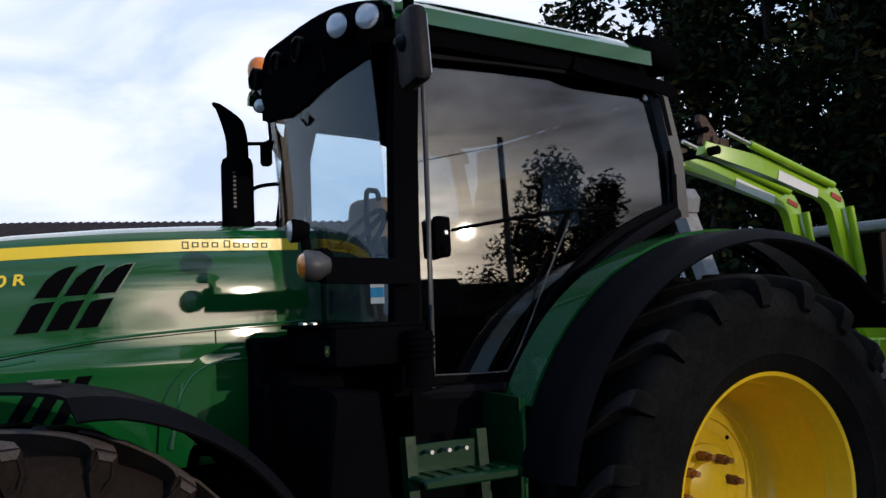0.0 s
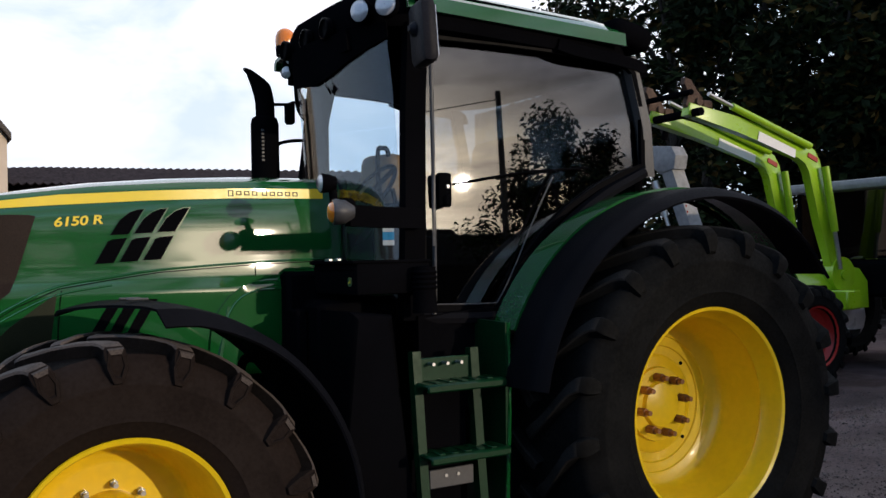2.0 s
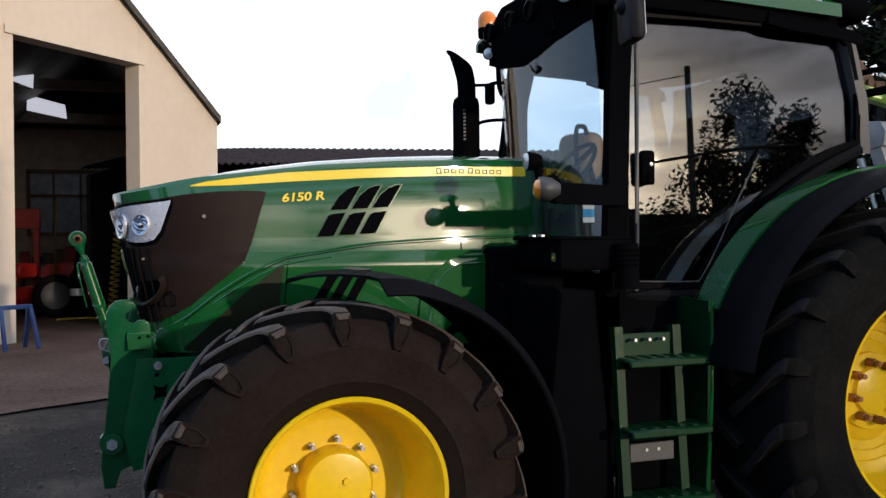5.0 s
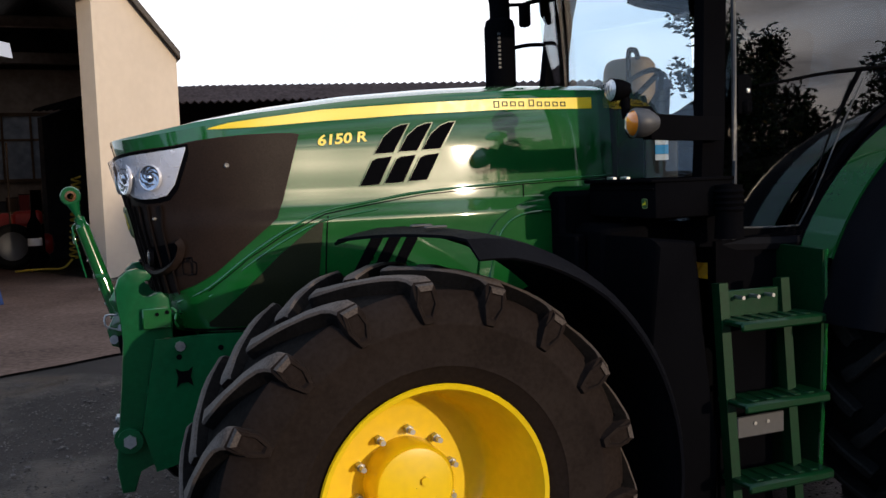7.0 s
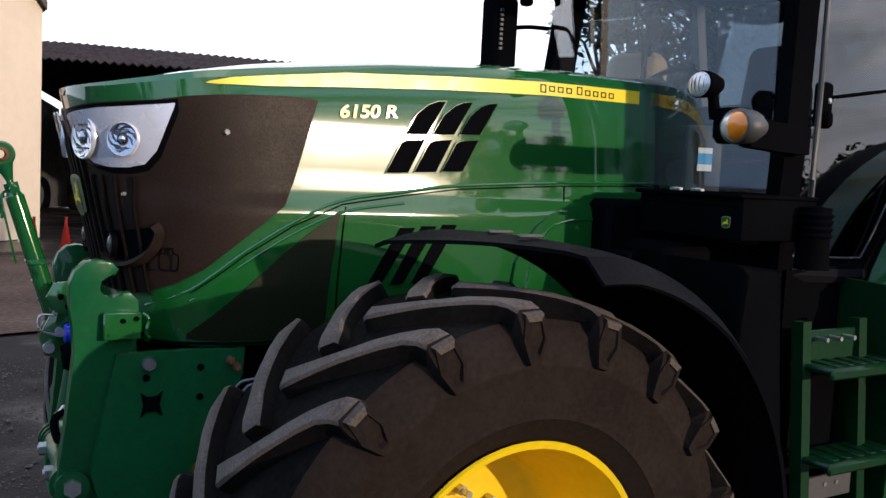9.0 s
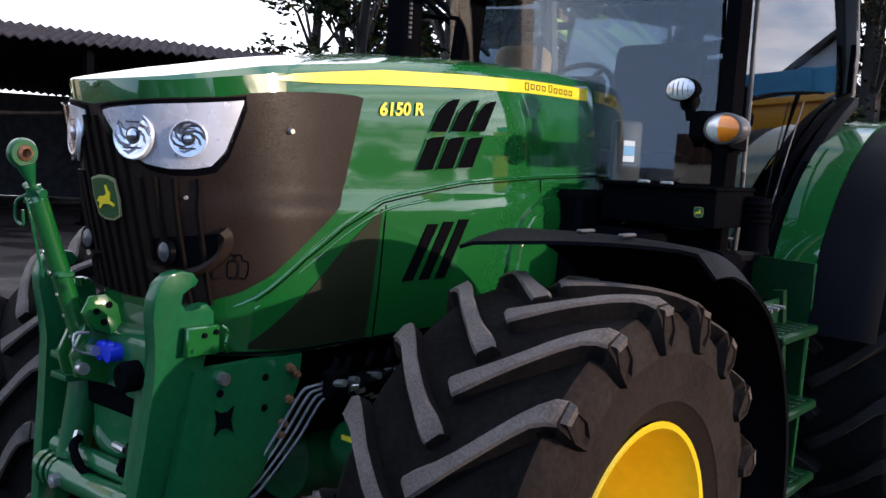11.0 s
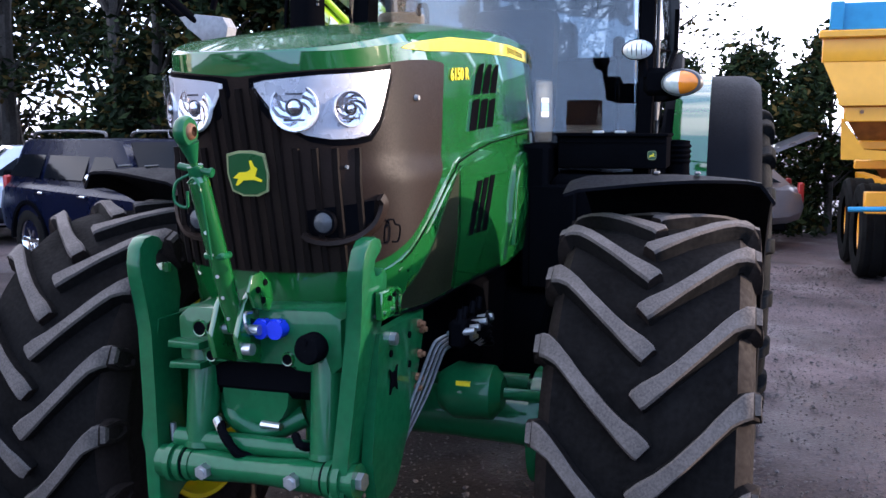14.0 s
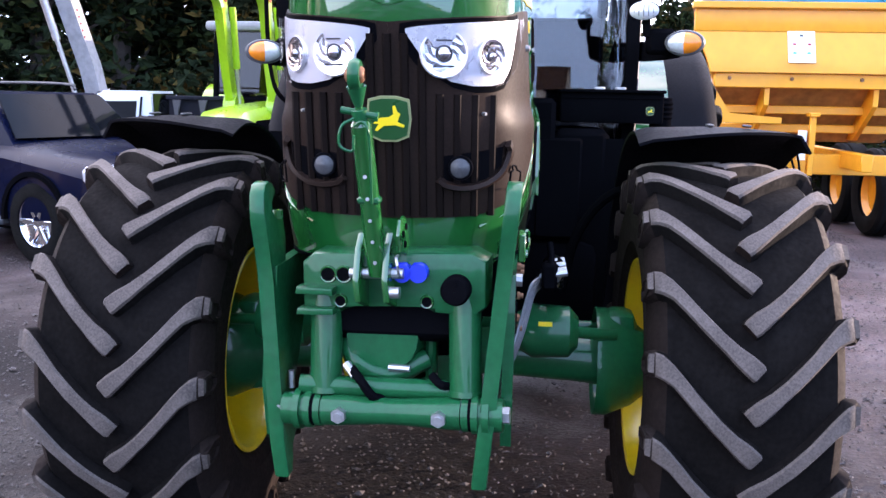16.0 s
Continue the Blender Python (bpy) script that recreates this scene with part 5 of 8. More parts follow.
TAN = mat("tan_seat_leather", (0.30, 0.20, 0.11), 0.6, grain=0.25, scale=60, bump=0.001)
trim = add("side_seat", TAN, tractor, lambda bm: (box(bm, (1.92, 0.52, 2.13), (0.16, 0.30, 0.30), 0.07, pose(0, 0, 0, 0, 6, 20), 3)), "tan leather passenger seat back")
add("loop_handle", BLACK, trim, lambda bm: tube(bm, smooth_line([V(1.86, 0.40, 1.92), V(1.80, 0.34, 2.10), V(1.80, 0.34, 2.27), V(1.85, 0.38, 2.30), V(1.91, 0.42, 2.27), V(1.93, 0.42, 2.0)], 4), 0.014, 8), "black loop handle")

# roof lamps, beacon, aerial
def round_lamp(p, d, r, parent, name="work_lamp"):
    m = Matrix.Translation(p) @ Vector(d).to_track_quat("Z", "Y").to_matrix().to_4x4()
    bm = bmesh.new()
    lathe(bm, [(-0.07, 0.001), (-0.07, r * 0.7), (-0.03, r * 1.08), (0.008, r * 1.1), (0.010, r)], (0, 0, 0), "z", 24)
    bm.transform(m)
    shell = part(name, bm, BLACK, parent, "round work lamp in a black shell")
    bm = bmesh.new()
    lathe(bm, [(0.004, r), (0.012, r * 0.8), (0.016, r * 0.4), (0.017, 0.001)], (0, 0, 0), "z", 24)
    bm.transform(m)
    part("lens", bm, LENS_WHITE, shell, "clear ribbed lens")
    return shell


for p, d, r in (((1.165, -0.745, 2.755), (-0.85, -0.50, -0.05), 0.050), ((1.215, -0.900, 2.750), (-0.75, -0.65, 0.0), 0.050), ((1.27, 0.33, 2.77), (-0.75, -0.6, -0.1), 0.040), ((1.28, 0.43, 2.71), (-0.75, -0.6, -0.1), 0.034)):
    round_lamp(p, d, r, cab_roof)
for y in (-0.22, -0.46, 0.05):
    bm = bmesh.new()
    lathe(bm, [(0.0, 0.001), (0.0, 0.050), (-0.03, 0.052), (-0.033, 0.044), (-0.02, 0.040), (-0.012, 0.001)], (1.140, y, 2.735), "x", 20)
    part("lamp_pocket", bm, BLACK_GLOSS, cab_roof, "round lamp pocket in the black visor")
bm = bmesh.new()
lathe(bm, [(0.0, 0.001), (0.0, 0.055), (0.05, 0.058), (0.06, 0.05), (0.06, 0.001)], (1.33, 0.57, 2.835), "z", 24)
rod(bm, (1.33, 0.57, 2.72), (1.33, 0.57, 2.85), 0.02)
beacon = part("beacon", bm, BLACK, cab_roof, "black beacon base")
bm = bmesh.new()
lathe(bm, [(0.055, 0.056), (0.085, 0.059), (0.115, 0.056), (0.14, 0.045), (0.155, 0.028), (0.16, 0.001)], (1.33, 0.57, 2.835), "z", 24)
part("beacon_dome", bm, AMBER, beacon, "amber beacon dome")
bm = bmesh.new()
rod(bm, (1.40, -0.84, 2.80), (1.42, -0.86, 3.45), 0.006, n=6)
part("aerial", bm, BLACK, cab_roof, "thin black aerial")

# mirrors
for sd in SIDES:
    bm = bmesh.new()
    if sd > 0:
        bm.free()
        continue
    box(bm, (1.285, sd * 1.10, 2.585), (0.075, 0.19, 0.27), 0.03, pose(0, 0, 0, 0, -3, sd * 12), 2)
    box(bm, (1.245, sd * 1.10, 2.60), (0.06, 0.06, 0.06), 0.02)
    mir = part("mirror", bm, MIRROR_SHELL, tractor, "black rear-view mirror head on an arm")
    bm = bmesh.new()
    tube(bm, [V(1.40, sd * 0.86, 2.76), V(1.33, sd * 0.99, 2.80), V(1.29, sd * 1.09, 2.78), V(1.27, sd * 1.10, 2.60)], 0.013, 8)
    part("mirror_arm", bm, BLACK, mir)
    bm = bmesh.new()
    box(bm, (0.0385, 0, 0), (0.003, 0.14, 0.21), 0.0)
    bm.transform(pose(1.285, sd * 1.10, 2.585, 0, -3, sd * 12))
    part("mirror_glass", bm, CHROME, mir, "mirror glass", False)
# bracket between the stack and the off-side post
bm = bmesh.new()
rod(bm, (1.27, 0.80, 2.585), (1.42, 0.80, 2.595), 0.010)
box(bm, (1.44, 0.80, 2.54), (0.055, 0.06, 0.13), 0.012)
rod(bm, (1.44, 0.78, 2.60), (1.58, 0.64, 2.62), 0.012)
part("offside_bracket", bm, BLACK, tractor, "black stack bracket")

# exhaust
bm = bmesh.new()
ex, ey = 1.268, 0.77
lathe(bm, [(1.90, 0.078), (1.95, 0.083), (2.46, 0.083), (2.495, 0.074), (2.505, 0.060)], (ex, ey, 0), "z", 24)
exhaust = part("exhaust", bm, BLACK, tractor, "black exhaust stack with a slanted curved outlet")
bm = bmesh.new()
path = smooth_line([V(ex + 0.004, ey, 2.48), V(ex + 0.004, ey, 2.56), V(ex - 0.002, ey, 2.62), V(ex - 0.020, ey, 2.69), V(ex - 0.045, ey, 2.76), V(ex - 0.072, ey, 2.83)], 5)
rings = sweep(bm, path, ring(0.056, 20), up=(0, 1, 0))
for rg in rings:
    for v in rg:
        # everything above the slanting cut is drawn down onto it
        top = 2.784 - 0.62 * (v.co.x - 1.150)
        if v.co.z > top:
            v.co.z = top
part("outlet", bm, BLACK, exhaust, "curved outlet pipe")
bm = bmesh.new()
for k in range(9):
    box(bm, (ex - 0.04, ey - 0.072, 2.24 + k * 0.022), (0.014, 0.01, 0.012), 0.0)
part("heat_slot", bm, GREY_PANEL, exhaust, "column of heat slots")

# front corner lamps on a bracket
for sd in SIDES:
    bm = bmesh.new()
    sweep(bm, [V(1.37, sd * 0.89, 1.815), V(1.15, sd * 0.95, 1.815), V(0.97, sd * 0.985, 1.82)], [(-0.02, -0.045), (0.02, -0.045), (0.02, 0.045), (-0.02, 0.045)])
    box(bm, (0.985, sd * 0.92, 1.84), (0.07, 0.13, 0.11), 0.02)
    rod(bm, (0.97, sd * 0.86, 1.86), (0.965, sd * 0.85, 1.94), 0.018)
    br = part("lamp_bracket", bm, BLACK, tractor, "black lamp bracket")
    if sd > 0:
        br.location = (0.04, -0.19, -0.06)
    m = pose(0.93, sd * 0.838, 1.965, 0, 0, sd * 14)
    bm = bmesh.new()
    lathe(bm, [(0.05, 0.001), (0.05, 0.035), (0.02, 0.050), (-0.010, 0.054), (-0.015, 0.050)], (0, 0, 0), "x", 24)
    bm.transform(m @ Matrix.Diagonal((1, 1.25, 0.78, 1)))
    wl_ = part("work_lamp", bm, BLACK, br, "oval work lamp")
    bm = bmesh.new()
    lathe(bm, [(-0.012, 0.051), (-0.022, 0.040), (-0.027, 0.02), (-0.028, 0.001)], (0, 0, 0), "x", 24)
    bm.transform(m @ Matrix.Diagonal((1, 1.25, 0.78, 1)))
    part("lens", bm, LENS_WHITE, wl_, "clear faceted lens")
    for y0 in (-0.032, -0.016, 0.0, 0.016, 0.032):
        zr = math.sqrt(0.046 ** 2 - y0 ** 2)
        bm = bmesh.new()
        tube(bm, [V(-0.0135 - 0.016 * (1 - (y0 ** 2 + (q * zr) ** 2) / 0.051 ** 2), y0, q * zr) for q in (-1, -0.6, -0.2, 0.2, 0.6, 1)], 0.0016, 5)
        bm.transform(m @ Matrix.Diagonal((1, 1.25, 0.78, 1)))
        part("lens_rib", bm, GREY_PANEL, wl_, "fine moulded lens rib")
    m = pose(0.905, sd * 1.010, 1.832, 0, 0, sd * 18)
    bm = bmesh.new()
    lathe(bm, [(0.08, 0.001), (0.075, 0.03), (0.04, 0.058), (0.0, 0.066), (-0.012, 0.062), (-0.014, 0.055)], (0, 0, 0), "x", 28)
    bm.transform(m @ Matrix.Diagonal((1, 1.3, 0.82, 1)))
    ind = part("indicator", bm, GREY_PANEL, br, "side light and indicator in a grey shell")
    for nm, lo, hi, material in (("side_light", 90, 270, LENS_WHITE), ("amber_indicator", -90, 90, AMBER)):
        bm = bmesh.new()
        lathe(bm, [(-0.010, 0.056), (-0.026, 0.045), (-0.034, 0.025), (-0.036, 0.001)], (0, 0, 0), "x", 16, (lo, hi))
        bm.transform(m @ Matrix.Diagonal((1, 1.3 * (1 if sd > 0 else -1), 0.82, 1)))
        part(nm, bm, material, ind, "amber lens" if "amber" in nm else "clear lens")

# tool box, tank, filler and ladder on the left; a plain tank on the right
bm = bmesh.new()
box(bm, (1.20, -0.728, 1.554), (0.36, 0.455, 0.138), 0.012, None, 2)
box(bm, (1.19, -0.728, 1.626), (0.38, 0.465, 0.014), 0.004)
box(bm, (1.018, -0.728, 1.596), (0.006, 0.44, 0.006), 0.001)
toolbox = part("tool_box", bm, BLACK, tractor, "black tool box with clips and a small badge")
for y in (-0.672, -0.764):
    add("clip", STEEL, toolbox, lambda bm: box(bm, (1.02, y, 1.638), (0.02, 0.045, 0.012), 0.003))
badge((1.018, -0.895, 1.542), 0, 0, 0.32, toolbox)
bm = bmesh.new()
box(bm, (1.15, -0.60, 1.25), (0.40, 0.24, 0.42), 0.03)
box(bm, (0.92, -0.50, 1.20), (0.05, 0.20, 0.44), 0.01)
part("side_housing", bm, BLACK, tractor)
for sd in SIDES:
    bm = bmesh.new()
    prism(bm, [(0.965, 1.42), (1.16, 1.40), (1.235, 0.60), (1.24, 0.36), (0.98, 0.36), (0.94, 0.9)], 0.42, "xz", -1.02 if sd < 0 else 0.60, 0.03)
    tank = part("fuel_tank", bm, BLACK, tractor, "black plastic fuel tank")
    if sd < 0:
        bm = bmesh.new()
        prof = [(1.40, 0.055), (1.50, 0.05)]
        for k in range(4):
            prof += [(1.51 + k * 0.022, 0.058), (1.52 + k * 0.022, 0.05)]
        lathe(bm, prof + [(1.60, 0.05), (1.605, 0.001)], (1.33, -0.985, 0), "z", 20)
        part("filler_neck", bm, BLACK, tank, "ribbed black filler neck")
    bm = bmesh.new()
    box(bm, (2.0, sd * 0.45, 0.75), (2.2, 0.5, 0.45), 0.08, None, 2)
    part("chassis_side", bm, BLACK, tractor)
# ladder
bm = bmesh.new()
ladder = None
for x0, x1 in ((1.245, 1.245), (1.535, 1.535)):
    bmr = bmesh.new()
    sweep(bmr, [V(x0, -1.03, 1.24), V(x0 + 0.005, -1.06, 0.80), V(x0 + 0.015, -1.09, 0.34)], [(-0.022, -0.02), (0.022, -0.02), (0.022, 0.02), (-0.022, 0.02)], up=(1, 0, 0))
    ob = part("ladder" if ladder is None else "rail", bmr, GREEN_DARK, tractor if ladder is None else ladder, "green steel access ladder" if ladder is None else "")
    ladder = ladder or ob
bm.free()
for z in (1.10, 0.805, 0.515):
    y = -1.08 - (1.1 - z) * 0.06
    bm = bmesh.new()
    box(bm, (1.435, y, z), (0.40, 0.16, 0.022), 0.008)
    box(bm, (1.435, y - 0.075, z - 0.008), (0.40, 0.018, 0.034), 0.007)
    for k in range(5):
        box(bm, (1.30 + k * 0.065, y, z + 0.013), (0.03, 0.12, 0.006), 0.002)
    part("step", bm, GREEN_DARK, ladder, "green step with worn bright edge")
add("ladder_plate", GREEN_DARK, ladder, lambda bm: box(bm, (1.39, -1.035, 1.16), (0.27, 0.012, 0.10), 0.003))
add("ladder_plate", GREY_PANEL, ladder, lambda bm: box(bm, (1.39, -1.075, 0.70), (0.22, 0.012, 0.08), 0.003), "pale slotted plate")
for x, z in ((1.31, 1.185), (1.38, 1.185), (1.45, 1.185), (1.36, 0.71), (1.42, 0.71)):
    add("ladder_bolt", STEEL, ladder, lambda bm: rod(bm, (x, -1.03, z), (x, -1.085, z), 0.008, n=6))
bm = bmesh.new()
box(bm, (1.39, -0.99, 0.75), (0.25, 0.02, 0.9), 0.0)
part("ladder_back", bm, BLACK, ladder, "dull dark plate behind the ladder")

# ---- front hitch, axle and chassis ----
PLATE = [(-0.70, 1.12), (-0.34, 1.12), (-0.345, 1.04), (-0.40, 0.92), (-0.47, 0.80), (-0.58, 0.67), (-0.72, 0.64), (-0.76, 0.80)]
hitch = add("front_hitch", GREEN_CAST, tractor, lambda bm: prism(bm, PLATE, 0.03, "xz", -0.345), "green cast front hitch frame")
add("side_plate", GREEN_CAST, hitch, lambda bm: prism(bm, PLATE, 0.03, "xz", 0.315))
for sd in SIDES:
    # cross-shaped hole shows as a dark recess
    bm = bmesh.new()
    c = [(-0.03, -0.035), (-0.012, -0.02), (0.012, -0.02), (0.03, -0.035), (0.022, 0), (0.03, 0.035), (0.012, 0.022), (-0.012, 0.022), (-0.03, 0.035), (-0.022, 0)]
    prism(bm, [(-0.605 + u, 0.975 + v) for u, v in c], 0.004, "xz", -0.350 if sd < 0 else 0.347)
    part("slot", bm, BLACK, hitch, "", False)
    for x, z in ((-0.385, 1.085), (-0.365, 1.065), (-0.385, 0.995), (-0.405, 0.93), (-0.415, 0.90)):
        add("hitch_bolt", RUSTY, hitch, lambda bm: (rod(bm, (x, sd * 0.344, z), (x, sd * 0.356, z), 0.013, n=6), rod(bm, (x, sd * 0.356, z), (x, sd * 0.366, z), 0.008, n=8)), "dull zinc bolt")
    for x, z in ((-0.47, 1.07), (-0.47, 0.985), (-0.62, 1.05)):
        add("bolt_hole", BLACK, hitch, lambda bm: rod(bm, (x, sd * 0.344, z), (x, sd * 0.349, z), 0.010, n=14))
    # lower link arms: hooked top, straight leg
    out = [(-0.638, 1.20), (-0.645, 1.268), (-0.668, 1.290), (-0.690, 1.288), (-0.712, 1.270), (-0.735, 1.272), (-0.753, 1.296), (-0.750, 1.324), (-0.730, 1.338), (-0.710, 1.334), (-0.699, 1.352), (-0.717, 1.372), (-0.750, 1.380), (-0.785, 1.374), (-0.812, 1.350), (-0.826, 1.310), (-0.822, 1.265), (-0.806, 1.20), (-0.806, 1.12), (-0.820, 0.95), (-0.838, 0.78), (-0.852, 0.66), (-0.838, 0.56), (-0.792, 0.56), (-0.775, 0.64), (-0.712, 0.655), (-0.706, 0.78), (-0.685, 1.00), (-0.668, 1.15)]
    bm = bmesh.new()
    prism(bm, out, 0.042, "xz", -0.021, 0.006)
    m = Matrix.Identity(4)
    m[1][2] = sd * 0.088
    bm.transform(Matrix.Translation((0.0 if sd < 0 else 0.07, sd * (0.215 if sd < 0 else 0.240), 0.0 if sd < 0 else -0.025)) @ m)
    arm = part("link_arm", bm, GREEN_CAST, hitch, "green lower link arm with a hook end")
    bm = bmesh.new()
    box(bm, (-0.765, sd * 0.358, 1.20), (0.10, 0.02, 0.075), 0.004)
    part("hook_plate", bm, STEEL if sd > 9 else GREEN, arm)
    for dx, dz in ((-0.03, -0.02), (0.03, -0.02), (0.0, 0.015), (0.035, 0.02)):
        add("hook_bolt", BLACK if dz > 0 else GREEN, arm, lambda bm: rod(bm, (-0.765 + dx, sd * 0.365, 1.20 + dz), (-0.765 + dx, sd * 0.374, 1.20 + dz), 0.007, n=8))
    add("hook_nut", GREEN, arm, lambda bm: rod(bm, (-0.775, sd * 0.33, 1.245), (-0.775, sd * 0.33, 1.27), 0.014, n=8))
    add("arm_pin", STEEL, arm, lambda bm: rod(bm, (-0.69, sd * 0.33, 1.09), (-0.69, sd * 0.362, 1.09), 0.018, n=8))
    # bent spring clip beside the hook
    add("hook_clip", GREEN, arm, lambda bm: tube(bm, [V(-0.715, sd * 0.37, 1.235), V(-0.70, sd * 0.375, 1.22), V(-0.705, sd * 0.375, 1.185), V(-0.695, sd * 0.372, 1.165)], 0.005, 6))
    # lift cylinders
    y = 0.178 if sd > 0 else -0.208
    cyl = add("lift_cylinder", GREEN_CAST, hitch, lambda bm: (rod(bm, (-0.755, y, 1.08), (-0.80, y * 1.02, 0.80), 0.044, n=24), rod(bm, (-0.80, y * 1.02, 0.80), (-0.803, y * 1.02, 0.785), 0.047, n=24)), "green hydraulic lift cylinder")
    add("piston", STEEL, cyl, lambda bm: rod(bm, (-0.802, y * 1.02, 0.79), (-0.815, y * 1.02, 0.75), 0.026, n=16))
    # ends of the cross bar
    bm = bmesh.new()
    for k, (dy, r) in enumerate(((0.195, 0.047), (0.222, 0.052), (0.252, 0.056))):
        rod(bm, (-0.83, sd * dy - 0.013, 0.745), (-0.83, sd * (dy + 0.018) - 0.013, 0.745), r, n=20)
    rod(bm, (-0.83, sd * 0.24 - 0.013, 0.745), (-0.83, sd * 0.305 - 0.013, 0.745), 0.045, n=16)
    part("bar_collar", bm, GREEN_CAST, hitch)
    bm = bmesh.new()
    rod(bm, (-0.83, sd * 0.30 - 0.013, 0.745), (-0.83, sd * 0.322 - 0.013, 0.745), 0.024, n=6)
    part("bar_nut", bm, STEEL, hitch, "bright zinc nut")
    add("grease_pipe", STEEL, hitch, lambda bm: rod(bm, (-0.79, sd * 0.285, 0.79), (-0.79, sd * 0.285, 0.84), 0.009, n=8))
    add("bar_bolt", STEEL, hitch, lambda bm: (rod(bm, (-0.868, sd * 0.137 - 0.013, 0.745), (-0.890, sd * 0.137 - 0.013, 0.745), 0.021, n=6), rod(bm, (-0.886, sd * 0.137 - 0.013, 0.745), (-0.894, sd * 0.137 - 0.013, 0.745), 0.011, n=10)), "bright zinc bolt head")
    # pins of rubber between collars
    bm = bmesh.new()
    rod(bm, (-0.83, sd * 0.212 - 0.013, 0.745), (-0.83, sd * 0.224 - 0.013, 0.745), 0.046, n=20)
    part("bar_ring", bm, BLACK, hitch)
bm = bmesh.new()
pts = [V(-0.83, lerp(-0.205, 0.18, k / 12), 0.745) for k in range(13)]
sweep(bm, pts, ring(0.040, 16), scales=[1.0 + 0.10 * math.cos(math.pi * 2 * k / 12) for k in range(13)])
part("cross_bar", bm, GREEN_CAST, hitch, "green tubular cross bar")
# cast head between the arms
bm = bmesh.new()
prism(bm, [(-0.275, 1.155), (-0.235, 1.178), (0.20, 1.178), (0.235, 1.15), (0.238, 1.03), (0.20, 1.008), (0.13, 1.012), (0.085, 1.045), (-0.085, 1.045), (-0.13, 1.012), (-0.24, 1.005), (-0.272, 1.03)], 0.14, "yz", -0.80, 0.014)
prism(bm, [(0.14, 1.085), (0.24, 1.09), (0.245, 1.07), (0.14, 1.066)], 0.05, "yz", -0.84, 0.004)
prism(bm, [(0.14, 1.03), (0.24, 1.03), (0.245, 1.012), (0.14, 1.012)], 0.05, "yz", -0.84, 0.004)
head = part("hitch_head", bm, GREEN_CAST, hitch, "green cast hitch head")
for y, z, r in ((0.160, 1.118, 0.019), (0.116, 1.118, 0.019), (0.128, 1.045, 0.014), (-0.112, 1.045, 0.014)):
    hole = add("coupling_hole", BLACK, head, lambda bm: rod(bm, (-0.801, y, z), (-0.805, y, z), r, n=18), "dark coupling hole")
    add("hole_lip", GREEN, hole, lambda bm: lathe(bm, [(-0.800, r), (-0.806, r), (-0.807, r + 0.003), (-0.800, r + 0.006)], (0, y, z), "x", 20))
for y in (-0.052, -0.096):
    add("coupling_cap", BLUE_CAP, head, lambda bm: (rod(bm, (-0.80, y, 1.128), (-0.835, y, 1.128), 0.025, n=20), box(bm, (-0.822, y, 1.130), (0.025, 0.034, 0.050), 0.006)), "blue plastic dust cap")
add("socket_cap", BLACK, head, lambda bm: (lathe(bm, [(-0.80, 0.040), (-0.835, 0.040), (-0.848, 0.034), (-0.852, 0.012), (-0.851, 0.001)], (0, -0.195, 1.082), "x", 24), rod(bm, (-0.835, -0.195, 1.105), (-0.855, -0.195, 1.105), 0.008)), "black round socket cap")
# top link with ball end, clevis and wire
bm = bmesh.new()
prism(bm, [(-0.80, 1.03), (-0.885, 1.06), (-0.90, 1.12), (-0.86, 1.20), (-0.82, 1.235), (-0.79, 1.20), (-0.79, 1.10)], 0.018, "xz", 0.048, 0.004)
prism(bm, [(-0.80, 1.03), (-0.885, 1.06), (-0.90, 1.12), (-0.86, 1.20), (-0.82, 1.235), (-0.79, 1.20), (-0.79, 1.10)], 0.018, "xz", -0.030, 0.004)
clevis = part("clevis", bm, GREEN, head, "green top link clevis")
bm = bmesh.new()
rod(bm, (-0.845, -0.06, 1.13), (-0.845, 0.085, 1.13), 0.014)
rod(bm, (-0.875, -0.055, 1.085), (-0.875, -0.030, 1.085), 0.016)
tube(bm, [V(-0.85, -0.05, 1.12), V(-0.90, -0.06, 1.14), V(-0.90, -0.055, 1.18), V(-0.86, -0.05, 1.18)], 0.004, 6)
part("clevis_pin", bm, STEEL, clevis, "bright clevis pin")
add("clevis_plate", GREEN, clevis, lambda bm: prism(bm, [(-0.80, 1.17), (-0.86, 1.19), (-0.885, 1.235), (-0.865, 1.275), (-0.82, 1.28), (-0.785, 1.25), (-0.775, 1.20)], 0.010, "xz", -0.062, 0.002), "light green clevis plate")
for x, z in ((-0.845, 1.235), (-0.81, 1.25), (-0.825, 1.205)):
    add("plate_hole", BLACK, clevis, lambda bm: rod(bm, (x, -0.061, z), (x, -0.065, z), 0.009, n=14))
A, B = V(-0.945, 0.052, 1.642), V(-0.790, 0.018, 1.13)
link_d = (B - A).normalized()
bm = bmesh.new()
rod(bm, A + link_d * 0.125, B, 0.026, n=18)
rod(bm, A + link_d * 0.105, A + link_d * 0.126, 0.016, 0.026, n=18)
rod(bm, A + link_d * 0.03, A + link_d * 0.12, 0.010, n=12)
top_link = part("top_link", bm, GREEN, hitch, "green adjustable top link with a steel ball end")
bm = bmesh.new()
lathe(bm, [(-0.014, 0.021), (-0.014, 0.033), (-0.007, 0.038), (0.007, 0.038), (0.014, 0.033), (0.014, 0.021)], A, "y", 24)
rod(bm, A + link_d * 0.028, A + link_d * 0.078, 0.025, 0.010, n=14)
part("link_eye", bm, GREEN_CAST, top_link)
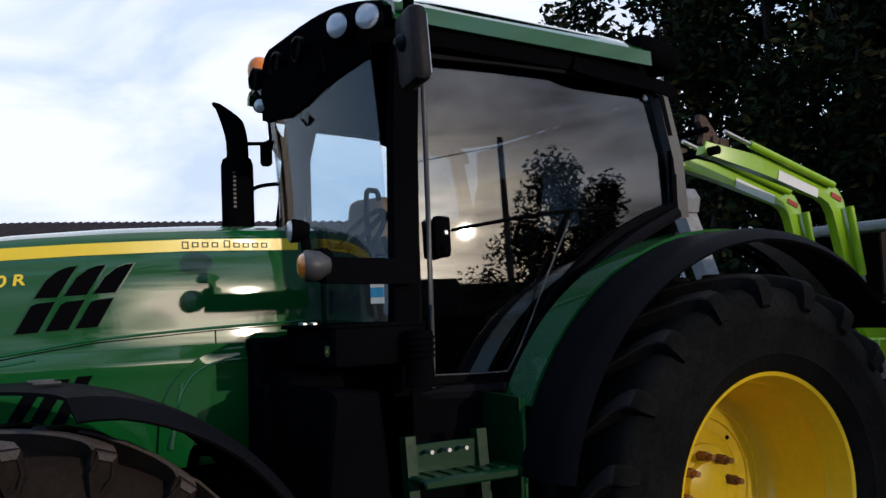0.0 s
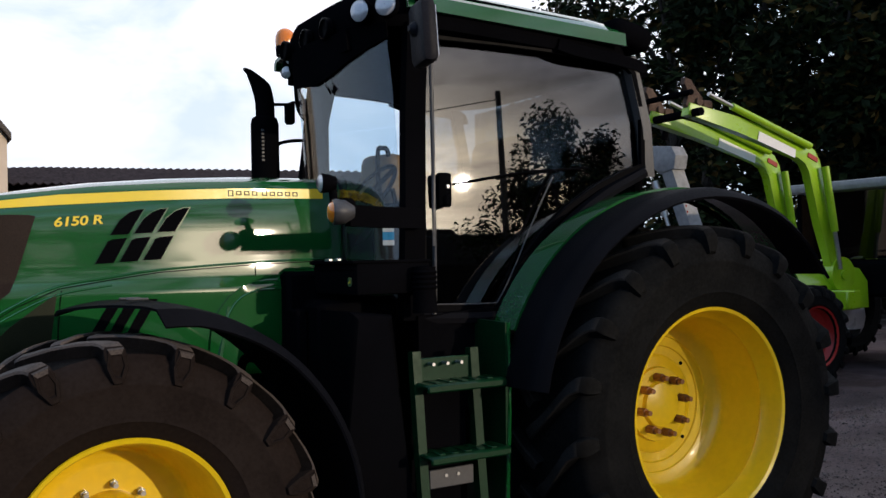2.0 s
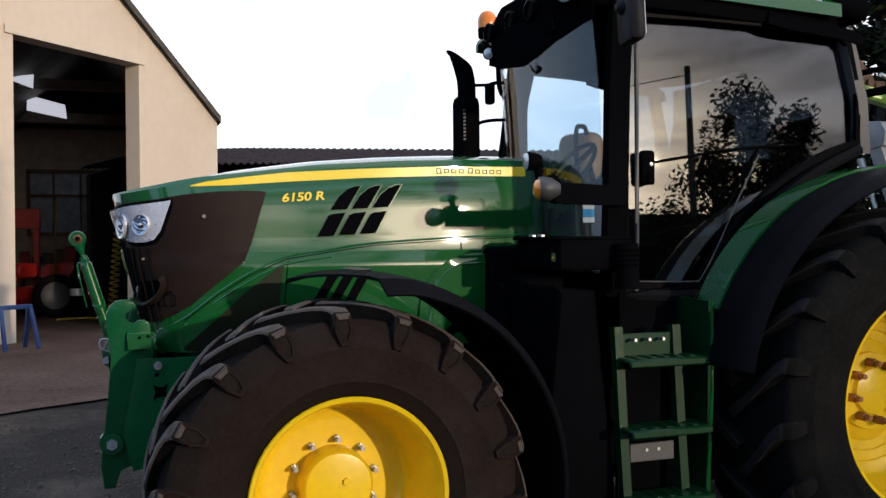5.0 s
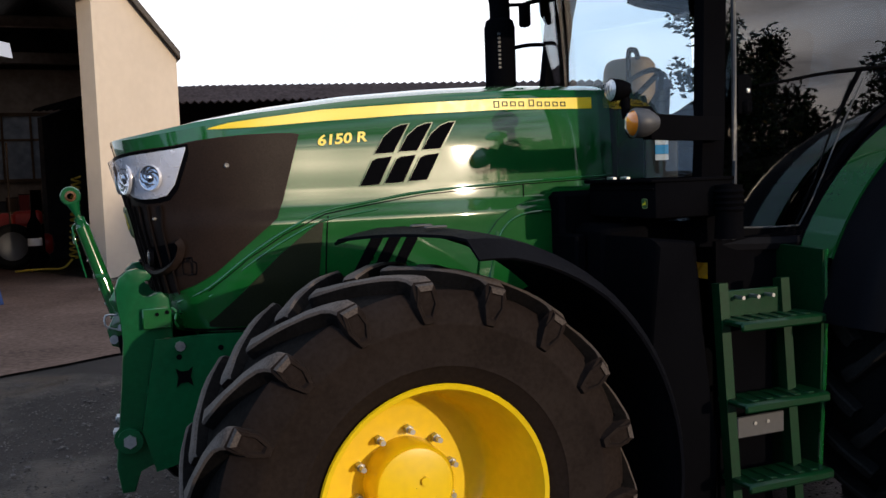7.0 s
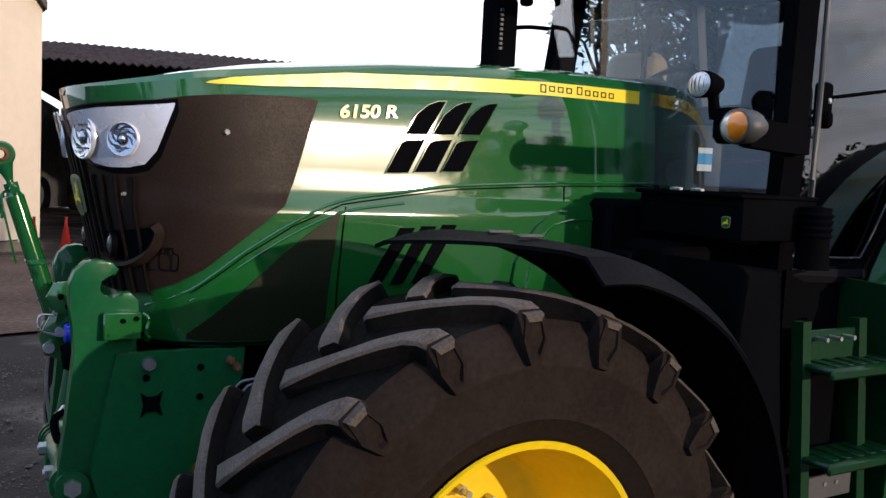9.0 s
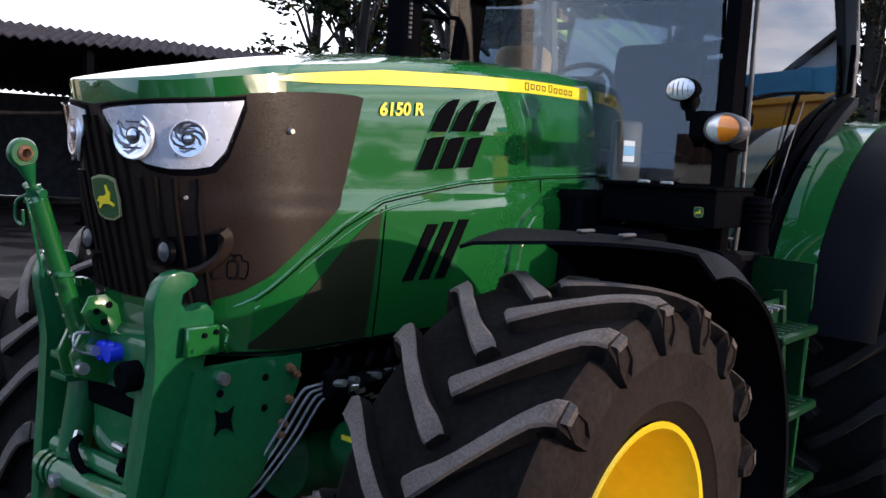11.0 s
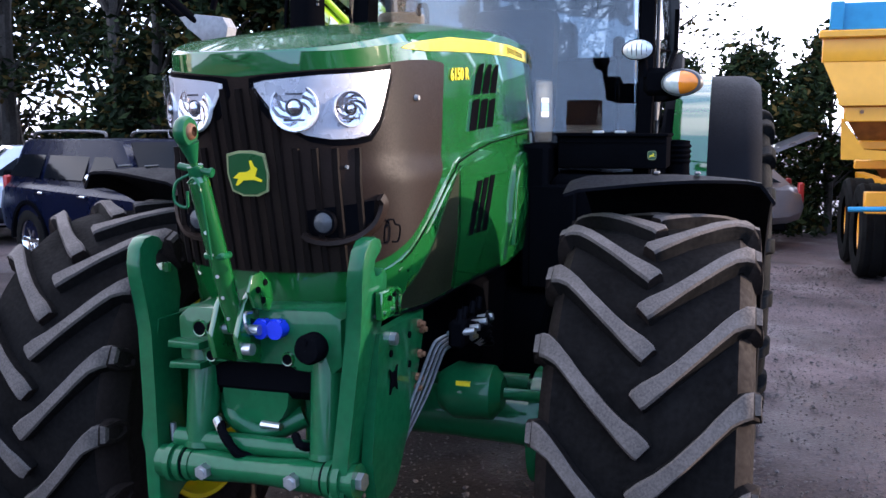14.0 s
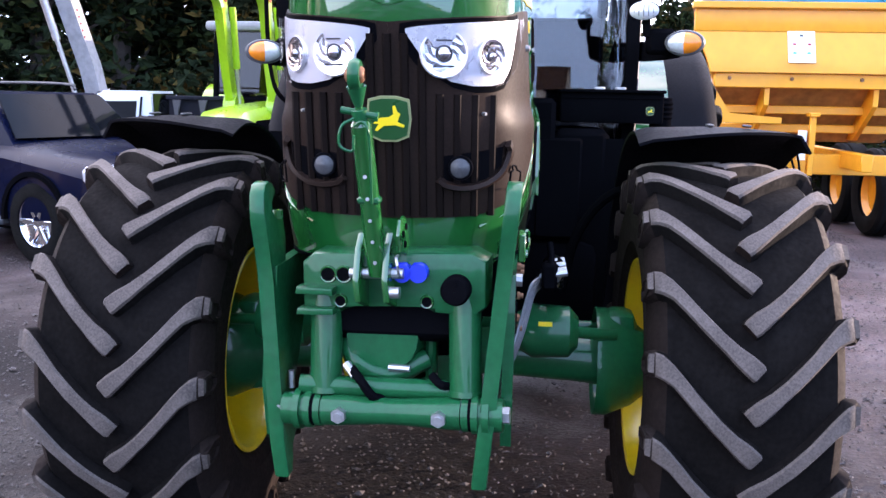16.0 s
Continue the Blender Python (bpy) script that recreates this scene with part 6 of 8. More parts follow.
bm = bmesh.new()
lathe(bm, [(-0.024, 0.012), (-0.020, 0.018), (-0.010, 0.022), (0.010, 0.022), (0.020, 0.018), (0.024, 0.012)], A, "y", 20)
part("link_ball", bm, RUSTY, top_link, "steel ball bushing")
bm = bmesh.new()
P = A + link_d * 0.098
rod(bm, P + V(0, -0.046, -0.006), P + V(0, 0.046, 0.010), 0.009, n=10)
rod(bm, P + V(0, -0.046, -0.006), P + V(0, -0.038, -0.004), 0.012, n=8)
rod(bm, P - link_d * 0.012, P + link_d * 0.014, 0.020, n=12)
tube(bm, smooth_line([P + V(-0.012, 0.012, -0.01), P + V(-0.026, 0.040, -0.03), P + V(-0.026, 0.044, -0.075), P + V(-0.022, 0.014, -0.088), P + V(-0.024, 0.010, -0.05)], 4), 0.004, 6)
tube(bm, [P + V(-0.020, 0.010, -0.03), P + V(-0.026, -0.010, -0.018), P + V(-0.028, -0.026, -0.04), P + V(-0.012, -0.030, -0.12), P + V(0.010, -0.030, -0.22)], 0.0035, 6)
box(bm, A + link_d * 0.325, (0.05, 0.058, 0.018), 0.005)
part("link_lock", bm, GREEN_CAST, top_link)
for k in range(5):
    c = A + link_d * (0.26 + 0.06 * k)
    add("link_pin", STEEL, top_link, lambda bm: rod(bm, c + V(-0.02, 0, 0), c + V(-0.03, 0, 0), 0.005, n=6))
# hoses and pipes
bm = bmesh.new()
tube(bm, [V(-0.82, 0.10, 0.86), V(-0.85, 0.07, 0.84), V(-0.83, 0.03, 0.78), V(-0.74, 0.0, 0.80), V(-0.6, 0.0, 0.9)], 0.013, 8)
tube(bm, [V(-0.80, -0.12, 0.84), V(-0.82, -0.15, 0.82), V(-0.76, -0.18, 0.80)], 0.012, 8)
hose = part("hose", bm, BLACK, hitch, "black hydraulic hose")
add("hose_fitting", STEEL, hose, lambda bm: rod(bm, (-0.815, 0.115, 0.87), (-0.838, 0.085, 0.845), 0.013, n=8), "bright hose fitting")
add("hose_fitting", STEEL, hose, lambda bm: rod(bm, (-0.76, -0.05, 0.845), (-0.76, 0.01, 0.848), 0.011, n=8), "bright hose fitting")
for k in range(4):
    bm = bmesh.new()
    o = 0.020 * k
    pts = [V(-0.600 + o * 0.3, -0.300, 0.800 - 0.026 * k), V(-0.540 + o * 0.4, -0.305, 0.795 - 0.026 * k), V(-0.505 + o * 0.6, -0.315, 0.795 - 0.022 * k), V(-0.475 + o * 0.8, -0.335, 0.830 - 0.016 * k), V(-0.420 + o * 0.9, -0.360 - o * 0.2, 0.925 - 0.014 * k), V(-0.375 + o, -0.385 - o * 0.2, 1.015 - 0.012 * k), V(-0.350 + o, -0.400 - o * 0.2, 1.035 - 0.012 * k), V(-0.295 + o, -0.430, 1.045 - 0.012 * k)]
    tube(bm, smooth_line(pts, 3), 0.0050, 8)
    part("steel_pipe", bm, PIPE_STEEL, hitch, "bent steel hydraulic pipe")
    add("pipe_nut", STEEL, hitch, lambda bm: rod(bm, pts[-1] - V(0.03, -0.008, 0), pts[-1], 0.011, n=6))
bm = bmesh.new()
box(bm, (-0.30, -0.445, 1.045), (0.07, 0.05, 0.085), 0.01)
box(bm, (-0.17, -0.455, 1.03), (0.12, 0.06, 0.06), 0.01)
block = part("valve_block", bm, BLACK, tractor, "dark hydraulic valve block")
for x in (-0.32, -0.27, -0.18, -0.10):
    add("valve_port", STEEL, block, lambda bm: rod(bm, (x, -0.45, 1.05), (x, -0.50, 1.06), 0.011, n=8))
    add("valve_plug", BLACK_GLOSS, block, lambda bm: rod(bm, (x, -0.45, 1.08), (x + 0.02, -0.45, 1.115), 0.010, n=8))
for k in range(5):
    add("valve_hose", BLACK_GLOSS, block, lambda bm: tube(bm, smooth_line([V(-0.26 + 0.03 * k, -0.47, 1.03 - 0.012 * k), V(-0.16 + 0.02 * k, -0.49, 1.05 - 0.02 * k), V(-0.05, -0.47 + 0.012 * k, 1.06 - 0.015 * k), V(0.10, -0.44, 1.02 - 0.02 * k)], 4), 0.009, 8), "shiny black hose")
    add("hose_nut", STEEL, block, lambda bm: rod(bm, (-0.27 + 0.03 * k, -0.468, 1.032 - 0.012 * k), (-0.245 + 0.03 * k, -0.475, 1.034 - 0.012 * k), 0.012, n=6))
# the hitch stands a little askew to the bonnet: its head, bar and rams turned and set back together
ASKEW = Matrix.Translation((-0.745, 0, 1.0)) @ Matrix.Rotation(radians(-5), 4, "Z") @ Matrix.Rotation(radians(-2.5), 4, "X") @ Matrix.Translation((0.80, 0, -1.0))
for ob in hitch.children:
    base_name = ob.name.split(".")[0]
    if base_name in ("lift_cylinder", "bar_collar", "bar_nut", "grease_pipe", "bar_bolt", "bar_ring", "cross_bar", "hitch_head", "hose"):
        ob.matrix_basis = ASKEW @ ob.matrix_basis
    if base_name == "link_arm":
        for bit in ob.children:
            side_x = sum((c[1] for c in bit.bound_box), 0.0)
            bit.location.x += 0.075 if side_x < 0 else 0.145
# slanting strut under the bonnet
add("bonnet_strut", GREEN_CAST, tractor, lambda bm: rod(bm, (0.60, -0.402, 1.20), (0.645, -0.40, 1.44), 0.012, n=6), "thin light green strut")

# axle
bm = bmesh.new()
sweep(bm, [V(0.03, -0.68, 0.68), V(0.03, -0.55, 0.69), V(0.03, -0.35, 0.70), V(0.03, 0.35, 0.70), V(0.03, 0.55, 0.69), V(0.03, 0.60, 0.68)], ring(0.085, 16), up=(0, 0, 1))
lathe(bm, [(-0.2, 0.06), (-0.17, 0.15), (0.0, 0.18), (0.17, 0.15), (0.2, 0.06)], (0.06, 0, 0.69), "x", 24)
axle = part("front_axle", bm, GREEN_CAST, tractor, "green front axle")
for sd in SIDES:
    yk = -0.70 if sd < 0 else 0.60
    add("hub_carrier", GREEN_CAST, axle, lambda bm: (lathe(bm, [(-0.09, 0.10), (-0.03, 0.15), (0.06, 0.19), (0.10, 0.19)], (0.03, yk + sd * 0.02, 0.68), "y", 28), box(bm, (0.03, yk, 0.70), (0.16, 0.12, 0.34), 0.04, None, 2)))
    add("accumulator", GREEN_CAST, axle, lambda bm: (lathe(bm, [(-0.11, 0.001), (-0.11, 0.05), (-0.08, 0.085), (0.04, 0.09), (0.09, 0.06), (0.10, 0.001)], (-0.16, sd * 0.44, 0.83), "y", 24), rod(bm, (-0.16, sd * 0.5, 0.83), (-0.10, sd * 0.68, 0.81), 0.02)), "round green accumulator")
    add("axle_tag", YELLOW_STRIPE, axle, lambda bm: box(bm, (-0.235, sd * 0.44, 0.872), (0.012, 0.045, 0.014), 0.0), "", False)
    add("tie_rod", GREEN_CAST, axle, lambda bm: (rod(bm, (0.20, 0, 0.76), (0.20, yk, 0.76), 0.022), rod(bm, (0.2, yk * 0.5, 0.76), (0.2, yk * 0.8, 0.76), 0.04)))
bm = bmesh.new()
box(bm, (0.25, 0, 0.98), (1.45, 0.46, 0.34), 0.04, None, 2)
box(bm, (-0.60, 0, 1.00), (0.22, 0.40, 0.16), 0.03)
box(bm, (1.3, 0, 0.85), (1.6, 0.6, 0.5), 0.05)
part("engine_block", bm, BLACK, tractor, "dark engine and chassis")
bm = bmesh.new()
lathe(bm, [(-0.70, 0.001), (-0.70, 0.10), (-0.60, 0.12), (-0.45, 0.13)], (0, 0.02, 0.93), "x", 20)
tube(bm, [V(-0.62, 0.14, 0.95), V(-0.68, 0.10, 0.86), V(-0.68, 0.0, 0.82), V(-0.64, -0.10, 0.86)], 0.03, 10)
box(bm, (-0.60, -0.11, 0.90), (0.08, 0.03, 0.24), 0.01)
box(bm, (-0.60, 0.11, 0.90), (0.08, 0.03, 0.24), 0.01)
part("front_shaft_housing", bm, GREEN_CAST, tractor, "dark green shaft housing")
add("shaft_guard", YELLOW, tractor, lambda bm: prism(bm, [(0.185, 0.80), (0.065, 0.80), (0.085, 0.68), (0.165, 0.68)], 0.06, "yz", -0.47, 0.01), "yellow plastic shaft guard")
bm = bmesh.new()
rod(bm, (-0.74, -0.24, 0.80), (-0.74, 0.24, 0.80), 0.028, n=14)
part("lower_shaft", bm, GREEN_CAST, hitch)
bm = bmesh.new()
box(bm, (1.05, -0.42, 1.28), (0.30, 0.12, 0.62), 0.02)
box(bm, (1.05, 0.42, 1.28), (0.30, 0.12, 0.62), 0.02)
box(bm, (1.26, 0.0, 1.75), (0.04, 0.70, 0.60), 0.02)
part("firewall", bm, BLACK, tractor)
rod_bm = bmesh.new()
rod(rod_bm, (2.775, -0.80, 0.855), (2.775, 0.80, 0.855), 0.16, n=24)
part("rear_axle", rod_bm, GREEN_CAST, tractor)

# ---- trees ----
LEAF = [mat("leaf_dark", (0.011, 0.020, 0.008), 0.75, grain=0.5, scale=3, spec=0.08), mat("leaf_mid", (0.026, 0.040, 0.012), 0.75, grain=0.5, scale=3, spec=0.08), mat("leaf_autumn", (0.09, 0.060, 0.015), 0.75, grain=0.5, scale=3, spec=0.08)]
BARK = mat("bark", (0.045, 0.036, 0.030), 0.9, grain=0.5, scale=20, bump=0.01)


def tree(at, height, spread, seed, leaves=1500, tint=(0.55, 0.35, 0.10), leaf=0.22, low=0.25, label="tall broadleaf tree with dark patchy foliage", name="tree"):
    """A tapered trunk with limbs and a crown of small leaves in clumps, gaps between them."""
    r = random.Random(seed)
    t = thing(name, label, "tree", "trees round the yard")
    t.location = at
    bm = bmesh.new()
    trunk = [Vector((0, 0, -0.1))]
    for k in range(1, 7):
        trunk.append(trunk[-1] + Vector((r.uniform(-0.12, 0.12) * height / 8, r.uniform(-0.12, 0.12) * height / 8, height * 0.13)))
    tr = 0.022 * height
    sweep(bm, trunk, ring(tr, 8), up=(0, 1, 0), scales=[1.25, 1, 0.85, 0.7, 0.55, 0.4, 0.25])
    clumps = []
    for k in range(26):
        a = r.uniform(0, 6.283)
        h = low + (1 - low) * (k + r.random()) / 26
        rad = spread * (math.sin(math.pi * min(1, 0.12 + 0.95 * (h - low) / (1 - low))) ** 0.7) * r.uniform(0.35, 1.0)
        c = Vector((math.cos(a) * rad, math.sin(a) * rad, h * height))
        base = trunk[min(6, int(h * 6.2))]
        b0 = Vector((base.x, base.y, min(base.z, c.z - 0.1 * height)))
        mid = (b0 + c) / 2 + Vector((0, 0, 0.04 * height))
        sweep(bm, [b0, mid, c], ring(tr * 0.3, 5), up=(0.3, 1, 0.2), scales=[1, 0.6, 0.2])
        clumps.append((c, spread * r.uniform(0.22, 0.42)))
    part("trunk", bm, BARK, t)
    vs, fs, mi = [], [], []
    for k in range(leaves):
        c, cr = clumps[r.randrange(len(clumps))]
        d = Vector((r.gauss(0, 1), r.gauss(0, 1), r.gauss(0, 0.8)))
        d = d.normalized() * cr * r.random() ** 0.45
        p = c + d
        s = leaf * r.uniform(0.5, 1.3)
        ax = Vector((r.gauss(0, 1), r.gauss(0, 1), r.gauss(0, 0.6))).normalized()
        bx = ax.cross(Vector((r.gauss(0, 1), r.gauss(0, 1), r.gauss(0, 1)))).normalized()
        i = len(vs)
        cx = ax.cross(bx)
        vs += [p - ax * s, p + bx * s * 0.45 + cx * s * 0.12, p + ax * s, p - bx * s * 0.45 + cx * s * 0.12]
        fs.append((i, i + 1, i + 2, i + 3))
        u = r.random()
        mi.append(0 if u < tint[0] else (1 if u < tint[0] + tint[1] else 2))
    me = bpy.data.meshes.new("crown")
    me.from_pydata(vs, [], fs)
    for m in LEAF:
        me.materials.append(m)
    me.polygons.foreach_set("material_index", mi)
    cr = new("crown", me)
    cr.parent = t
    return t


tr = random.Random(11)
# the wood behind the yard
for k in range(13):
    y = 25 - k * 1.9
    tree((19.5 + tr.uniform(-1.5, 2.5) + max(0, y - 14) * 0.3, y + tr.uniform(-0.6, 0.6), 0), tr.uniform(10, 14), tr.uniform(2.6, 3.6), 100 + k, (9000 if y < 5 else 9500) if y < 14 else 3200, (0.60, 0.28, 0.12) if y > 5 else (0.30, 0.38, 0.32), 0.175 if y > 5 else 0.065, 0.04)
for k in range(6):
    y = 13.5 - k * 2.3
    tree((24.5 + tr.uniform(-1, 1), y, 0), tr.uniform(13, 17), 4.0, 200 + k, 5000 if y > 6 else 5000, (0.75, 0.2, 0.05), 0.24 if y > 6 else 0.09, 0.04)
# low hedge beyond the trailer
for k in range(13):
    tree((13.4 + tr.uniform(-0.5, 0.5) - max(0, 3 - k) * 0.05, 2.2 - k * 1.25, 0), tr.uniform(2.5, 3.2), 1.30, 300 + k, 10500, (0.40, 0.48, 0.12), 0.075, 0.02, "overgrown hedge shrub with thin twigs", "hedge_shrub")

# ---- inside the garage ----
WOOD = mat("dull_wood", (0.16, 0.10, 0.06), 0.8, grain=0.4, scale=20)
BLUE_PAINT = mat("blue_trestle_paint", (0.02, 0.06, 0.20), 0.5, grain=0.3, scale=30)
YELLOW_HOSE = mat("yellow_hose", (0.55, 0.38, 0.04), 0.5, grain=0.2, scale=30)
WINDOW_SKY = mat("window_pane", (0.30, 0.36, 0.46), 0.2, grain=0.4, scale=5)
BLOCK_WALL = mat("grey_block_wall", (0.42, 0.34, 0.28), 0.9, grain=0.3, scale=9)
bm = bmesh.new()
box(bm, (-2.4, 24.15, 2.5), (6.6, 0.2, 5.0), 0.0)
tagged(part("wall_workshop", bm, BLOCK_WALL, None, "", False), "pale blockwork partition inside the garage", "wall", kind="structure")
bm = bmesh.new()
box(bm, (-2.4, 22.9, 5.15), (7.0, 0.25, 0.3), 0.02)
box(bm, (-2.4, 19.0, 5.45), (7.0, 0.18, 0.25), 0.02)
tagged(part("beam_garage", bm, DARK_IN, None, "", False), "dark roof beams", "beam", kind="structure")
# sheets given their own glow in place of daylight through the roof
sheet = bpy.data.materials.new("glowing_roof_sheet")
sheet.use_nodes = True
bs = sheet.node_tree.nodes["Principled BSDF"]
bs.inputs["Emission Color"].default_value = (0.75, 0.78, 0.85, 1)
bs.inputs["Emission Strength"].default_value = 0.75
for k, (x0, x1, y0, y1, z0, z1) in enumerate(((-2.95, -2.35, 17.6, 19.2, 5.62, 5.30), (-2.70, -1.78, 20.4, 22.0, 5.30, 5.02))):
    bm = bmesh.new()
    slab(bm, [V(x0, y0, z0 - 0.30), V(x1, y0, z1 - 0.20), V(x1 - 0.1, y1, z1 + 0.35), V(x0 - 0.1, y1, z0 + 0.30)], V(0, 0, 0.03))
    tagged(part("skylight_%d" % (k + 1), bm, sheet, None, "", False), "translucent roof sheet with a glow added for daylight", "skylight", kind="structure")
win = thing("workshop_window", "dusty wooden window with small panes in the partition", "window")
bm = bmesh.new()
for x0, x1, z0, z1 in ((-3.0, -0.75, 3.72, 3.82), (-3.0, -0.75, 1.92, 2.02), (-3.0, -2.9, 1.92, 3.82), (-0.85, -0.75, 1.92, 3.82), (-2.32, -2.26, 1.95, 3.8), (-1.6, -1.54, 1.95, 3.8), (-3.0, -0.75, 3.05, 3.11)):
    box(bm, ((x0 + x1) / 2, 24.0, (z0 + z1) / 2), (x1 - x0, 0.12, z1 - z0), 0.0)
part("frame", bm, WOOD, win, "", False)
for x0, x1, z0, z1 in ((-2.9, -2.32, 2.02, 3.05), (-2.26, -1.6, 2.02, 3.05), (-1.54, -0.85, 2.02, 3.05), (-2.9, -2.32, 3.11, 3.72), (-2.26, -1.6, 3.11, 3.72), (-1.54, -0.85, 3.11, 3.72)):
    add("pane", WINDOW_SKY, win, lambda bm: box(bm, ((x0 + x1) / 2, 24.03, (z0 + z1) / 2), (x1 - x0, 0.012, z1 - z0), 0.0), "", False)


def compressor(m, label, paint):
    t = thing("compressor", label, "machine")
    t.matrix_basis = m
    for x in (-0.4, 0.4):
        for y in (-0.25, 0.25):
            add("frame_leg", BLACK, t, lambda bm: rod(bm, (x, y, 0.0), (x, y, 0.9), 0.025))
    add("tank", paint, t, lambda bm: (rod(bm, (-0.5, 0, 0.45), (0.5, 0, 0.45), 0.24, n=20), lathe(bm, [(0, 0.24), (0.08, 0.19), (0.12, 0.001)], (0.5, 0, 0.45), "x", 20)))
    add("motor", paint, t, lambda bm: (box(bm, (0.1, 0, 1.05), (0.6, 0.40, 0.34), 0.06), rod(bm, (-0.35, -0.1, 0.95), (-0.35, 0.1, 0.95), 0.24, n=20)))
    add("wheel", BLACK, t, lambda bm: rod(bm, (0.35, -0.32, 0.16), (0.35, -0.26, 0.16), 0.16, n=18))
    return t


compressor(Matrix.Translation((-1.75, 18.9, 0.02)), "red workshop compressor with a round tank", RED)
compressor(Matrix.Translation((-2.75, 18.3, 0.02)) @ pose(0, 0, 0, 0, 0, 50), "red engine on a trolley in the garage", RED)
press = thing("hydraulic_press", "tall red steel press by the workshop window", "press")
for x in (-0.35, 0.35):
    add("column", RED, press, lambda bm: box(bm, (-2.85 + x, 20.2, 1.25), (0.14, 0.2, 2.5), 0.01))
add("head", RED, press, lambda bm: box(bm, (-2.85, 20.2, 2.3), (0.9, 0.25, 0.5), 0.02))
add("table", BLACK, press, lambda bm: box(bm, (-2.85, 20.2, 0.9), (0.8, 0.35, 0.15), 0.02))
wheel_t = thing("spare_wheel", "dark spare wheel leaning in the garage", "wheel")
wheel_t.matrix_basis = Matrix.Translation((-1.95, 17.9, 0.5)) @ pose(0, 0, 0, -8, 0, 0)
add("tyre", CLEAN_RUBBER, wheel_t, lambda bm: lathe(bm, [(-0.10, 0.31), (-0.12, 0.42), (-0.07, 0.49), (0.07, 0.49), (0.12, 0.42), (0.10, 0.31)], (0, 0, 0), "y", 30))
add("rim", GREY_PANEL, wheel_t, lambda bm: lathe(bm, [(-0.07, 0.31), (-0.03, 0.24), (0.0, 0.06), (0.0, 0.001)], (0, 0, 0), "y", 24))
bottle = thing("gas_bottle", "small dark cylinder with a pale label", "bottle")
bottle.matrix_basis = Matrix.Translation((-1.5, 17.5, 0.02))
add("body", BLACK, bottle, lambda bm: lathe(bm, [(0, 0.001), (0, 0.14), (0.95, 0.14), (1.1, 0.06), (1.3, 0.04), (1.3, 0.001)], (0, 0, 0), "z", 18))
add("label_band", STICKER_WHITE, bottle, lambda bm: lathe(bm, [(0.50, 0.143), (0.66, 0.143)], (0, 0, 0), "z", 18))
hose_t = thing("coiled_hose", "yellow coiled air hose hanging inside the door", "hose")
bm = bmesh.new()
sweep(bm, [V(-0.62 - 0.0014 * a + 0.09 * math.cos(a * 0.9), 17.2 + 0.09 * math.sin(a * 0.9), 1.95 - a * 0.0175) for a in range(0, 100)], ring(0.022, 6))
part("coil", bm, YELLOW_HOSE, hose_t)
bm = bmesh.new()
tube(bm, [V(-0.80, 17.2, 0.2), V(-1.0, 17.0, 0.04), V(-1.4, 17.2, 0.035), V(-1.9, 17.0, 0.035)], 0.024, 6)
part("hose_tail", bm, YELLOW_HOSE, hose_t)
broom = thing("broom", "wooden broom handle leaning on the workbench", "broom")
add("handle", WOOD, broom, lambda bm: rod(bm, (-2.0, 18.2, 0.05), (-1.97, 18.6, 2.75), 0.022))
add("head", BLACK, broom, lambda bm: box(bm, (-2.0, 18.2, 0.05), (0.35, 0.08, 0.08), 0.01))
bench = thing("workbench", "cluttered dark wooden workbench under the window", "workbench")
add("top", WOOD, bench, lambda bm: box(bm, (-1.9, 23.4, 1.1), (2.6, 0.9, 0.08), 0.01))
for x in (-3.1, -0.7):
    for y in (23.1, 23.7):
        add("leg", WOOD, bench, lambda bm: rod(bm, (x, y, 0.0), (x, y, 1.08), 0.05, n=6))
crate_rng = random.Random(3)
for k in range(9):
    cr = thing("tool_crate", "small worn storage box in the dim garage", "box", "boxes in the garage")
    cr.matrix_basis = Matrix.Translation((-3.0 + k * 0.29, 23.4 + crate_rng.uniform(-0.2, 0.2), 1.141)) @ pose(0, 0, 0, 0, 0, crate_rng.uniform(-20, 20))
    hgt = crate_rng.uniform(0.15, 0.6)
    add("shell", [RED, BLACK, GREY_PANEL, WOOD][k % 4], cr, lambda bm: box(bm, (0, 0, hgt / 2), (0.26, 0.2, hgt), 0.015))
    add("lid", BLACK, cr, lambda bm: box(bm, (0, 0, hgt + 0.012), (0.27, 0.21, 0.022), 0.006))
# trestle in the doorway
trestle = thing("trestle", "blue steel trestle stand on the apron", "trestle")
trestle.matrix_basis = Matrix.Translation((-2.2, 11.2, 0.012)) @ pose(0, 0, 0, 0, 0, 35)
add("top_bar", BLUE_PAINT, trestle, lambda bm: box(bm, (0, 0, 0.66), (0.55, 0.07, 0.07), 0.01))
for x in (-0.24, 0.24):
    for y in (-0.2, 0.2):
        add("leg", BLUE_PAINT, trestle, lambda bm: sweep(bm, [V(x, y * 0.15, 0.64), V(x * 1.15, y, 0.0)], [(-0.025, -0.025), (0.025, -0.025), (0.025, 0.025), (-0.025, 0.025)], up=(1, 0, 0)))
jack = thing("axle_stand", "small red axle stands by the wall", "stand")
jack.matrix_basis = Matrix.Translation((1.0, 13.6, 0.012))
for x in (0, 0.5):
    add("stand", RED, jack, lambda bm: (rod(bm, (x, 0, 0), (x, 0, 0.42), 0.10, 0.03, n=4), rod(bm, (x, 0, 0.40), (x, 0, 0.55), 0.025)))
slabs = thing("timber_offcut", "dirty timber offcut lying on the apron", "timber")
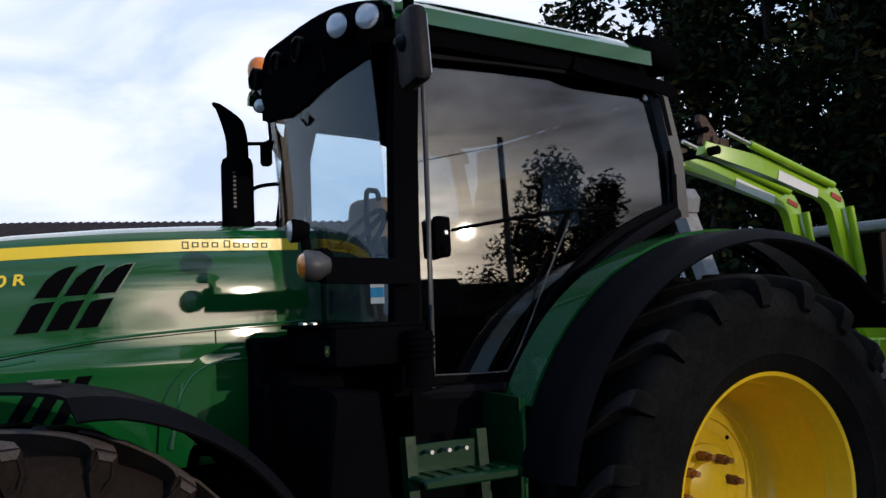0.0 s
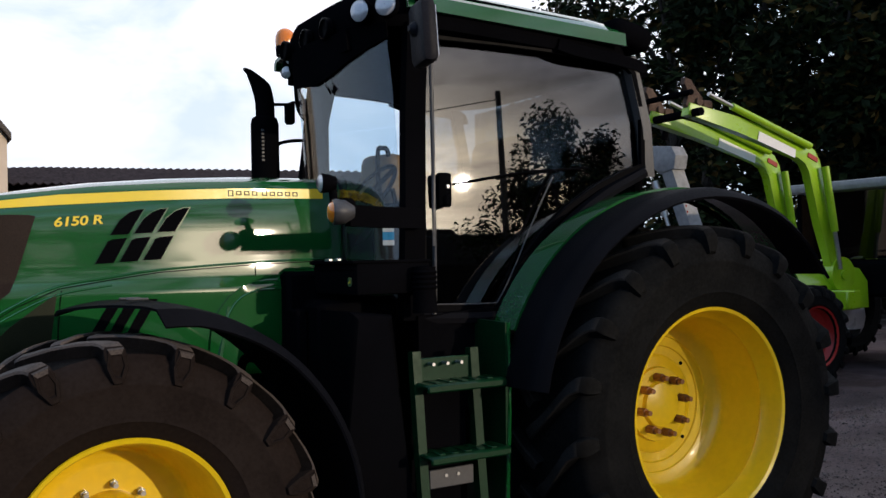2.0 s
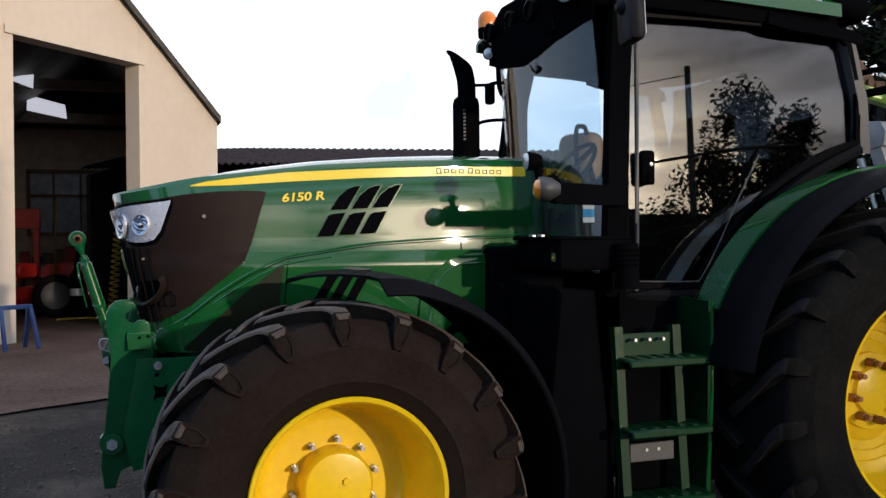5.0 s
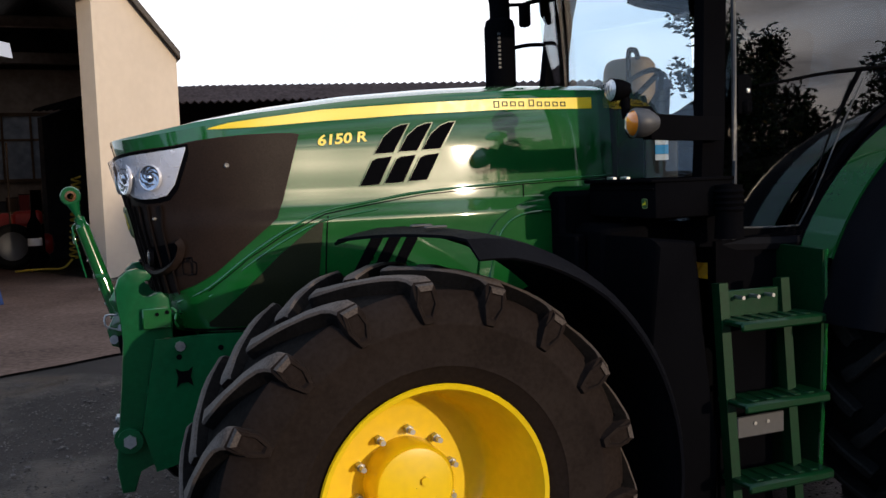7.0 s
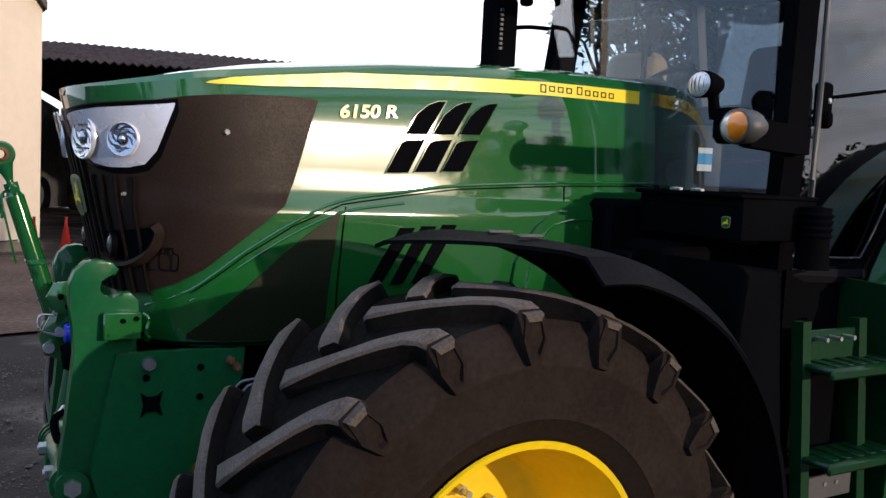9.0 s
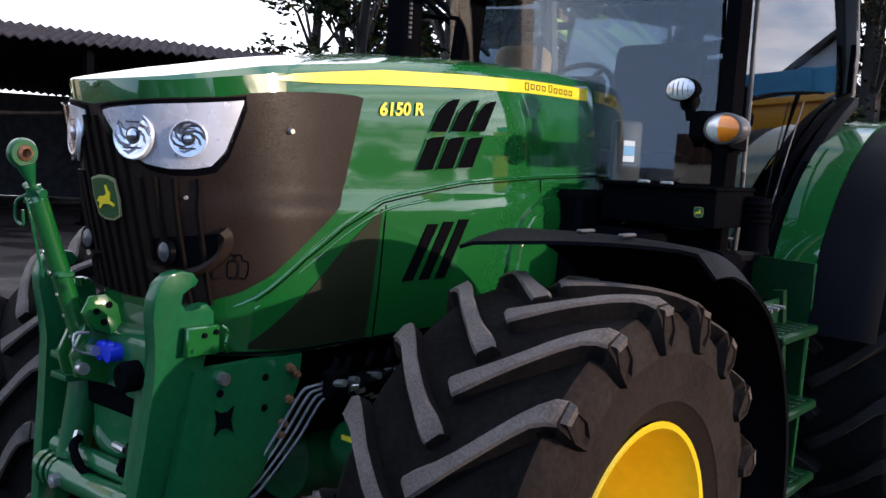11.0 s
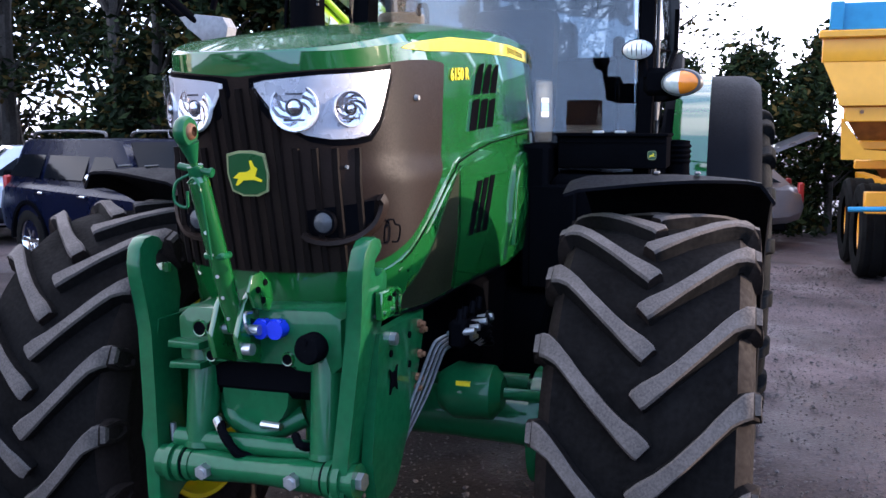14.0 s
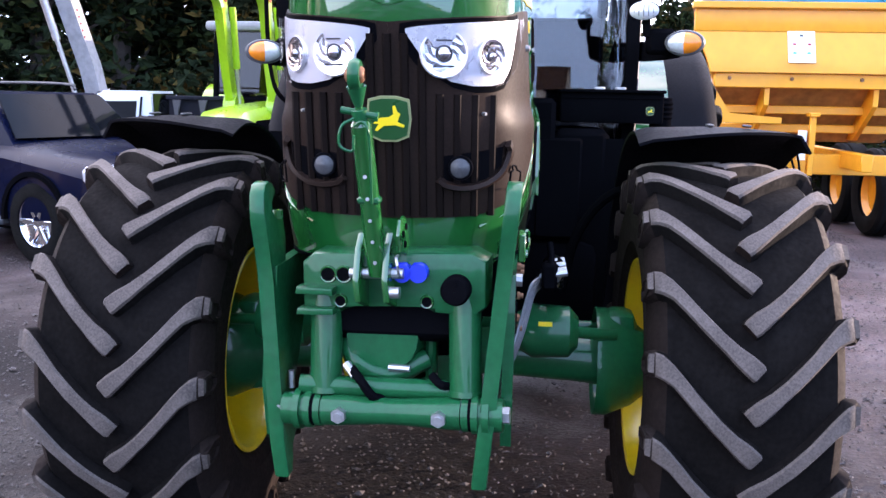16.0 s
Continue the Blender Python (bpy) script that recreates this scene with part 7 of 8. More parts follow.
slabs.matrix_basis = Matrix.Translation((-3.0, 9.6, 0.06)) @ pose(0, 0, 0, 8, 0, 40)
add("board", WOOD, slabs, lambda bm: box(bm, (0, 0, 0), (1.1, 0.4, 0.10), 0.02))

# ---- open-fronted shed beside the garage ----
S0, SD = Vector((1.2, 18.3, 0)), Vector((0.812, -0.583, 0))
SB = Vector((0.583, 0.812, 0))
SH, SL = 3.27, 11.2
bm = bmesh.new()
def eaves(k):
    return lerp(3.56, SH, max(0.0, min(1.0, k)))


n = 150
top_a, top_b = [], []
for k in range(n + 1):
    z = 0.03 * (1 if k % 2 else -1)
    top_a.append(bm.verts.new(S0 + SD * (-3 + (SL + 3.3) * k / n) - SB * 0.35 + Vector((0, 0, eaves((-3 + (SL + 3.3) * k / n) / SL) + z))))
    top_b.append(bm.verts.new(S0 + SD * (-3 + (SL + 3.3) * k / n) + SB * 2.6 + Vector((0, 0, eaves((-3 + (SL + 3.3) * k / n) / SL) + lerp(0.70, 0.45, k / n) + z))))
for k in range(n):
    bm.faces.new((top_a[k], top_a[k + 1], top_b[k + 1], top_b[k]))
back = [bm.verts.new(v.co + SB * 6 - Vector((0, 0, 1.2))) for v in top_b]
for k in range(n):
    bm.faces.new((top_b[k], top_b[k + 1], back[k + 1], back[k]))
solid(bm, 0.02)
tagged(part("roof_shed", bm, RUST_SHEET, None, "", False), "grey corrugated sheet roof of an open shed", "roof", kind="structure")
bm = bmesh.new()
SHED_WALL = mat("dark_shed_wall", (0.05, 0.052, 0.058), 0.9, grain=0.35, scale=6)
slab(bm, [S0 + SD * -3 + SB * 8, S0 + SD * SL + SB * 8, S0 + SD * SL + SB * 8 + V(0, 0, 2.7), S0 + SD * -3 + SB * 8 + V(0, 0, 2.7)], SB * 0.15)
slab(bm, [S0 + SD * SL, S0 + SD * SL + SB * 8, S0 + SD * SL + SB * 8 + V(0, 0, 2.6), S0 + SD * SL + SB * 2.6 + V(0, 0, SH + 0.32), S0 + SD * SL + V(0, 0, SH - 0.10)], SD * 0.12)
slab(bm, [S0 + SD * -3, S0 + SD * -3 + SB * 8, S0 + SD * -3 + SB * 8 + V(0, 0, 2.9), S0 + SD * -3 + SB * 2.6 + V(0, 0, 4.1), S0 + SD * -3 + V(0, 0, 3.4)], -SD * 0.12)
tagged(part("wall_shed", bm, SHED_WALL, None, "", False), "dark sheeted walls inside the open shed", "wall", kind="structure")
for k in range(4):
    p = S0 + SD * (k * 3.7)
    post_t = thing("shed_post", "dark steel post carrying the shed roof", "post", "posts of the shed")
    add("column", BLACK, post_t, lambda bm: box(bm, p + V(0, 0, eaves(k * 3.7 / SL) / 2 - 0.04), (0.16, 0.16, eaves(k * 3.7 / SL) - 0.08), 0.01))
    add("base_plate", BLACK, post_t, lambda bm: box(bm, p + V(0, 0, 0.02), (0.3, 0.3, 0.04), 0.005))


def rack_machine(at, turn, label):
    """A folded green field machine: beams, tines and rollers."""
    t = thing("cultivator", label, "farm machine")
    t.matrix_basis = Matrix.Translation(at) @ pose(0, 0, 0, 0, 0, turn)
    for z in (0.5, 0.95, 1.4):
        add("beam", GREEN_CAST, t, lambda bm: box(bm, (0, 0, z), (2.4, 0.12, 0.12), 0.01))
    for x in (-1.1, -0.4, 0.4, 1.1):
        add("upright", GREEN_CAST, t, lambda bm: box(bm, (x, 0.1, 0.9), (0.10, 0.10, 1.7), 0.01))
    for k in range(9):
        add("tine", BLACK, t, lambda bm: tube(bm, [V(-1.1 + k * 0.28, -0.1, 0.5), V(-1.1 + k * 0.28, -0.35, 0.35), V(-1.1 + k * 0.28, -0.28, 0.05)], 0.02, 6))
    add("roller", BLACK, t, lambda bm: rod(bm, (-1.2, 0.5, 0.22), (1.2, 0.5, 0.22), 0.22, n=16))
    return t


rack_machine(S0 + SD * 8.6 + SB * 3.2, -35, "dark green folded cultivator parked inside the shed")


def shed_tractor(at, turn):
    """A dark green tractor with a loader frame, front towards its own -x."""
    t = thing("shed_tractor", "dark green tractor with a loader frame stored in the open shed", "tractor")
    t.matrix_basis = Matrix.Translation(at) @ pose(0, 0, 0, 0, 0, turn)
    add("bonnet", GREEN_DARK, t, lambda bm: sweep(bm, [V(-1.5, 0, 1.05), V(-1.35, 0, 1.12), V(0.3, 0, 1.22)], [(-0.36, -0.32), (0.36, -0.32), (0.38, 0.05), (0.26, 0.24), (-0.26, 0.24), (-0.38, 0.05)]), "dark green bonnet")
    add("grille", BLACK, t, lambda bm: box(bm, (-1.53, 0, 0.98), (0.05, 0.56, 0.40), 0.02))
    for sd in SIDES:
        add("headlamp", LENS_WHITE, t, lambda bm: box(bm, (-1.53, sd * 0.20, 1.24), (0.07, 0.24, 0.09), 0.02), "small headlamp")
        for x, r, wd in ((1.25, 0.82, 0.46), (-1.05, 0.60, 0.36)):
            c = V(x, sd * 0.82, r)
            ty = add("wheel", CLEAN_RUBBER, t, lambda bm: lathe(bm, [(-wd / 2, r * 0.6), (-wd * 0.52, r * 0.85), (-wd * 0.40, r), (wd * 0.40, r), (wd * 0.52, r * 0.85), (wd / 2, r * 0.6)], c, "y", 32), "black tractor tyre")
            add("rim", YELLOW, ty, lambda bm: lathe(bm, [(sd * wd * 0.48, r * 0.62), (sd * wd * 0.40, r * 0.56), (sd * wd * 0.16, r * 0.5), (sd * wd * 0.12, r * 0.2), (sd * wd * 0.2, 0.001)], c, "y", 28), "yellow wheel rim")
        add("mudguard", GREEN_DARK, t, lambda bm: lathe(bm, [(-0.22, 0.86), (0.22, 0.86), (0.22, 0.90), (-0.22, 0.90)], (1.25, sd * 0.80, 0.82), "y", 20, (20, 170)))
        arm = add("loader_post", GREEN_DARK, t, lambda bm: (box(bm, (-0.1, sd * 0.52, 1.35), (0.22, 0.12, 1.3), 0.02), prism(bm, [(-0.1, 1.92), (0.1, 1.98), (-1.2, 1.60), (-1.9, 0.95), (-2.0, 1.05), (-1.3, 1.72)], 0.10, "xz", sd * 0.60 - 0.05)), "dark green loader post and arm")
        add("arm_ram", BLACK, arm, lambda bm: rod(bm, (-0.1, sd * 0.66, 1.2), (-1.0, sd * 0.66, 1.5), 0.045))
        add("notice_plate", STICKER_WHITE, t, lambda bm: box(bm, (0.25, sd * 0.62, 1.95), (0.02, 0.24, 0.42), 0.01), "white plate", False)
    add("cross_frame", GREEN_DARK, t, lambda bm: (box(bm, (-1.75, 0, 1.30), (0.10, 1.30, 0.12), 0.02), box(bm, (-1.2, 0, 1.62), (0.10, 1.20, 0.10), 0.02)))
    add("cab", BLACK, t, lambda bm: [rod(bm, (x, y, 1.2), (x + 0.05, y * 0.95, 2.45), 0.05, n=6) for x in (0.4, 1.7) for y in (-0.7, 0.7)] + [box(bm, (1.05, 0, 1.25), (1.4, 1.4, 0.4), 0.05)])
    add("cab_roof", GREEN_DARK, t, lambda bm: box(bm, (1.05, 0, 2.48), (1.6, 1.55, 0.14), 0.04, None, 2))
    return t


shed_tractor(V(10.5, 16.0, 0), 62)
tyre_pile = thing("stored_tyre", "black lugged tyre standing in the shed", "tyre")
tb = build_tyre(0.6, 0.35, False, 0.33)
tb.transform(Matrix.Translation(V(3.55, 24.2, 0.6)) @ pose(0, 0, 0, 0, 0, 70))
part("carcass", tb, [CLEAN_RUBBER, CLEAN_WORN, CLEAN_RUBBER], tyre_pile)

# ---- parked vehicles ----
DARK_BLUE_GREY = mat("dark_blue_grey_tone", (0.012, 0.013, 0.020), 0.6, grain=0.3, scale=40, spec=0.1)


def car(name, label, at, turn, paint, L=4.4, W=1.8, H=1.65, hood_z=0.98, cab=(0.30, 0.36, 0.90, 0.97), bed=False, wheel_r=0.36, rim=None, open_gate=False, cat="car"):
    """A parked car, front towards its own -x: body, glasshouse, windows, wheels, lamps, mirrors, bumpers.
    cab: where bonnet ends, roof begins, roof ends and tail begins, as shares of the length."""
    t = thing(name, label, cat, "cars in the yard")
    t.matrix_basis = Matrix.Translation(at) @ pose(0, 0, 0, 0, 0, turn)
    h, w = L / 2, W / 2
    X = lambda u: -h + u * L
    belt = hood_z + 0.06
    sec = [(0.0, 0.45, 0.62, 0.80), (0.015, 0.40, 0.80, 0.90), (0.06, 0.34, hood_z - 0.12, 0.97), (0.16, 0.30, hood_z - 0.04, 1.0), (cab[0], 0.28, belt - 0.02, 1.0), (0.5, 0.28, belt, 1.0), (0.80, 0.30, belt + 0.02, 1.0), (0.95, 0.36, belt + (0.0 if not bed else -0.02), 0.97), (0.99, 0.42, belt - 0.08, 0.93), (1.0, 0.50, belt - 0.25, 0.90)]
    bm = bmesh.new()
    rows = []
    for u, zb, zt_, s in sec:
        ww = w * s
        rows.append([V(X(u), y * ww, z) for y, z in ((-0.82, zb), (-0.97, zb + 0.10), (-1.0, lerp(zb, zt_, 0.55)), (-0.97, lerp(zb, zt_, 0.86)), (-0.86, zt_ - 0.01), (-0.5, zt_ + 0.025), (0.0, zt_ + 0.035), (0.5, zt_ + 0.025), (0.86, zt_ - 0.01), (0.97, lerp(zb, zt_, 0.86)), (1.0, lerp(zb, zt_, 0.55)), (0.97, zb + 0.10), (0.82, zb))])
    R = grid_patch(bm, rows)
    bm.faces.new(R[0])
    bm.faces.new(R[-1][::-1])
    body = part("body", bm, paint, t)
    # glasshouse
    bm = bmesh.new()
    pw, tw = w * 0.90, w * 0.74
    base = [(X(cab[0]), pw * 0.92), (X(cab[0] + 0.06), pw), (X(cab[3] - 0.05), pw), (X(cab[3]), pw * 0.9)]
    top = [(X(cab[1] + 0.02), tw * 0.95), (X(cab[1] + 0.07), tw), (X(cab[2] - 0.05), tw), (X(cab[2]), tw * 0.92)]
    lo = [bm.verts.new((x, y, belt - 0.05)) for x, y in base] + [bm.verts.new((x, -y, belt - 0.05)) for x, y in base[::-1]]
    hi = [bm.verts.new((x, y, H - (0.05 if i in (0, 3) else 0.015))) for i, (x, y) in enumerate(top)] + [bm.verts.new((x, -y, H - (0.05 if i in (0, 3) else 0.015))) for i, (x, y) in list(enumerate(top))[::-1]]
    for k in range(8):
        bm.faces.new((lo[k], lo[(k + 1) % 8], hi[(k + 1) % 8], hi[k]))
    bm.faces.new(hi)
    bmesh.ops.bevel(bm, geom=[e for e in bm.edges if all(v in hi for v in e.verts)], offset=0.04, segments=2, affect="EDGES")
    part("roof", bm, paint, t)
    # windows stand a little proud of the glasshouse
    def pane(name, quad, push):
        bm = bmesh.new()
        c = sum((Vector(q) for q in quad), Vector()) / 4
        slab(bm, [c + (Vector(q) - c) * 1.0 + Vector(push) for q in quad], -Vector(push) * 0.8)
        part(name, bm, CAR_GLASS_SOLID, t, "dark window glass", False)
    zb, ztp = belt + 0.02, H - 0.11
    def side_pt(u, k, sd):
        x = X(u)
        y = lerp(pw, tw, k)
        return (x, sd * y, lerp(zb, ztp, k))
    doors = [(cab[0] + 0.055, cab[1] + 0.06, 0.505, 0.505), (0.53, 0.53, min(0.735, cab[3] - 0.06), min(0.735, cab[2] - 0.04))]
    if cab[3] - 0.735 > 0.22:
        doors.append((0.76, 0.76, cab[3] - 0.05, cab[2] - 0.05))
    for sd in SIDES:
        for a0, a1, b0, b1 in doors:
            pane("window", [side_pt(a0, 0.03, sd), side_pt(b0, 0.03, sd), side_pt(b1, 0.95, sd), side_pt(a1, 0.95, sd)], (0, sd * 0.012, 0.004))
    fx0, fx1 = X(cab[0]), X(cab[1] + 0.02)
    pane("windscreen", [(lerp(fx0, fx1, 0.10), -pw * 0.86, lerp(belt, H, 0.06)), (lerp(fx0, fx1, 0.10), pw * 0.86, lerp(belt, H, 0.06)), (lerp(fx0, fx1, 0.90), tw * 0.86, lerp(belt, H, 0.86)), (lerp(fx0, fx1, 0.90), -tw * 0.86, lerp(belt, H, 0.86))], (-0.012, 0, 0.012))
    bx0, bx1 = X(cab[3]), X(cab[2])
    if not open_gate:
        pane("rear_window", [(lerp(bx0, bx1, 0.12), -pw * 0.8, lerp(belt, H, 0.10)), (lerp(bx0, bx1, 0.12), pw * 0.8, lerp(belt, H, 0.10)), (lerp(bx0, bx1, 0.88), tw * 0.8, lerp(belt, H, 0.84)), (lerp(bx0, bx1, 0.88), -tw * 0.8, lerp(belt, H, 0.84))], (0.012, 0, 0.008))
    else:
        bm = bmesh.new()
        slab(bm, [V(bx1, -tw, H - 0.04), V(bx1, tw, H - 0.04), V(bx1 + 0.70, tw * 1.05, H + 0.26), V(bx1 + 0.70, -tw * 1.05, H + 0.26)], V(0, 0, 0.06))
        part("tailgate", bm, paint, t, "raised tailgate", False)
    # wheels
    for sd in SIDES:
        for u in (0.19, 0.79):
            c = V(X(u), sd * (w - 0.10), wheel_r)
            tyre = add("wheel", CLEAN_RUBBER, t, lambda bm: lathe(bm, [(-0.10, wheel_r * 0.62), (-0.11, wheel_r * 0.86), (-0.08, wheel_r), (0.08, wheel_r), (0.11, wheel_r * 0.86), (0.10, wheel_r * 0.62)], c, "y", 28), "black road tyre")
            def rimf(bm):
                lathe(bm, [(sd * 0.075, wheel_r * 0.62), (sd * 0.09, wheel_r * 0.60), (sd * 0.05, wheel_r * 0.54), (sd * 0.04, wheel_r * 0.2), (sd * 0.07, wheel_r * 0.14), (sd * 0.07, 0.001)], c, "y", 28)
                for q in range(6):
                    a = q * math.pi / 3
                    box(bm, c + V(math.cos(a) * wheel_r * 0.36, sd * 0.07, math.sin(a) * wheel_r * 0.36), (wheel_r * 0.46, 0.02, 0.05), 0.006, Matrix.Rotation(-a, 4, "Y"))
            add("rim", rim or STEEL, tyre, rimf, "metal wheel rim")
            add("arch", BLACK, t, lambda bm: lathe(bm, [(sd * 0.02, wheel_r * 1.22), (sd * 0.115, wheel_r * 1.22), (sd * 0.115, wheel_r * 1.10), (sd * 0.02, wheel_r * 1.08)], c, "y", 20, (0, 180)), "black wheel arch")
        add("headlamp", LENS_WHITE, t, lambda bm: box(bm, (X(0.035), sd * w * 0.76, hood_z - 0.17), (0.26, 0.36, 0.16), 0.04, pose(0, 0, 0, 0, 0, sd * 20)), "clear headlamp")
        add("tail_lamp", RED, t, lambda bm: box(bm, (X(0.99), sd * w * 0.80, belt - 0.12), (0.08, 0.14, 0.30), 0.02), "red tail lamp")
        add("mirror", CHROME if name == "suv" else BLACK, t, lambda bm: box(bm, (X(cab[0] + 0.10), sd * (w + 0.10), belt + 0.06), (0.12, 0.20, 0.14), 0.03))
        add("sill", GREY_PANEL if name == "suv" else BLACK, t, lambda bm: box(bm, (X(0.49), sd * (w - 0.03), 0.36), (L * 0.40, 0.10, 0.08), 0.02))
        for u in (0.50, 0.72):
            add("door_handle", CHROME, t, lambda bm: box(bm, (X(u), sd * (w + 0.005), belt - 0.13), (0.16, 0.03, 0.03), 0.008))
        if name == "suv":
            add("roof_rail", GREY_PANEL, t, lambda bm: tube(bm, [V(X(cab[1] + 0.1), sd * tw * 0.92, H - 0.01), V(X(cab[1] + 0.14), sd * tw * 0.92, H + 0.05), V(X(cab[2] - 0.1), sd * tw * 0.92, H + 0.05), V(X(cab[2] - 0.05), sd * tw * 0.92, H - 0.01)], 0.018, 6))
    add("bumper", BLACK, t, lambda bm: (box(bm, (X(0.01), 0, 0.48), (0.16, W * 0.88, 0.24), 0.05, None, 2)), "dark front bumper")
    add("radiator_grille", BLACK, t, lambda bm: box(bm, (X(0.012), 0, hood_z - 0.24), (0.06, W * 0.46, 0.16), 0.02))
    if paint is WHITE_PAINT:
        # dark lower body: deep bumper wrapped round the nose and side strips, shadow in their colour
        add("lower_bumper", DARK_BLUE_GREY, t, lambda bm: (sweep(bm, smooth_line([V(X(0.155), -w - 0.006, 0.46), V(X(0.06), -w * 0.985, 0.46), V(X(0.012), -w * 0.82, 0.46), V(X(-0.004), 0, 0.46), V(X(0.012), w * 0.82, 0.46), V(X(0.06), w * 0.985, 0.46), V(X(0.155), w + 0.006, 0.46)], 4), [(-0.03, -0.20), (0.03, -0.18), (0.03, 0.14), (-0.03, 0.17)])), "dark lower bumper, shadow in its colour")
        for sd in SIDES:
            add("side_cladding", DARK_BLUE_GREY, t, lambda bm: box(bm, (X(0.49), sd * w, 0.45), (L * 0.46, 0.035, 0.20), 0.012), "dark lower side, shadow in its colour")
    add("underbody", BLACK, t, lambda bm: box(bm, (0, 0, 0.34), (L * 0.9, W * 0.8, 0.2), 0.03))
    return t


CAR_GLASS_SOLID = mat("dark_window", (0.005, 0.006, 0.008), 0.05, grain=0.2, scale=3, spec=0.06)
NAVY = mat("navy_car_paint", (0.0022, 0.0042, 0.017), 0.28, grain=0.15, scale=8, coat=0.08, spec=0.05)
WHITE_PAINT = mat("white_car_paint", (0.62, 0.64, 0.68), 0.3, grain=0.08, scale=8, coat=0.8)
SILVER_PAINT = mat("silver_car_paint", (0.20, 0.20, 0.22), 0.3, metal=0.5, grain=0.1, scale=8, coat=0.8)
car("suv", "dark blue off-road car with roof rails, parked on the yard", (6.12, 4.93, 0), 65, NAVY, 4.5, 1.86, 1.58, 1.01, (0.29, 0.39, 0.93, 0.985), wheel_r=0.38, rim=CHROME)
pickup = car("pickup", "white pickup truck with a grey door mark beside the shed", (8.87, 8.87, 0), -40, WHITE_PAINT, 4.7, 1.7, 1.46, 0.90, (0.27, 0.37, 0.66, 0.72), bed=True, wheel_r=0.34)
for u, r in ((-0.35, 0.13), (-0.16, 0.15), (0.04, 0.13)):
    add("door_mark", GREY_PANEL, pickup, lambda bm: rod(bm, (u - 0.1, -0.852, 0.66), (u - 0.1, -0.862, 0.66), r * 0.75, n=16), "plain grey door emblem")
car("hatchback", "white hatchback parked at the shed mouth", (9.36, 10.99, 0), -40, WHITE_PAINT, 4.0, 1.65, 1.40, 0.80, (0.26, 0.38, 0.80, 0.93), wheel_r=0.30)
car("estate_car", "grey estate car with its tailgate raised by the hedge", (11.15, -0.25, 0), -86, SILVER_PAINT, 3.9, 1.55, 1.30, 0.84, (0.26, 0.38, 0.86, 0.97), wheel_r=0.29, open_gate=True)

# ---- lime tractor with a raised loader ----
LIME = mat("lime_green_paint", (0.30, 0.52, 0.010), 0.3, grain=0.12, scale=20, coat=0.6)
RUST_DARK = mat("dark_rusty_iron", (0.10, 0.055, 0.035), 0.8, grain=0.6, scale=40, bump=0.004)
LIGHT_GREY = mat("light_grey_paint", (0.26, 0.26, 0.27), 0.5, grain=0.3, scale=12)
lime = thing("lime_tractor", "lime green tractor with a raised front loader", "tractor")
add("bonnet", LIME, lime, lambda bm: (sweep(bm, [V(9.7, 4.45, 1.02), V(9.85, 4.45, 1.10), V(10.6, 4.45, 1.16), V(11.7, 4.45, 1.20)], [(-0.40, -0.34), (0.40, -0.34), (0.40, 0.02), (0.28, 0.20), (0, 0.24), (-0.28, 0.20), (-0.40, 0.02)])), "rounded lime bonnet")
add("bonnet_grille", BLACK, lime, lambda bm: (box(bm, (9.68, 4.45, 0.98), (0.06, 0.6, 0.42), 0.03), box(bm, (10.4, 4.04, 1.08), (0.8, 0.03, 0.22), 0.03)))
for sd in SIDES:
    add("headlamp", LENS_WHITE, lime, lambda bm: box(bm, (9.68, 4.45 + sd * 0.24, 1.12), (0.08, 0.2, 0.12), 0.03))
add("cab", BLACK, lime, lambda bm: [rod(bm, (x, 4.45 + y, 1.1), (x + 0.06, 4.45 + y * 0.94, 2.5), 0.05, n=6) for x in (11.8, 13.2) for y in (-0.8, 0.8)] + [box(bm, (12.5, 4.45, 1.25), (1.5, 1.6, 0.5), 0.05)])
add("cab_roof", LIGHT_GREY, lime, lambda bm: box(bm, (12.5, 4.45, 2.56), (1.75, 1.75, 0.14), 0.05, None, 2), "pale cab roof")
for y in (-0.80, 0.80):
    g_ = add("cab_window", CAR_GLASS, lime, lambda bm: box(bm, (12.52, 4.45 + y, 2.0), (1.32, 0.012, 0.95), 0.0), "cab glass", False)
    g_.visible_shadow = False
add("cab_front_window", CAR_GLASS, lime, lambda bm: box(bm, (11.83, 4.45, 2.0), (0.012, 1.5, 0.95), 0.0), "", False)
add("seat", BLACK, lime, lambda bm: (box(bm, (12.6, 4.45, 1.75), (0.5, 0.5, 0.15), 0.04), box(bm, (12.85, 4.45, 2.05), (0.14, 0.5, 0.55), 0.05)))
add("cab_side_lamp", STICKER_WHITE, lime, lambda bm: box(bm, (11.86, 3.6, 1.8), (0.03, 0.09, 0.16), 0.01))
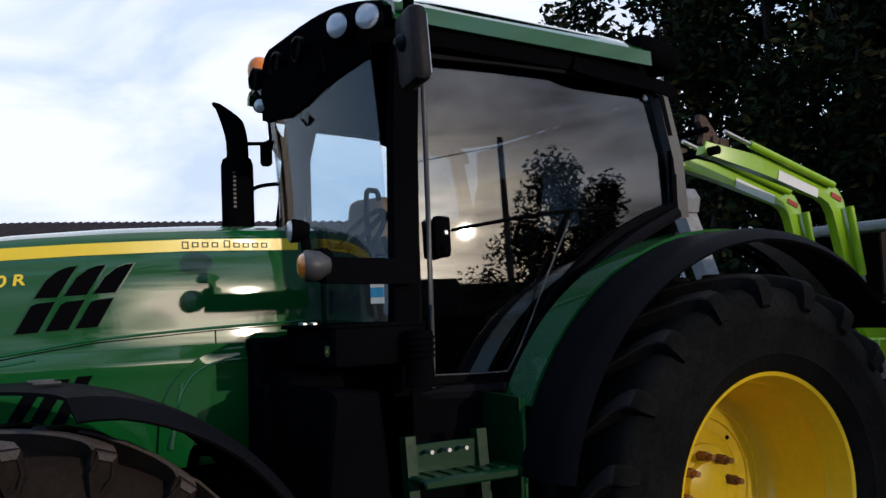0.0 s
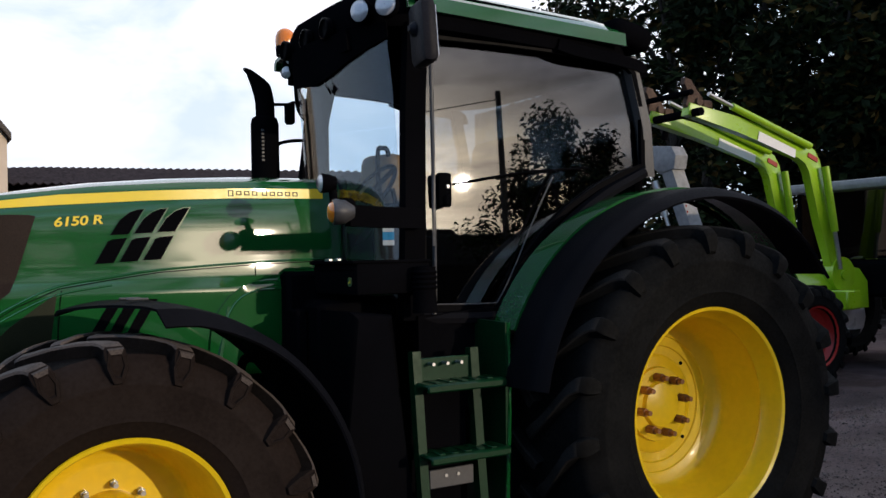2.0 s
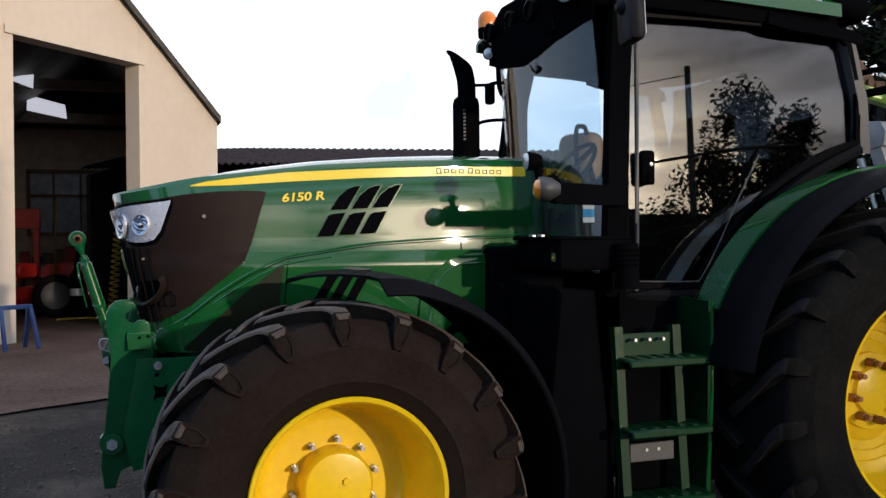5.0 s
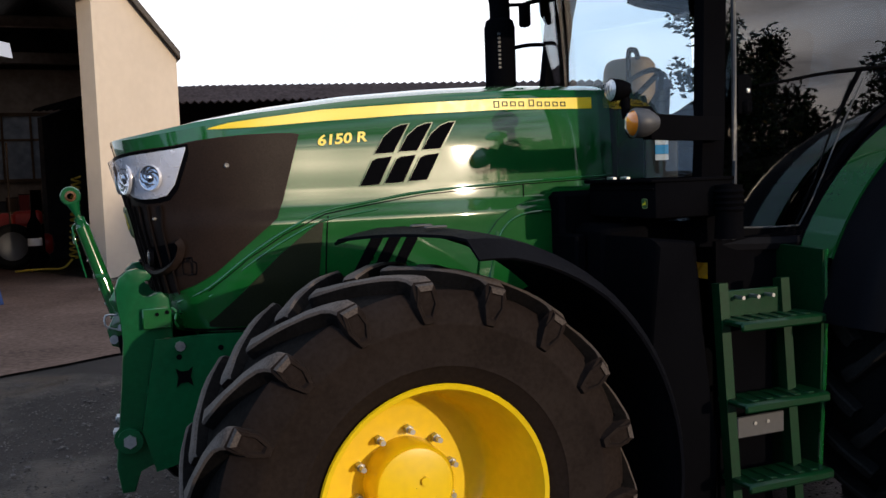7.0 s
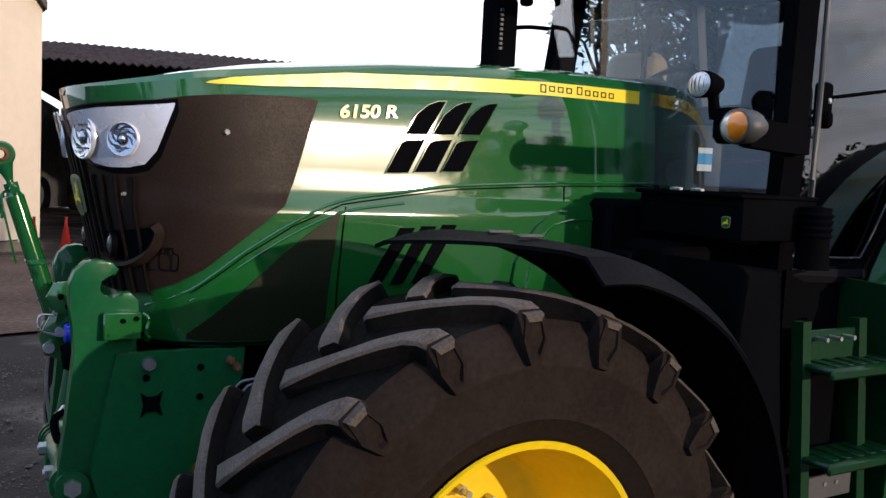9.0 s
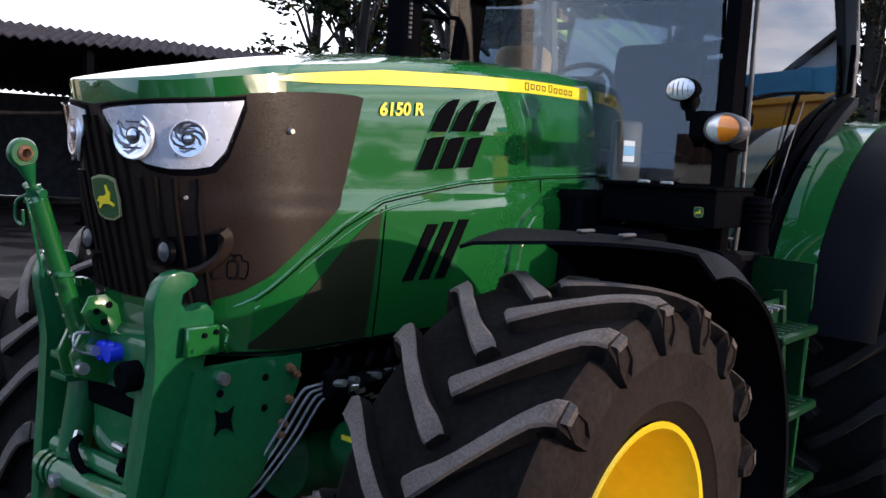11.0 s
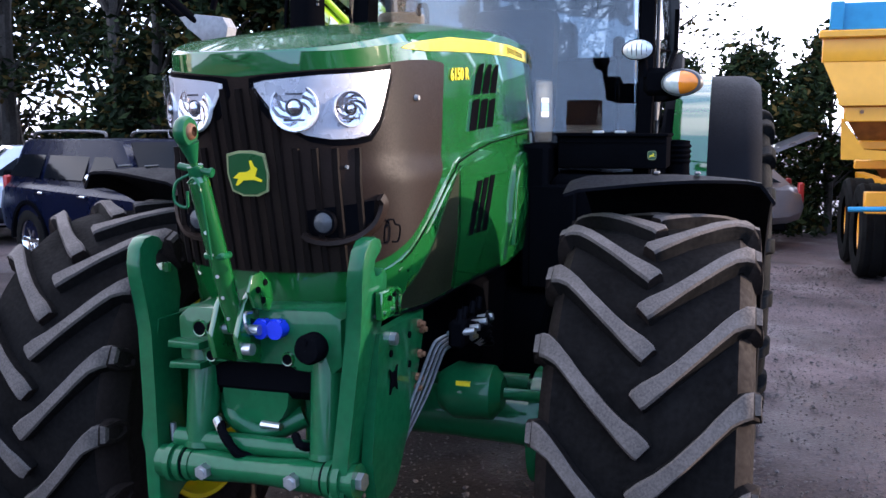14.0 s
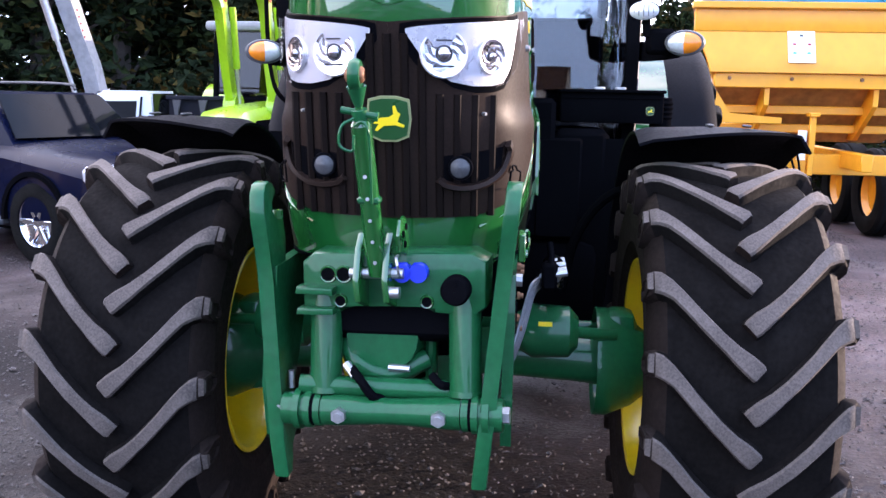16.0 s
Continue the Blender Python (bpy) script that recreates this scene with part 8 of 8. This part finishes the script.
for sd in SIDES:
    fy = 4.45 + sd * 0.95
    for x, r, w_ in ((9.62, 0.62, 0.42), (13.0, 0.80, 0.50)):
        tb = build_tyre(r, w_, sd > 0, r * 0.55)
        tb.transform(Matrix.Translation((x, fy, r)))
        ty = part("tyre", tb, [CLEAN_RUBBER, CLEAN_WORN, CLEAN_RUBBER], lime, "black lugged tyre")
        add_lugs(ty, (x, fy, r), r, w_, 18, 0.0, sd > 0, [CLEAN_RUBBER, CLEAN_WORN, CLEAN_RUBBER])
        add("rim", RED, ty, lambda bm: lathe(bm, [(sd * 0.20, r * 0.56), (sd * 0.21, r * 0.60), (sd * 0.18, r * 0.58), (sd * 0.10, r * 0.5), (sd * 0.05, r * 0.2), (sd * 0.05, 0.001)], (x, fy, r), "y", 24), "red wheel rim")
    add("mudguard", LIME, lime, lambda bm: (grid_patch(bm, [[V(13.0 + 0.9 * math.cos(radians(a)), fy - sd * 0.28 + sd * k * 0.14, 0.8 + 0.9 * math.sin(radians(a))) for k in range(5)] for a in range(30, 171, 10)]), solid(bm, 0.02)), "lime mudguard")
loader = part("loader_frame", (lambda b: (box(b, (10.9, 4.45, 1.0), (0.3, 1.5, 0.25), 0.02), b)[1])(bmesh.new()), LIME, lime, "lime loader frame")
for y in (4.08, 4.72):
    arm = add("loader_arm", LIME, lime, lambda bm: (
        prism(bm, [(10.98, 1.20), (11.18, 1.24), (10.93, 2.0), (10.72, 2.84), (10.62, 2.97), (10.50, 3.03), (9.2, 3.32), (8.35, 3.44), (8.30, 3.29), (9.15, 3.13), (10.28, 2.87), (10.42, 2.80), (10.50, 2.68), (10.68, 2.0)], 0.12, "xz", y - 0.06, 0.012)), "bent lime loader arm")
    add("ram", LIME, arm, lambda bm: (rod(bm, (10.45, y - 0.11, 3.01), (9.0, y - 0.11, 3.43), 0.045), rod(bm, (10.72, y - 0.13, 2.75), (10.88, y - 0.13, 1.9), 0.05)))
    add("ram_rod", STEEL, arm, lambda bm: rod(bm, (9.0, y - 0.11, 3.43), (8.6, y - 0.11, 3.55), 0.025))
    add("lift_rod", STEEL, arm, lambda bm: rod(bm, (10.88, y - 0.13, 1.9), (10.98, y - 0.13, 1.4), 0.028))
    add("pivot", LIME, arm, lambda bm: (lathe(bm, [(-0.09, 0.001), (-0.09, 0.24), (0.09, 0.24), (0.09, 0.001)], (11.1, y, 1.32), "y", 24), lathe(bm, [(-0.11, 0.001), (-0.11, 0.06), (-0.09, 0.06)], (11.1, y, 1.32), "y", 12)))
    add("arm_plate", STICKER_WHITE, arm, lambda bm: prism(bm, [(9.5, 3.04), (10.2, 2.85), (10.22, 2.96), (9.53, 3.16)], 0.006, "xz", y - 0.072), "pale decal strip", False)
    add("arm_mark", RED, arm, lambda bm: box(bm, (10.56, y - 0.066, 2.87), (0.20, 0.012, 0.06), 0.0, pose(0, 0, 0, 0, 20, 0)), "", False)
    add("carrier_hook", RUST_DARK, arm, lambda bm: (prism(bm, [(8.42, 3.28), (8.56, 3.40), (8.58, 3.52), (8.48, 3.60), (8.40, 3.72), (8.30, 3.74), (8.28, 3.66), (8.36, 3.56), (8.30, 3.42)], 0.07, "xz", y - 0.035, 0.008), rod(bm, (8.50, y - 0.07, 3.46), (8.50, y + 0.07, 3.46), 0.05, n=10), box(bm, (8.66, y, 3.44), (0.16, 0.10, 0.10), 0.015)), "rusty implement carrier hook")
add("carrier_bar", BLACK, lime, lambda bm: (rod(bm, (8.4, 3.9, 3.32), (8.4, 5.1, 3.32), 0.05), rod(bm, (8.3, 3.95, 3.55), (8.3, 5.05, 3.55), 0.035)))

# ---- grey loading crane and white roll-bar truck beyond ----
crane = thing("loading_crane", "light grey folding crane boom with a hydraulic head", "crane")
add("boom", LIGHT_GREY, crane, lambda bm: sweep(bm, [V(11.0, 6.72, 0.6), V(10.9, 6.95, 1.9), V(10.7, 7.28, 3.2)], [(-0.12, -0.14), (0.12, -0.14), (0.12, 0.14), (-0.12, 0.14)], up=(1, 0, 0)))
add("boom_ram", STEEL, crane, lambda bm: (rod(bm, (10.75, 7.05, 1.2), (10.6, 7.32, 2.3), 0.035), rod(bm, (10.6, 7.32, 2.3), (10.5, 7.45, 2.9), 0.06)))
add("boom_mark", RED, crane, lambda bm: [box(bm, (10.72, 6.98 + k * 0.026, 2.35 + k * 0.10), (0.012, 0.10, 0.07), 0.0, pose(0, 0, 0, 18, 0, 0)) for k in range(5)], "red bars of lettering", False)
add("boom_head", LIGHT_GREY, crane, lambda bm: prism(bm, [(7.05, 3.08), (7.40, 3.02), (7.75, 3.30), (7.92, 3.48), (7.6, 3.52), (7.1, 3.46), (7.0, 3.30)], 0.3, "yz", 10.55, 0.03))
add("outer_arm", BLACK, crane, lambda bm: (rod(bm, (10.6, 7.6, 3.4), (10.0, 9.2, 5.0), 0.06), rod(bm, (10.8, 7.7, 3.3), (10.2, 9.4, 4.8), 0.05), rod(bm, (10.7, 7.9, 3.8), (10.4, 7.0, 3.95), 0.07), rod(bm, (10.6, 7.3, 3.6), (10.5, 7.1, 4.0), 0.05)))
add("base", BLACK, crane, lambda bm: box(bm, (11.2, 6.3, 0.4), (1.4, 1.0, 0.8), 0.05))
small_pickup = car("pickup", "white small pickup with a dark load rack", (10.95, 5.55, 0), -90, WHITE_PAINT, 3.3, 1.5, 1.60, 1.00, (0.20, 0.30, 0.56, 0.58), bed=True, wheel_r=0.33)
add("load_rack", DARK_BLUE_GREY, small_pickup, lambda bm: (box(bm, (1.05, -0.72, 1.47), (1.05, 0.05, 0.06), 0.01), box(bm, (1.05, -0.72, 1.10), (1.05, 0.05, 0.12), 0.01), box(bm, (1.05, -0.66, 1.28), (1.0, 0.03, 0.36), 0.0)), "dark load rack", False)
for u in (0.70, 1.10):
    add("rack_bracket", GREY_PANEL, small_pickup, lambda bm: prism(bm, [(u - 0.06, 1.44), (u + 0.07, 1.44), (u + 0.02, 1.24), (u + 0.03, 1.06), (u - 0.04, 1.06), (u - 0.03, 1.24)], 0.03, "xz", -0.78), "grey steel bracket", False)

crane.location = (0, -0.45, 0)
lime.location = (-0.85, -0.72, 0)

# ---- yellow-orange spreader trailer with blue extension boards ----
ORANGE = mat("orange_yellow_paint", (0.86, 0.36, 0.010), 0.42, grain=0.12, scale=10, coat=0.2, blotch=1.5)
# darker, blotchier orange for the hopper's underside
ORANGE_DARK = mat("dark_blotchy_orange", (0.42, 0.17, 0.035), 0.65, grain=0.5, scale=12, blotch=2)
SKY_BLUE = mat("blue_board_paint", (0.015, 0.26, 0.46), 0.5, grain=0.25, scale=10)
trailer = thing("trailer", "orange-yellow bulk trailer with blue extension boards and drawbar", "trailer")
TX, TY0, TY1 = 6.85, -2.05, -5.0
add("front_panel", ORANGE, trailer, lambda bm: (
    prism(bm, [(TY0, 2.56), (TY1, 2.56), (TY1, 2.30), (TY0 - 0.0, 2.30)], 0.10, "yz", TX - 0.02, 0.01),
    grid_patch(bm, [[V(TX, TY0, 2.32), V(TX, TY1, 2.32)], [V(TX - 0.12, TY0 - 0.12, 2.02), V(TX - 0.12, TY1, 2.02)], [V(TX - 0.12, TY0 - 0.16, 1.88), V(TX - 0.12, TY1, 1.88)], [V(TX + 0.02, TY0 - 0.20, 1.87), V(TX + 0.02, TY1, 1.87)]]),
    box(bm, (TX - 0.02, -3.48, 1.80), (0.10, 2.42, 0.15), 0.01)), "orange front panel")
add("side_panel", ORANGE, trailer, lambda bm: (slab(bm, [V(TX, TY0, 2.56), V(TX + 4.6, TY0 - 0.85, 2.56), V(TX + 4.6, TY0 - 1.2, 1.5), V(TX + 0.02, TY0 - 0.2, 1.87), V(TX, TY0, 2.32)], V(0, -0.06, 0)), slab(bm, [V(TX, TY1, 2.56), V(TX + 4.6, TY1, 2.56), V(TX + 4.6, TY1 + 0.5, 1.5), V(TX + 0.02, TY1 + 0.2, 1.87)], V(0, 0.06, 0))), "", False)
add("top_rim", ORANGE, trailer, lambda bm: (box(bm, (TX - 0.03, -3.5, 2.56), (0.10, 2.98, 0.07), 0.01), slab(bm, [V(TX + 0.03, TY0 + 0.03, 2.53), V(TX + 4.6, TY0 - 0.82, 2.53), V(TX + 4.6, TY0 - 0.92, 2.53), V(TX + 0.03, TY0 - 0.08, 2.53)], V(0, 0, 0.07))))
for y in (-2.42, -3.05, -3.75, -4.4):
    add("rim_bolt", RUSTY, trailer, lambda bm: rod(bm, (TX - 0.06, y, 1.82), (TX - 0.09, y, 1.82), 0.02, n=6))
add("extension_board", SKY_BLUE, trailer, lambda bm: (box(bm, (TX, -3.5, 2.725), (0.05, 2.8, 0.26), 0.008), slab(bm, [V(TX + 0.03, TY0 - 0.06, 2.60), V(TX + 4.6, TY0 - 0.92, 2.60), V(TX + 4.6, TY0 - 0.92, 2.855), V(TX + 0.03, TY0 - 0.06, 2.855)], V(0, -0.05, 0))), "blue extension board")
for y in (-2.16, -3.05, -3.95, -4.62):
    add("board_post", SKY_BLUE, trailer, lambda bm: box(bm, (TX - 0.045, y, 2.73), (0.05, 0.12, 0.27), 0.008))
add("notice", STICKER_WHITE, trailer, lambda bm: box(bm, (TX - 0.076, -3.12, 2.15), (0.008, 0.27, 0.36), 0.0, pose(0, 0, 0, 0, 21.8, 0)), "white warning notice", False)
for y, z, c in ((-3.05, 2.17, RED), (-3.2, 2.17, RED), (-3.05, 2.08, STICKER_BLUE), (-3.19, 2.08, STICKER_BLUE), (-3.12, 2.26, GREY_PANEL)):
    add("notice_mark", c, trailer, lambda bm: box(bm, (TX - 0.080 + (z - 2.15) * 0.40, y, z), (0.006, 0.034, 0.022), 0.0, pose(0, 0, 0, 0, 21.8, 0)), "", False)
add("hopper_floor", ORANGE_DARK, trailer, lambda bm: (slab(bm, [V(TX + 0.05, TY0 - 0.25, 1.80), V(TX + 0.05, TY1 + 0.25, 1.80), V(TX + 0.75, TY1 + 0.7, 1.15), V(TX + 0.75, TY0 - 0.7, 1.15)], V(0.05, 0, 0.03)), slab(bm, [V(TX + 0.05, TY0 - 0.22, 1.80), V(TX + 4.4, TY0 - 1.2, 1.6), V(TX + 4.4, TY0 - 1.4, 1.1), V(TX + 0.75, TY0 - 0.7, 1.15)], V(0, -0.05, 0))), "darker blotchy orange hopper underside", False)
for y in (-2.85, -3.95):
    add("strut", ORANGE, trailer, lambda bm: prism(bm, [(TX - 0.02, 1.80), (TX + 0.12, 1.80), (TX + 0.70, 1.18), (TX + 0.50, 1.18), (TX - 0.02, 1.55)], 0.05, "xz", y))
add("corner_gusset", ORANGE, trailer, lambda bm: prism(bm, [(TY0 - 0.20, 1.78), (TY0 - 0.42, 1.46), (TY0 - 0.95, 1.42), (TY0 - 0.95, 1.36), (TY0 - 0.22, 1.36)], 0.04, "yz", TX))
for z in (1.50, 1.30):
    add("cross_beam", ORANGE, trailer, lambda bm: box(bm, (TX + 0.30 + (1.5 - z), -3.4, z), (0.10, 1.9, 0.09), 0.01))
for y in (-3.0, -3.8):
    add("chassis_rail", ORANGE, trailer, lambda bm: box(bm, (TX + 2.0, y, 0.98), (4.6, 0.12, 0.18), 0.01))
add("axle_beam", ORANGE, trailer, lambda bm: box(bm, (TX + 0.4, -3.4, 0.92), (0.14, 1.7, 0.22), 0.01))
add("drawbar", ORANGE, trailer, lambda bm: prism(bm, [(TX + 0.5, 1.0), (TX - 0.5, 0.75), (TX - 0.95, 0.42), (TX - 0.95, 0.30), (TX - 0.55, 0.40), (TX + 0.5, 0.75)], 0.20, "xz", -3.18, 0.02), "yellow drawbar")
add("drawbar_stand", BLACK, trailer, lambda bm: (box(bm, (TX - 0.85, -3.08, 0.14), (0.22, 0.24, 0.28), 0.02), box(bm, (TX - 0.85, -3.08, 0.01), (0.34, 0.3, 0.02), 0.0)))
for k, (dz, dy) in enumerate(((0.10, 0.02), (0.02, -0.05), (-0.06, 0.06))):
    add("hydraulic_hose", BLACK, trailer, lambda bm: tube(bm, smooth_line([V(TX + 0.15, -3.0 + k * 0.05, 1.0), V(TX - 0.12, -3.0 + k * 0.05 + dy, 1.10 + dz), V(TX - 0.34, -3.08 + k * 0.04, 0.98 + dz), V(TX - 0.46, -3.12 + k * 0.03, 0.74)], 4), 0.013, 6), "black hydraulic hose")
add("jack_post", ORANGE, trailer, lambda bm: (box(bm, (TX - 0.2, -3.26, 1.15), (0.06, 0.06, 0.62), 0.006), box(bm, (TX - 0.2, -3.26, 1.46), (0.14, 0.10, 0.04), 0.006)))
add("manual_tube", STICKER_WHITE, trailer, lambda bm: rod(bm, (TX - 0.22, -3.16, 1.0), (TX - 0.22, -3.16, 1.30), 0.045, n=12), "white document tube")
add("side_bar", SKY_BLUE, trailer, lambda bm: rod(bm, (TX - 0.05, -2.35, 0.88), (TX - 0.05, -2.95, 0.90), 0.025))
for y in (-2.8, -4.62):
    for x in (TX + 1.5, TX + 2.7):
        ty = add("wheel", CLEAN_RUBBER, trailer, lambda bm: lathe(bm, [(-0.16, 0.30), (-0.19, 0.40), (-0.17, 0.50), (-0.13, 0.53), (-0.06, 0.515), (-0.05, 0.53), (0.05, 0.53), (0.06, 0.515), (0.13, 0.53), (0.17, 0.50), (0.19, 0.40), (0.16, 0.30)], (x, y, 0.53), "y", 32), "grooved trailer tyre")
        add("rim", ORANGE, ty, lambda bm: lathe(bm, [(0.12, 0.30), (0.05, 0.26), (0.03, 0.1), (0.05, 0.001)], (x, y, 0.53), "y", 24))

# ---- white house gable beyond the trailer ----
house = thing("house", "white gabled house beyond the hedge", "house")
add("wall", mat("white_house_wall", (0.60, 0.60, 0.62), 0.8, grain=0.1, scale=4), house, lambda bm: (prism(bm, [(-7.0, 0.0), (-17.0, 0.0), (-17.0, 4.8), (-12.0, 7.9), (-7.0, 4.8)], 8.0, "yz", 30.0)), "white rendered gable", False)
add("roof", ROOF_EDGE, house, lambda bm: (slab(bm, [V(29.7, -6.6, 4.5), V(29.7, -12, 8.0), V(38.3, -12, 8.0), V(38.3, -6.6, 4.5)], V(0, 0, 0.2)), slab(bm, [V(29.7, -17.4, 4.5), V(29.7, -12, 8.0), V(38.3, -12, 8.0), V(38.3, -17.4, 4.5)], V(0, 0, 0.2))), "dark slate roof", False)
for y in (-9.5, -14.5):
    w_ = add("window", CAR_GLASS_SOLID, house, lambda bm: box(bm, (29.98, y, 3.6), (0.06, 1.1, 1.3), 0.0), "", False)
    add("sill", RENDER_WALL, w_, lambda bm: box(bm, (29.95, y, 2.9), (0.16, 1.3, 0.08), 0.01))

# ---- what the glass and paint mirror, behind the walker: trees, a pole with its wire, farm roofs ----
tree((17.0, -26.4, 0), 8.5, 2.9, 900, 12000, (0.7, 0.25, 0.05), 0.11, 0.14)
tree((16.2, -27.4, 0), 6.6, 2.8, 911, 9000, (0.7, 0.25, 0.05), 0.11, 0.05)
tree((18.9, -25.8, 0), 8.0, 1.8, 901, 5000, (0.7, 0.25, 0.05), 0.12, 0.10)
tree((20.9, -27.2, 0), 5.9, 2.0, 907, 2200, (0.7, 0.25, 0.05), 0.16, 0.06)
tree((23.5, -25.4, 0), 7.2, 2.4, 906, 2600, (0.7, 0.25, 0.05), 0.16, 0.10)
tree((3.0, -33.0, 0), 8.5, 3.0, 902, 1600, (0.7, 0.25, 0.05), 0.18, 0.10)
tree((-6.0, -30.0, 0), 6.5, 3.0, 903, 1600, (0.7, 0.25, 0.05), 0.18, 0.08)
tree((-16.0, -22.0, 0), 7.0, 3.2, 904, 1600, (0.7, 0.25, 0.05), 0.2, 0.08)
pole = thing("utility_pole", "dark wooden utility pole with a sagging wire", "pole")
add("mast", BARK, pole, lambda bm: rod(bm, (14.6, -25.7, -0.2), (14.6, -25.7, 9.4), 0.14, 0.10))
add("wire", BLACK, pole, lambda bm: (tube(bm, [V(14.6, -25.7, 9.1), V(8.0, -29.5, 8.6), V(0.0, -32, 9.4)], 0.02, 5)))
# near-black throughout, so the barn mirrors as a dark shape
NEAR_BLACK = mat("near_black_surface", (0.010, 0.009, 0.009), 0.9, grain=0.4, scale=4, spec=0.05)
farmhouse = thing("farmhouse", "low brown-roofed farmhouse with a pale gabled wing", "house")
PALE_WALL = mat("pale_house_wall", (0.50, 0.44, 0.37), 0.85, grain=0.15, scale=3)
BROWN_TILES = mat("brown_roof_tiles", (0.055, 0.028, 0.018), 0.85, grain=0.4, scale=5, spec=0.1)
add("wall", PALE_WALL, farmhouse, lambda bm: prism(bm, [(-3.0, 0), (3.0, 0), (3.0, 2.3), (-3.0, 2.3)], 26.0, "xz", -8.5), "", False)
add("roof", BROWN_TILES, farmhouse, lambda bm: prism(bm, [(3.4, 2.2), (0.0, 4.7), (-3.4, 2.2)], 26.4, "xz", -8.7), "brown tiled roof", False)
add("wing", PALE_WALL, farmhouse, lambda bm: prism(bm, [(-8.2, 0), (-4.4, 0), (-4.4, 2.4), (-6.3, 4.3), (-8.2, 2.4)], 4.6, "yz", 0.0), "pale gabled wing", False)
add("wing_roof", BROWN_TILES, farmhouse, lambda bm: (slab(bm, [V(-0.2, -8.5, 2.3), V(-0.2, -6.3, 4.5), V(4.9, -6.3, 4.5), V(4.9, -8.5, 2.3)], V(0, 0, 0.14)), slab(bm, [V(-0.2, -4.1, 2.3), V(-0.2, -6.3, 4.5), V(4.9, -6.3, 4.5), V(4.9, -4.1, 2.3)], V(0, 0, 0.14))), "brown tiled roof", False)
add("chimney", BROWN_TILES, farmhouse, lambda bm: box(bm, (0.0, -3.9, 4.9), (0.6, 0.6, 1.3), 0.03), "", False)
for y in (-7.0, -5.6):
    add("window", NEAR_BLACK, farmhouse, lambda bm: box(bm, (4.6, y, 2.5), (0.08, 0.6, 0.8), 0.0), "", False)
farmhouse.matrix_basis = pose(-84.0, -44.0, 0, 0, 0, 26)
barn = thing("barn", "dark low farm buildings across the road", "barn")
add("wall", NEAR_BLACK, barn, lambda bm: (prism(bm, [(-9.0, 0), (18.2, 0), (18.2, 3.9), (-9.0, 3.9)], 6.0, "xz", -42.0)), "", False)
add("low_wing", NEAR_BLACK, barn, lambda bm: prism(bm, [(-36.5, 0), (-36.5, 4.2), (-39.0, 5.6), (-42.0, 4.2), (-42.0, 0)], 16.0, "yz", 18.3), "", False)
add("roof", NEAR_BLACK, barn, lambda bm: prism(bm, [(-36.0, 3.8), (-39.0, 5.9), (-42.0, 3.8)], 27.6, "yz", -9.25), "", False)
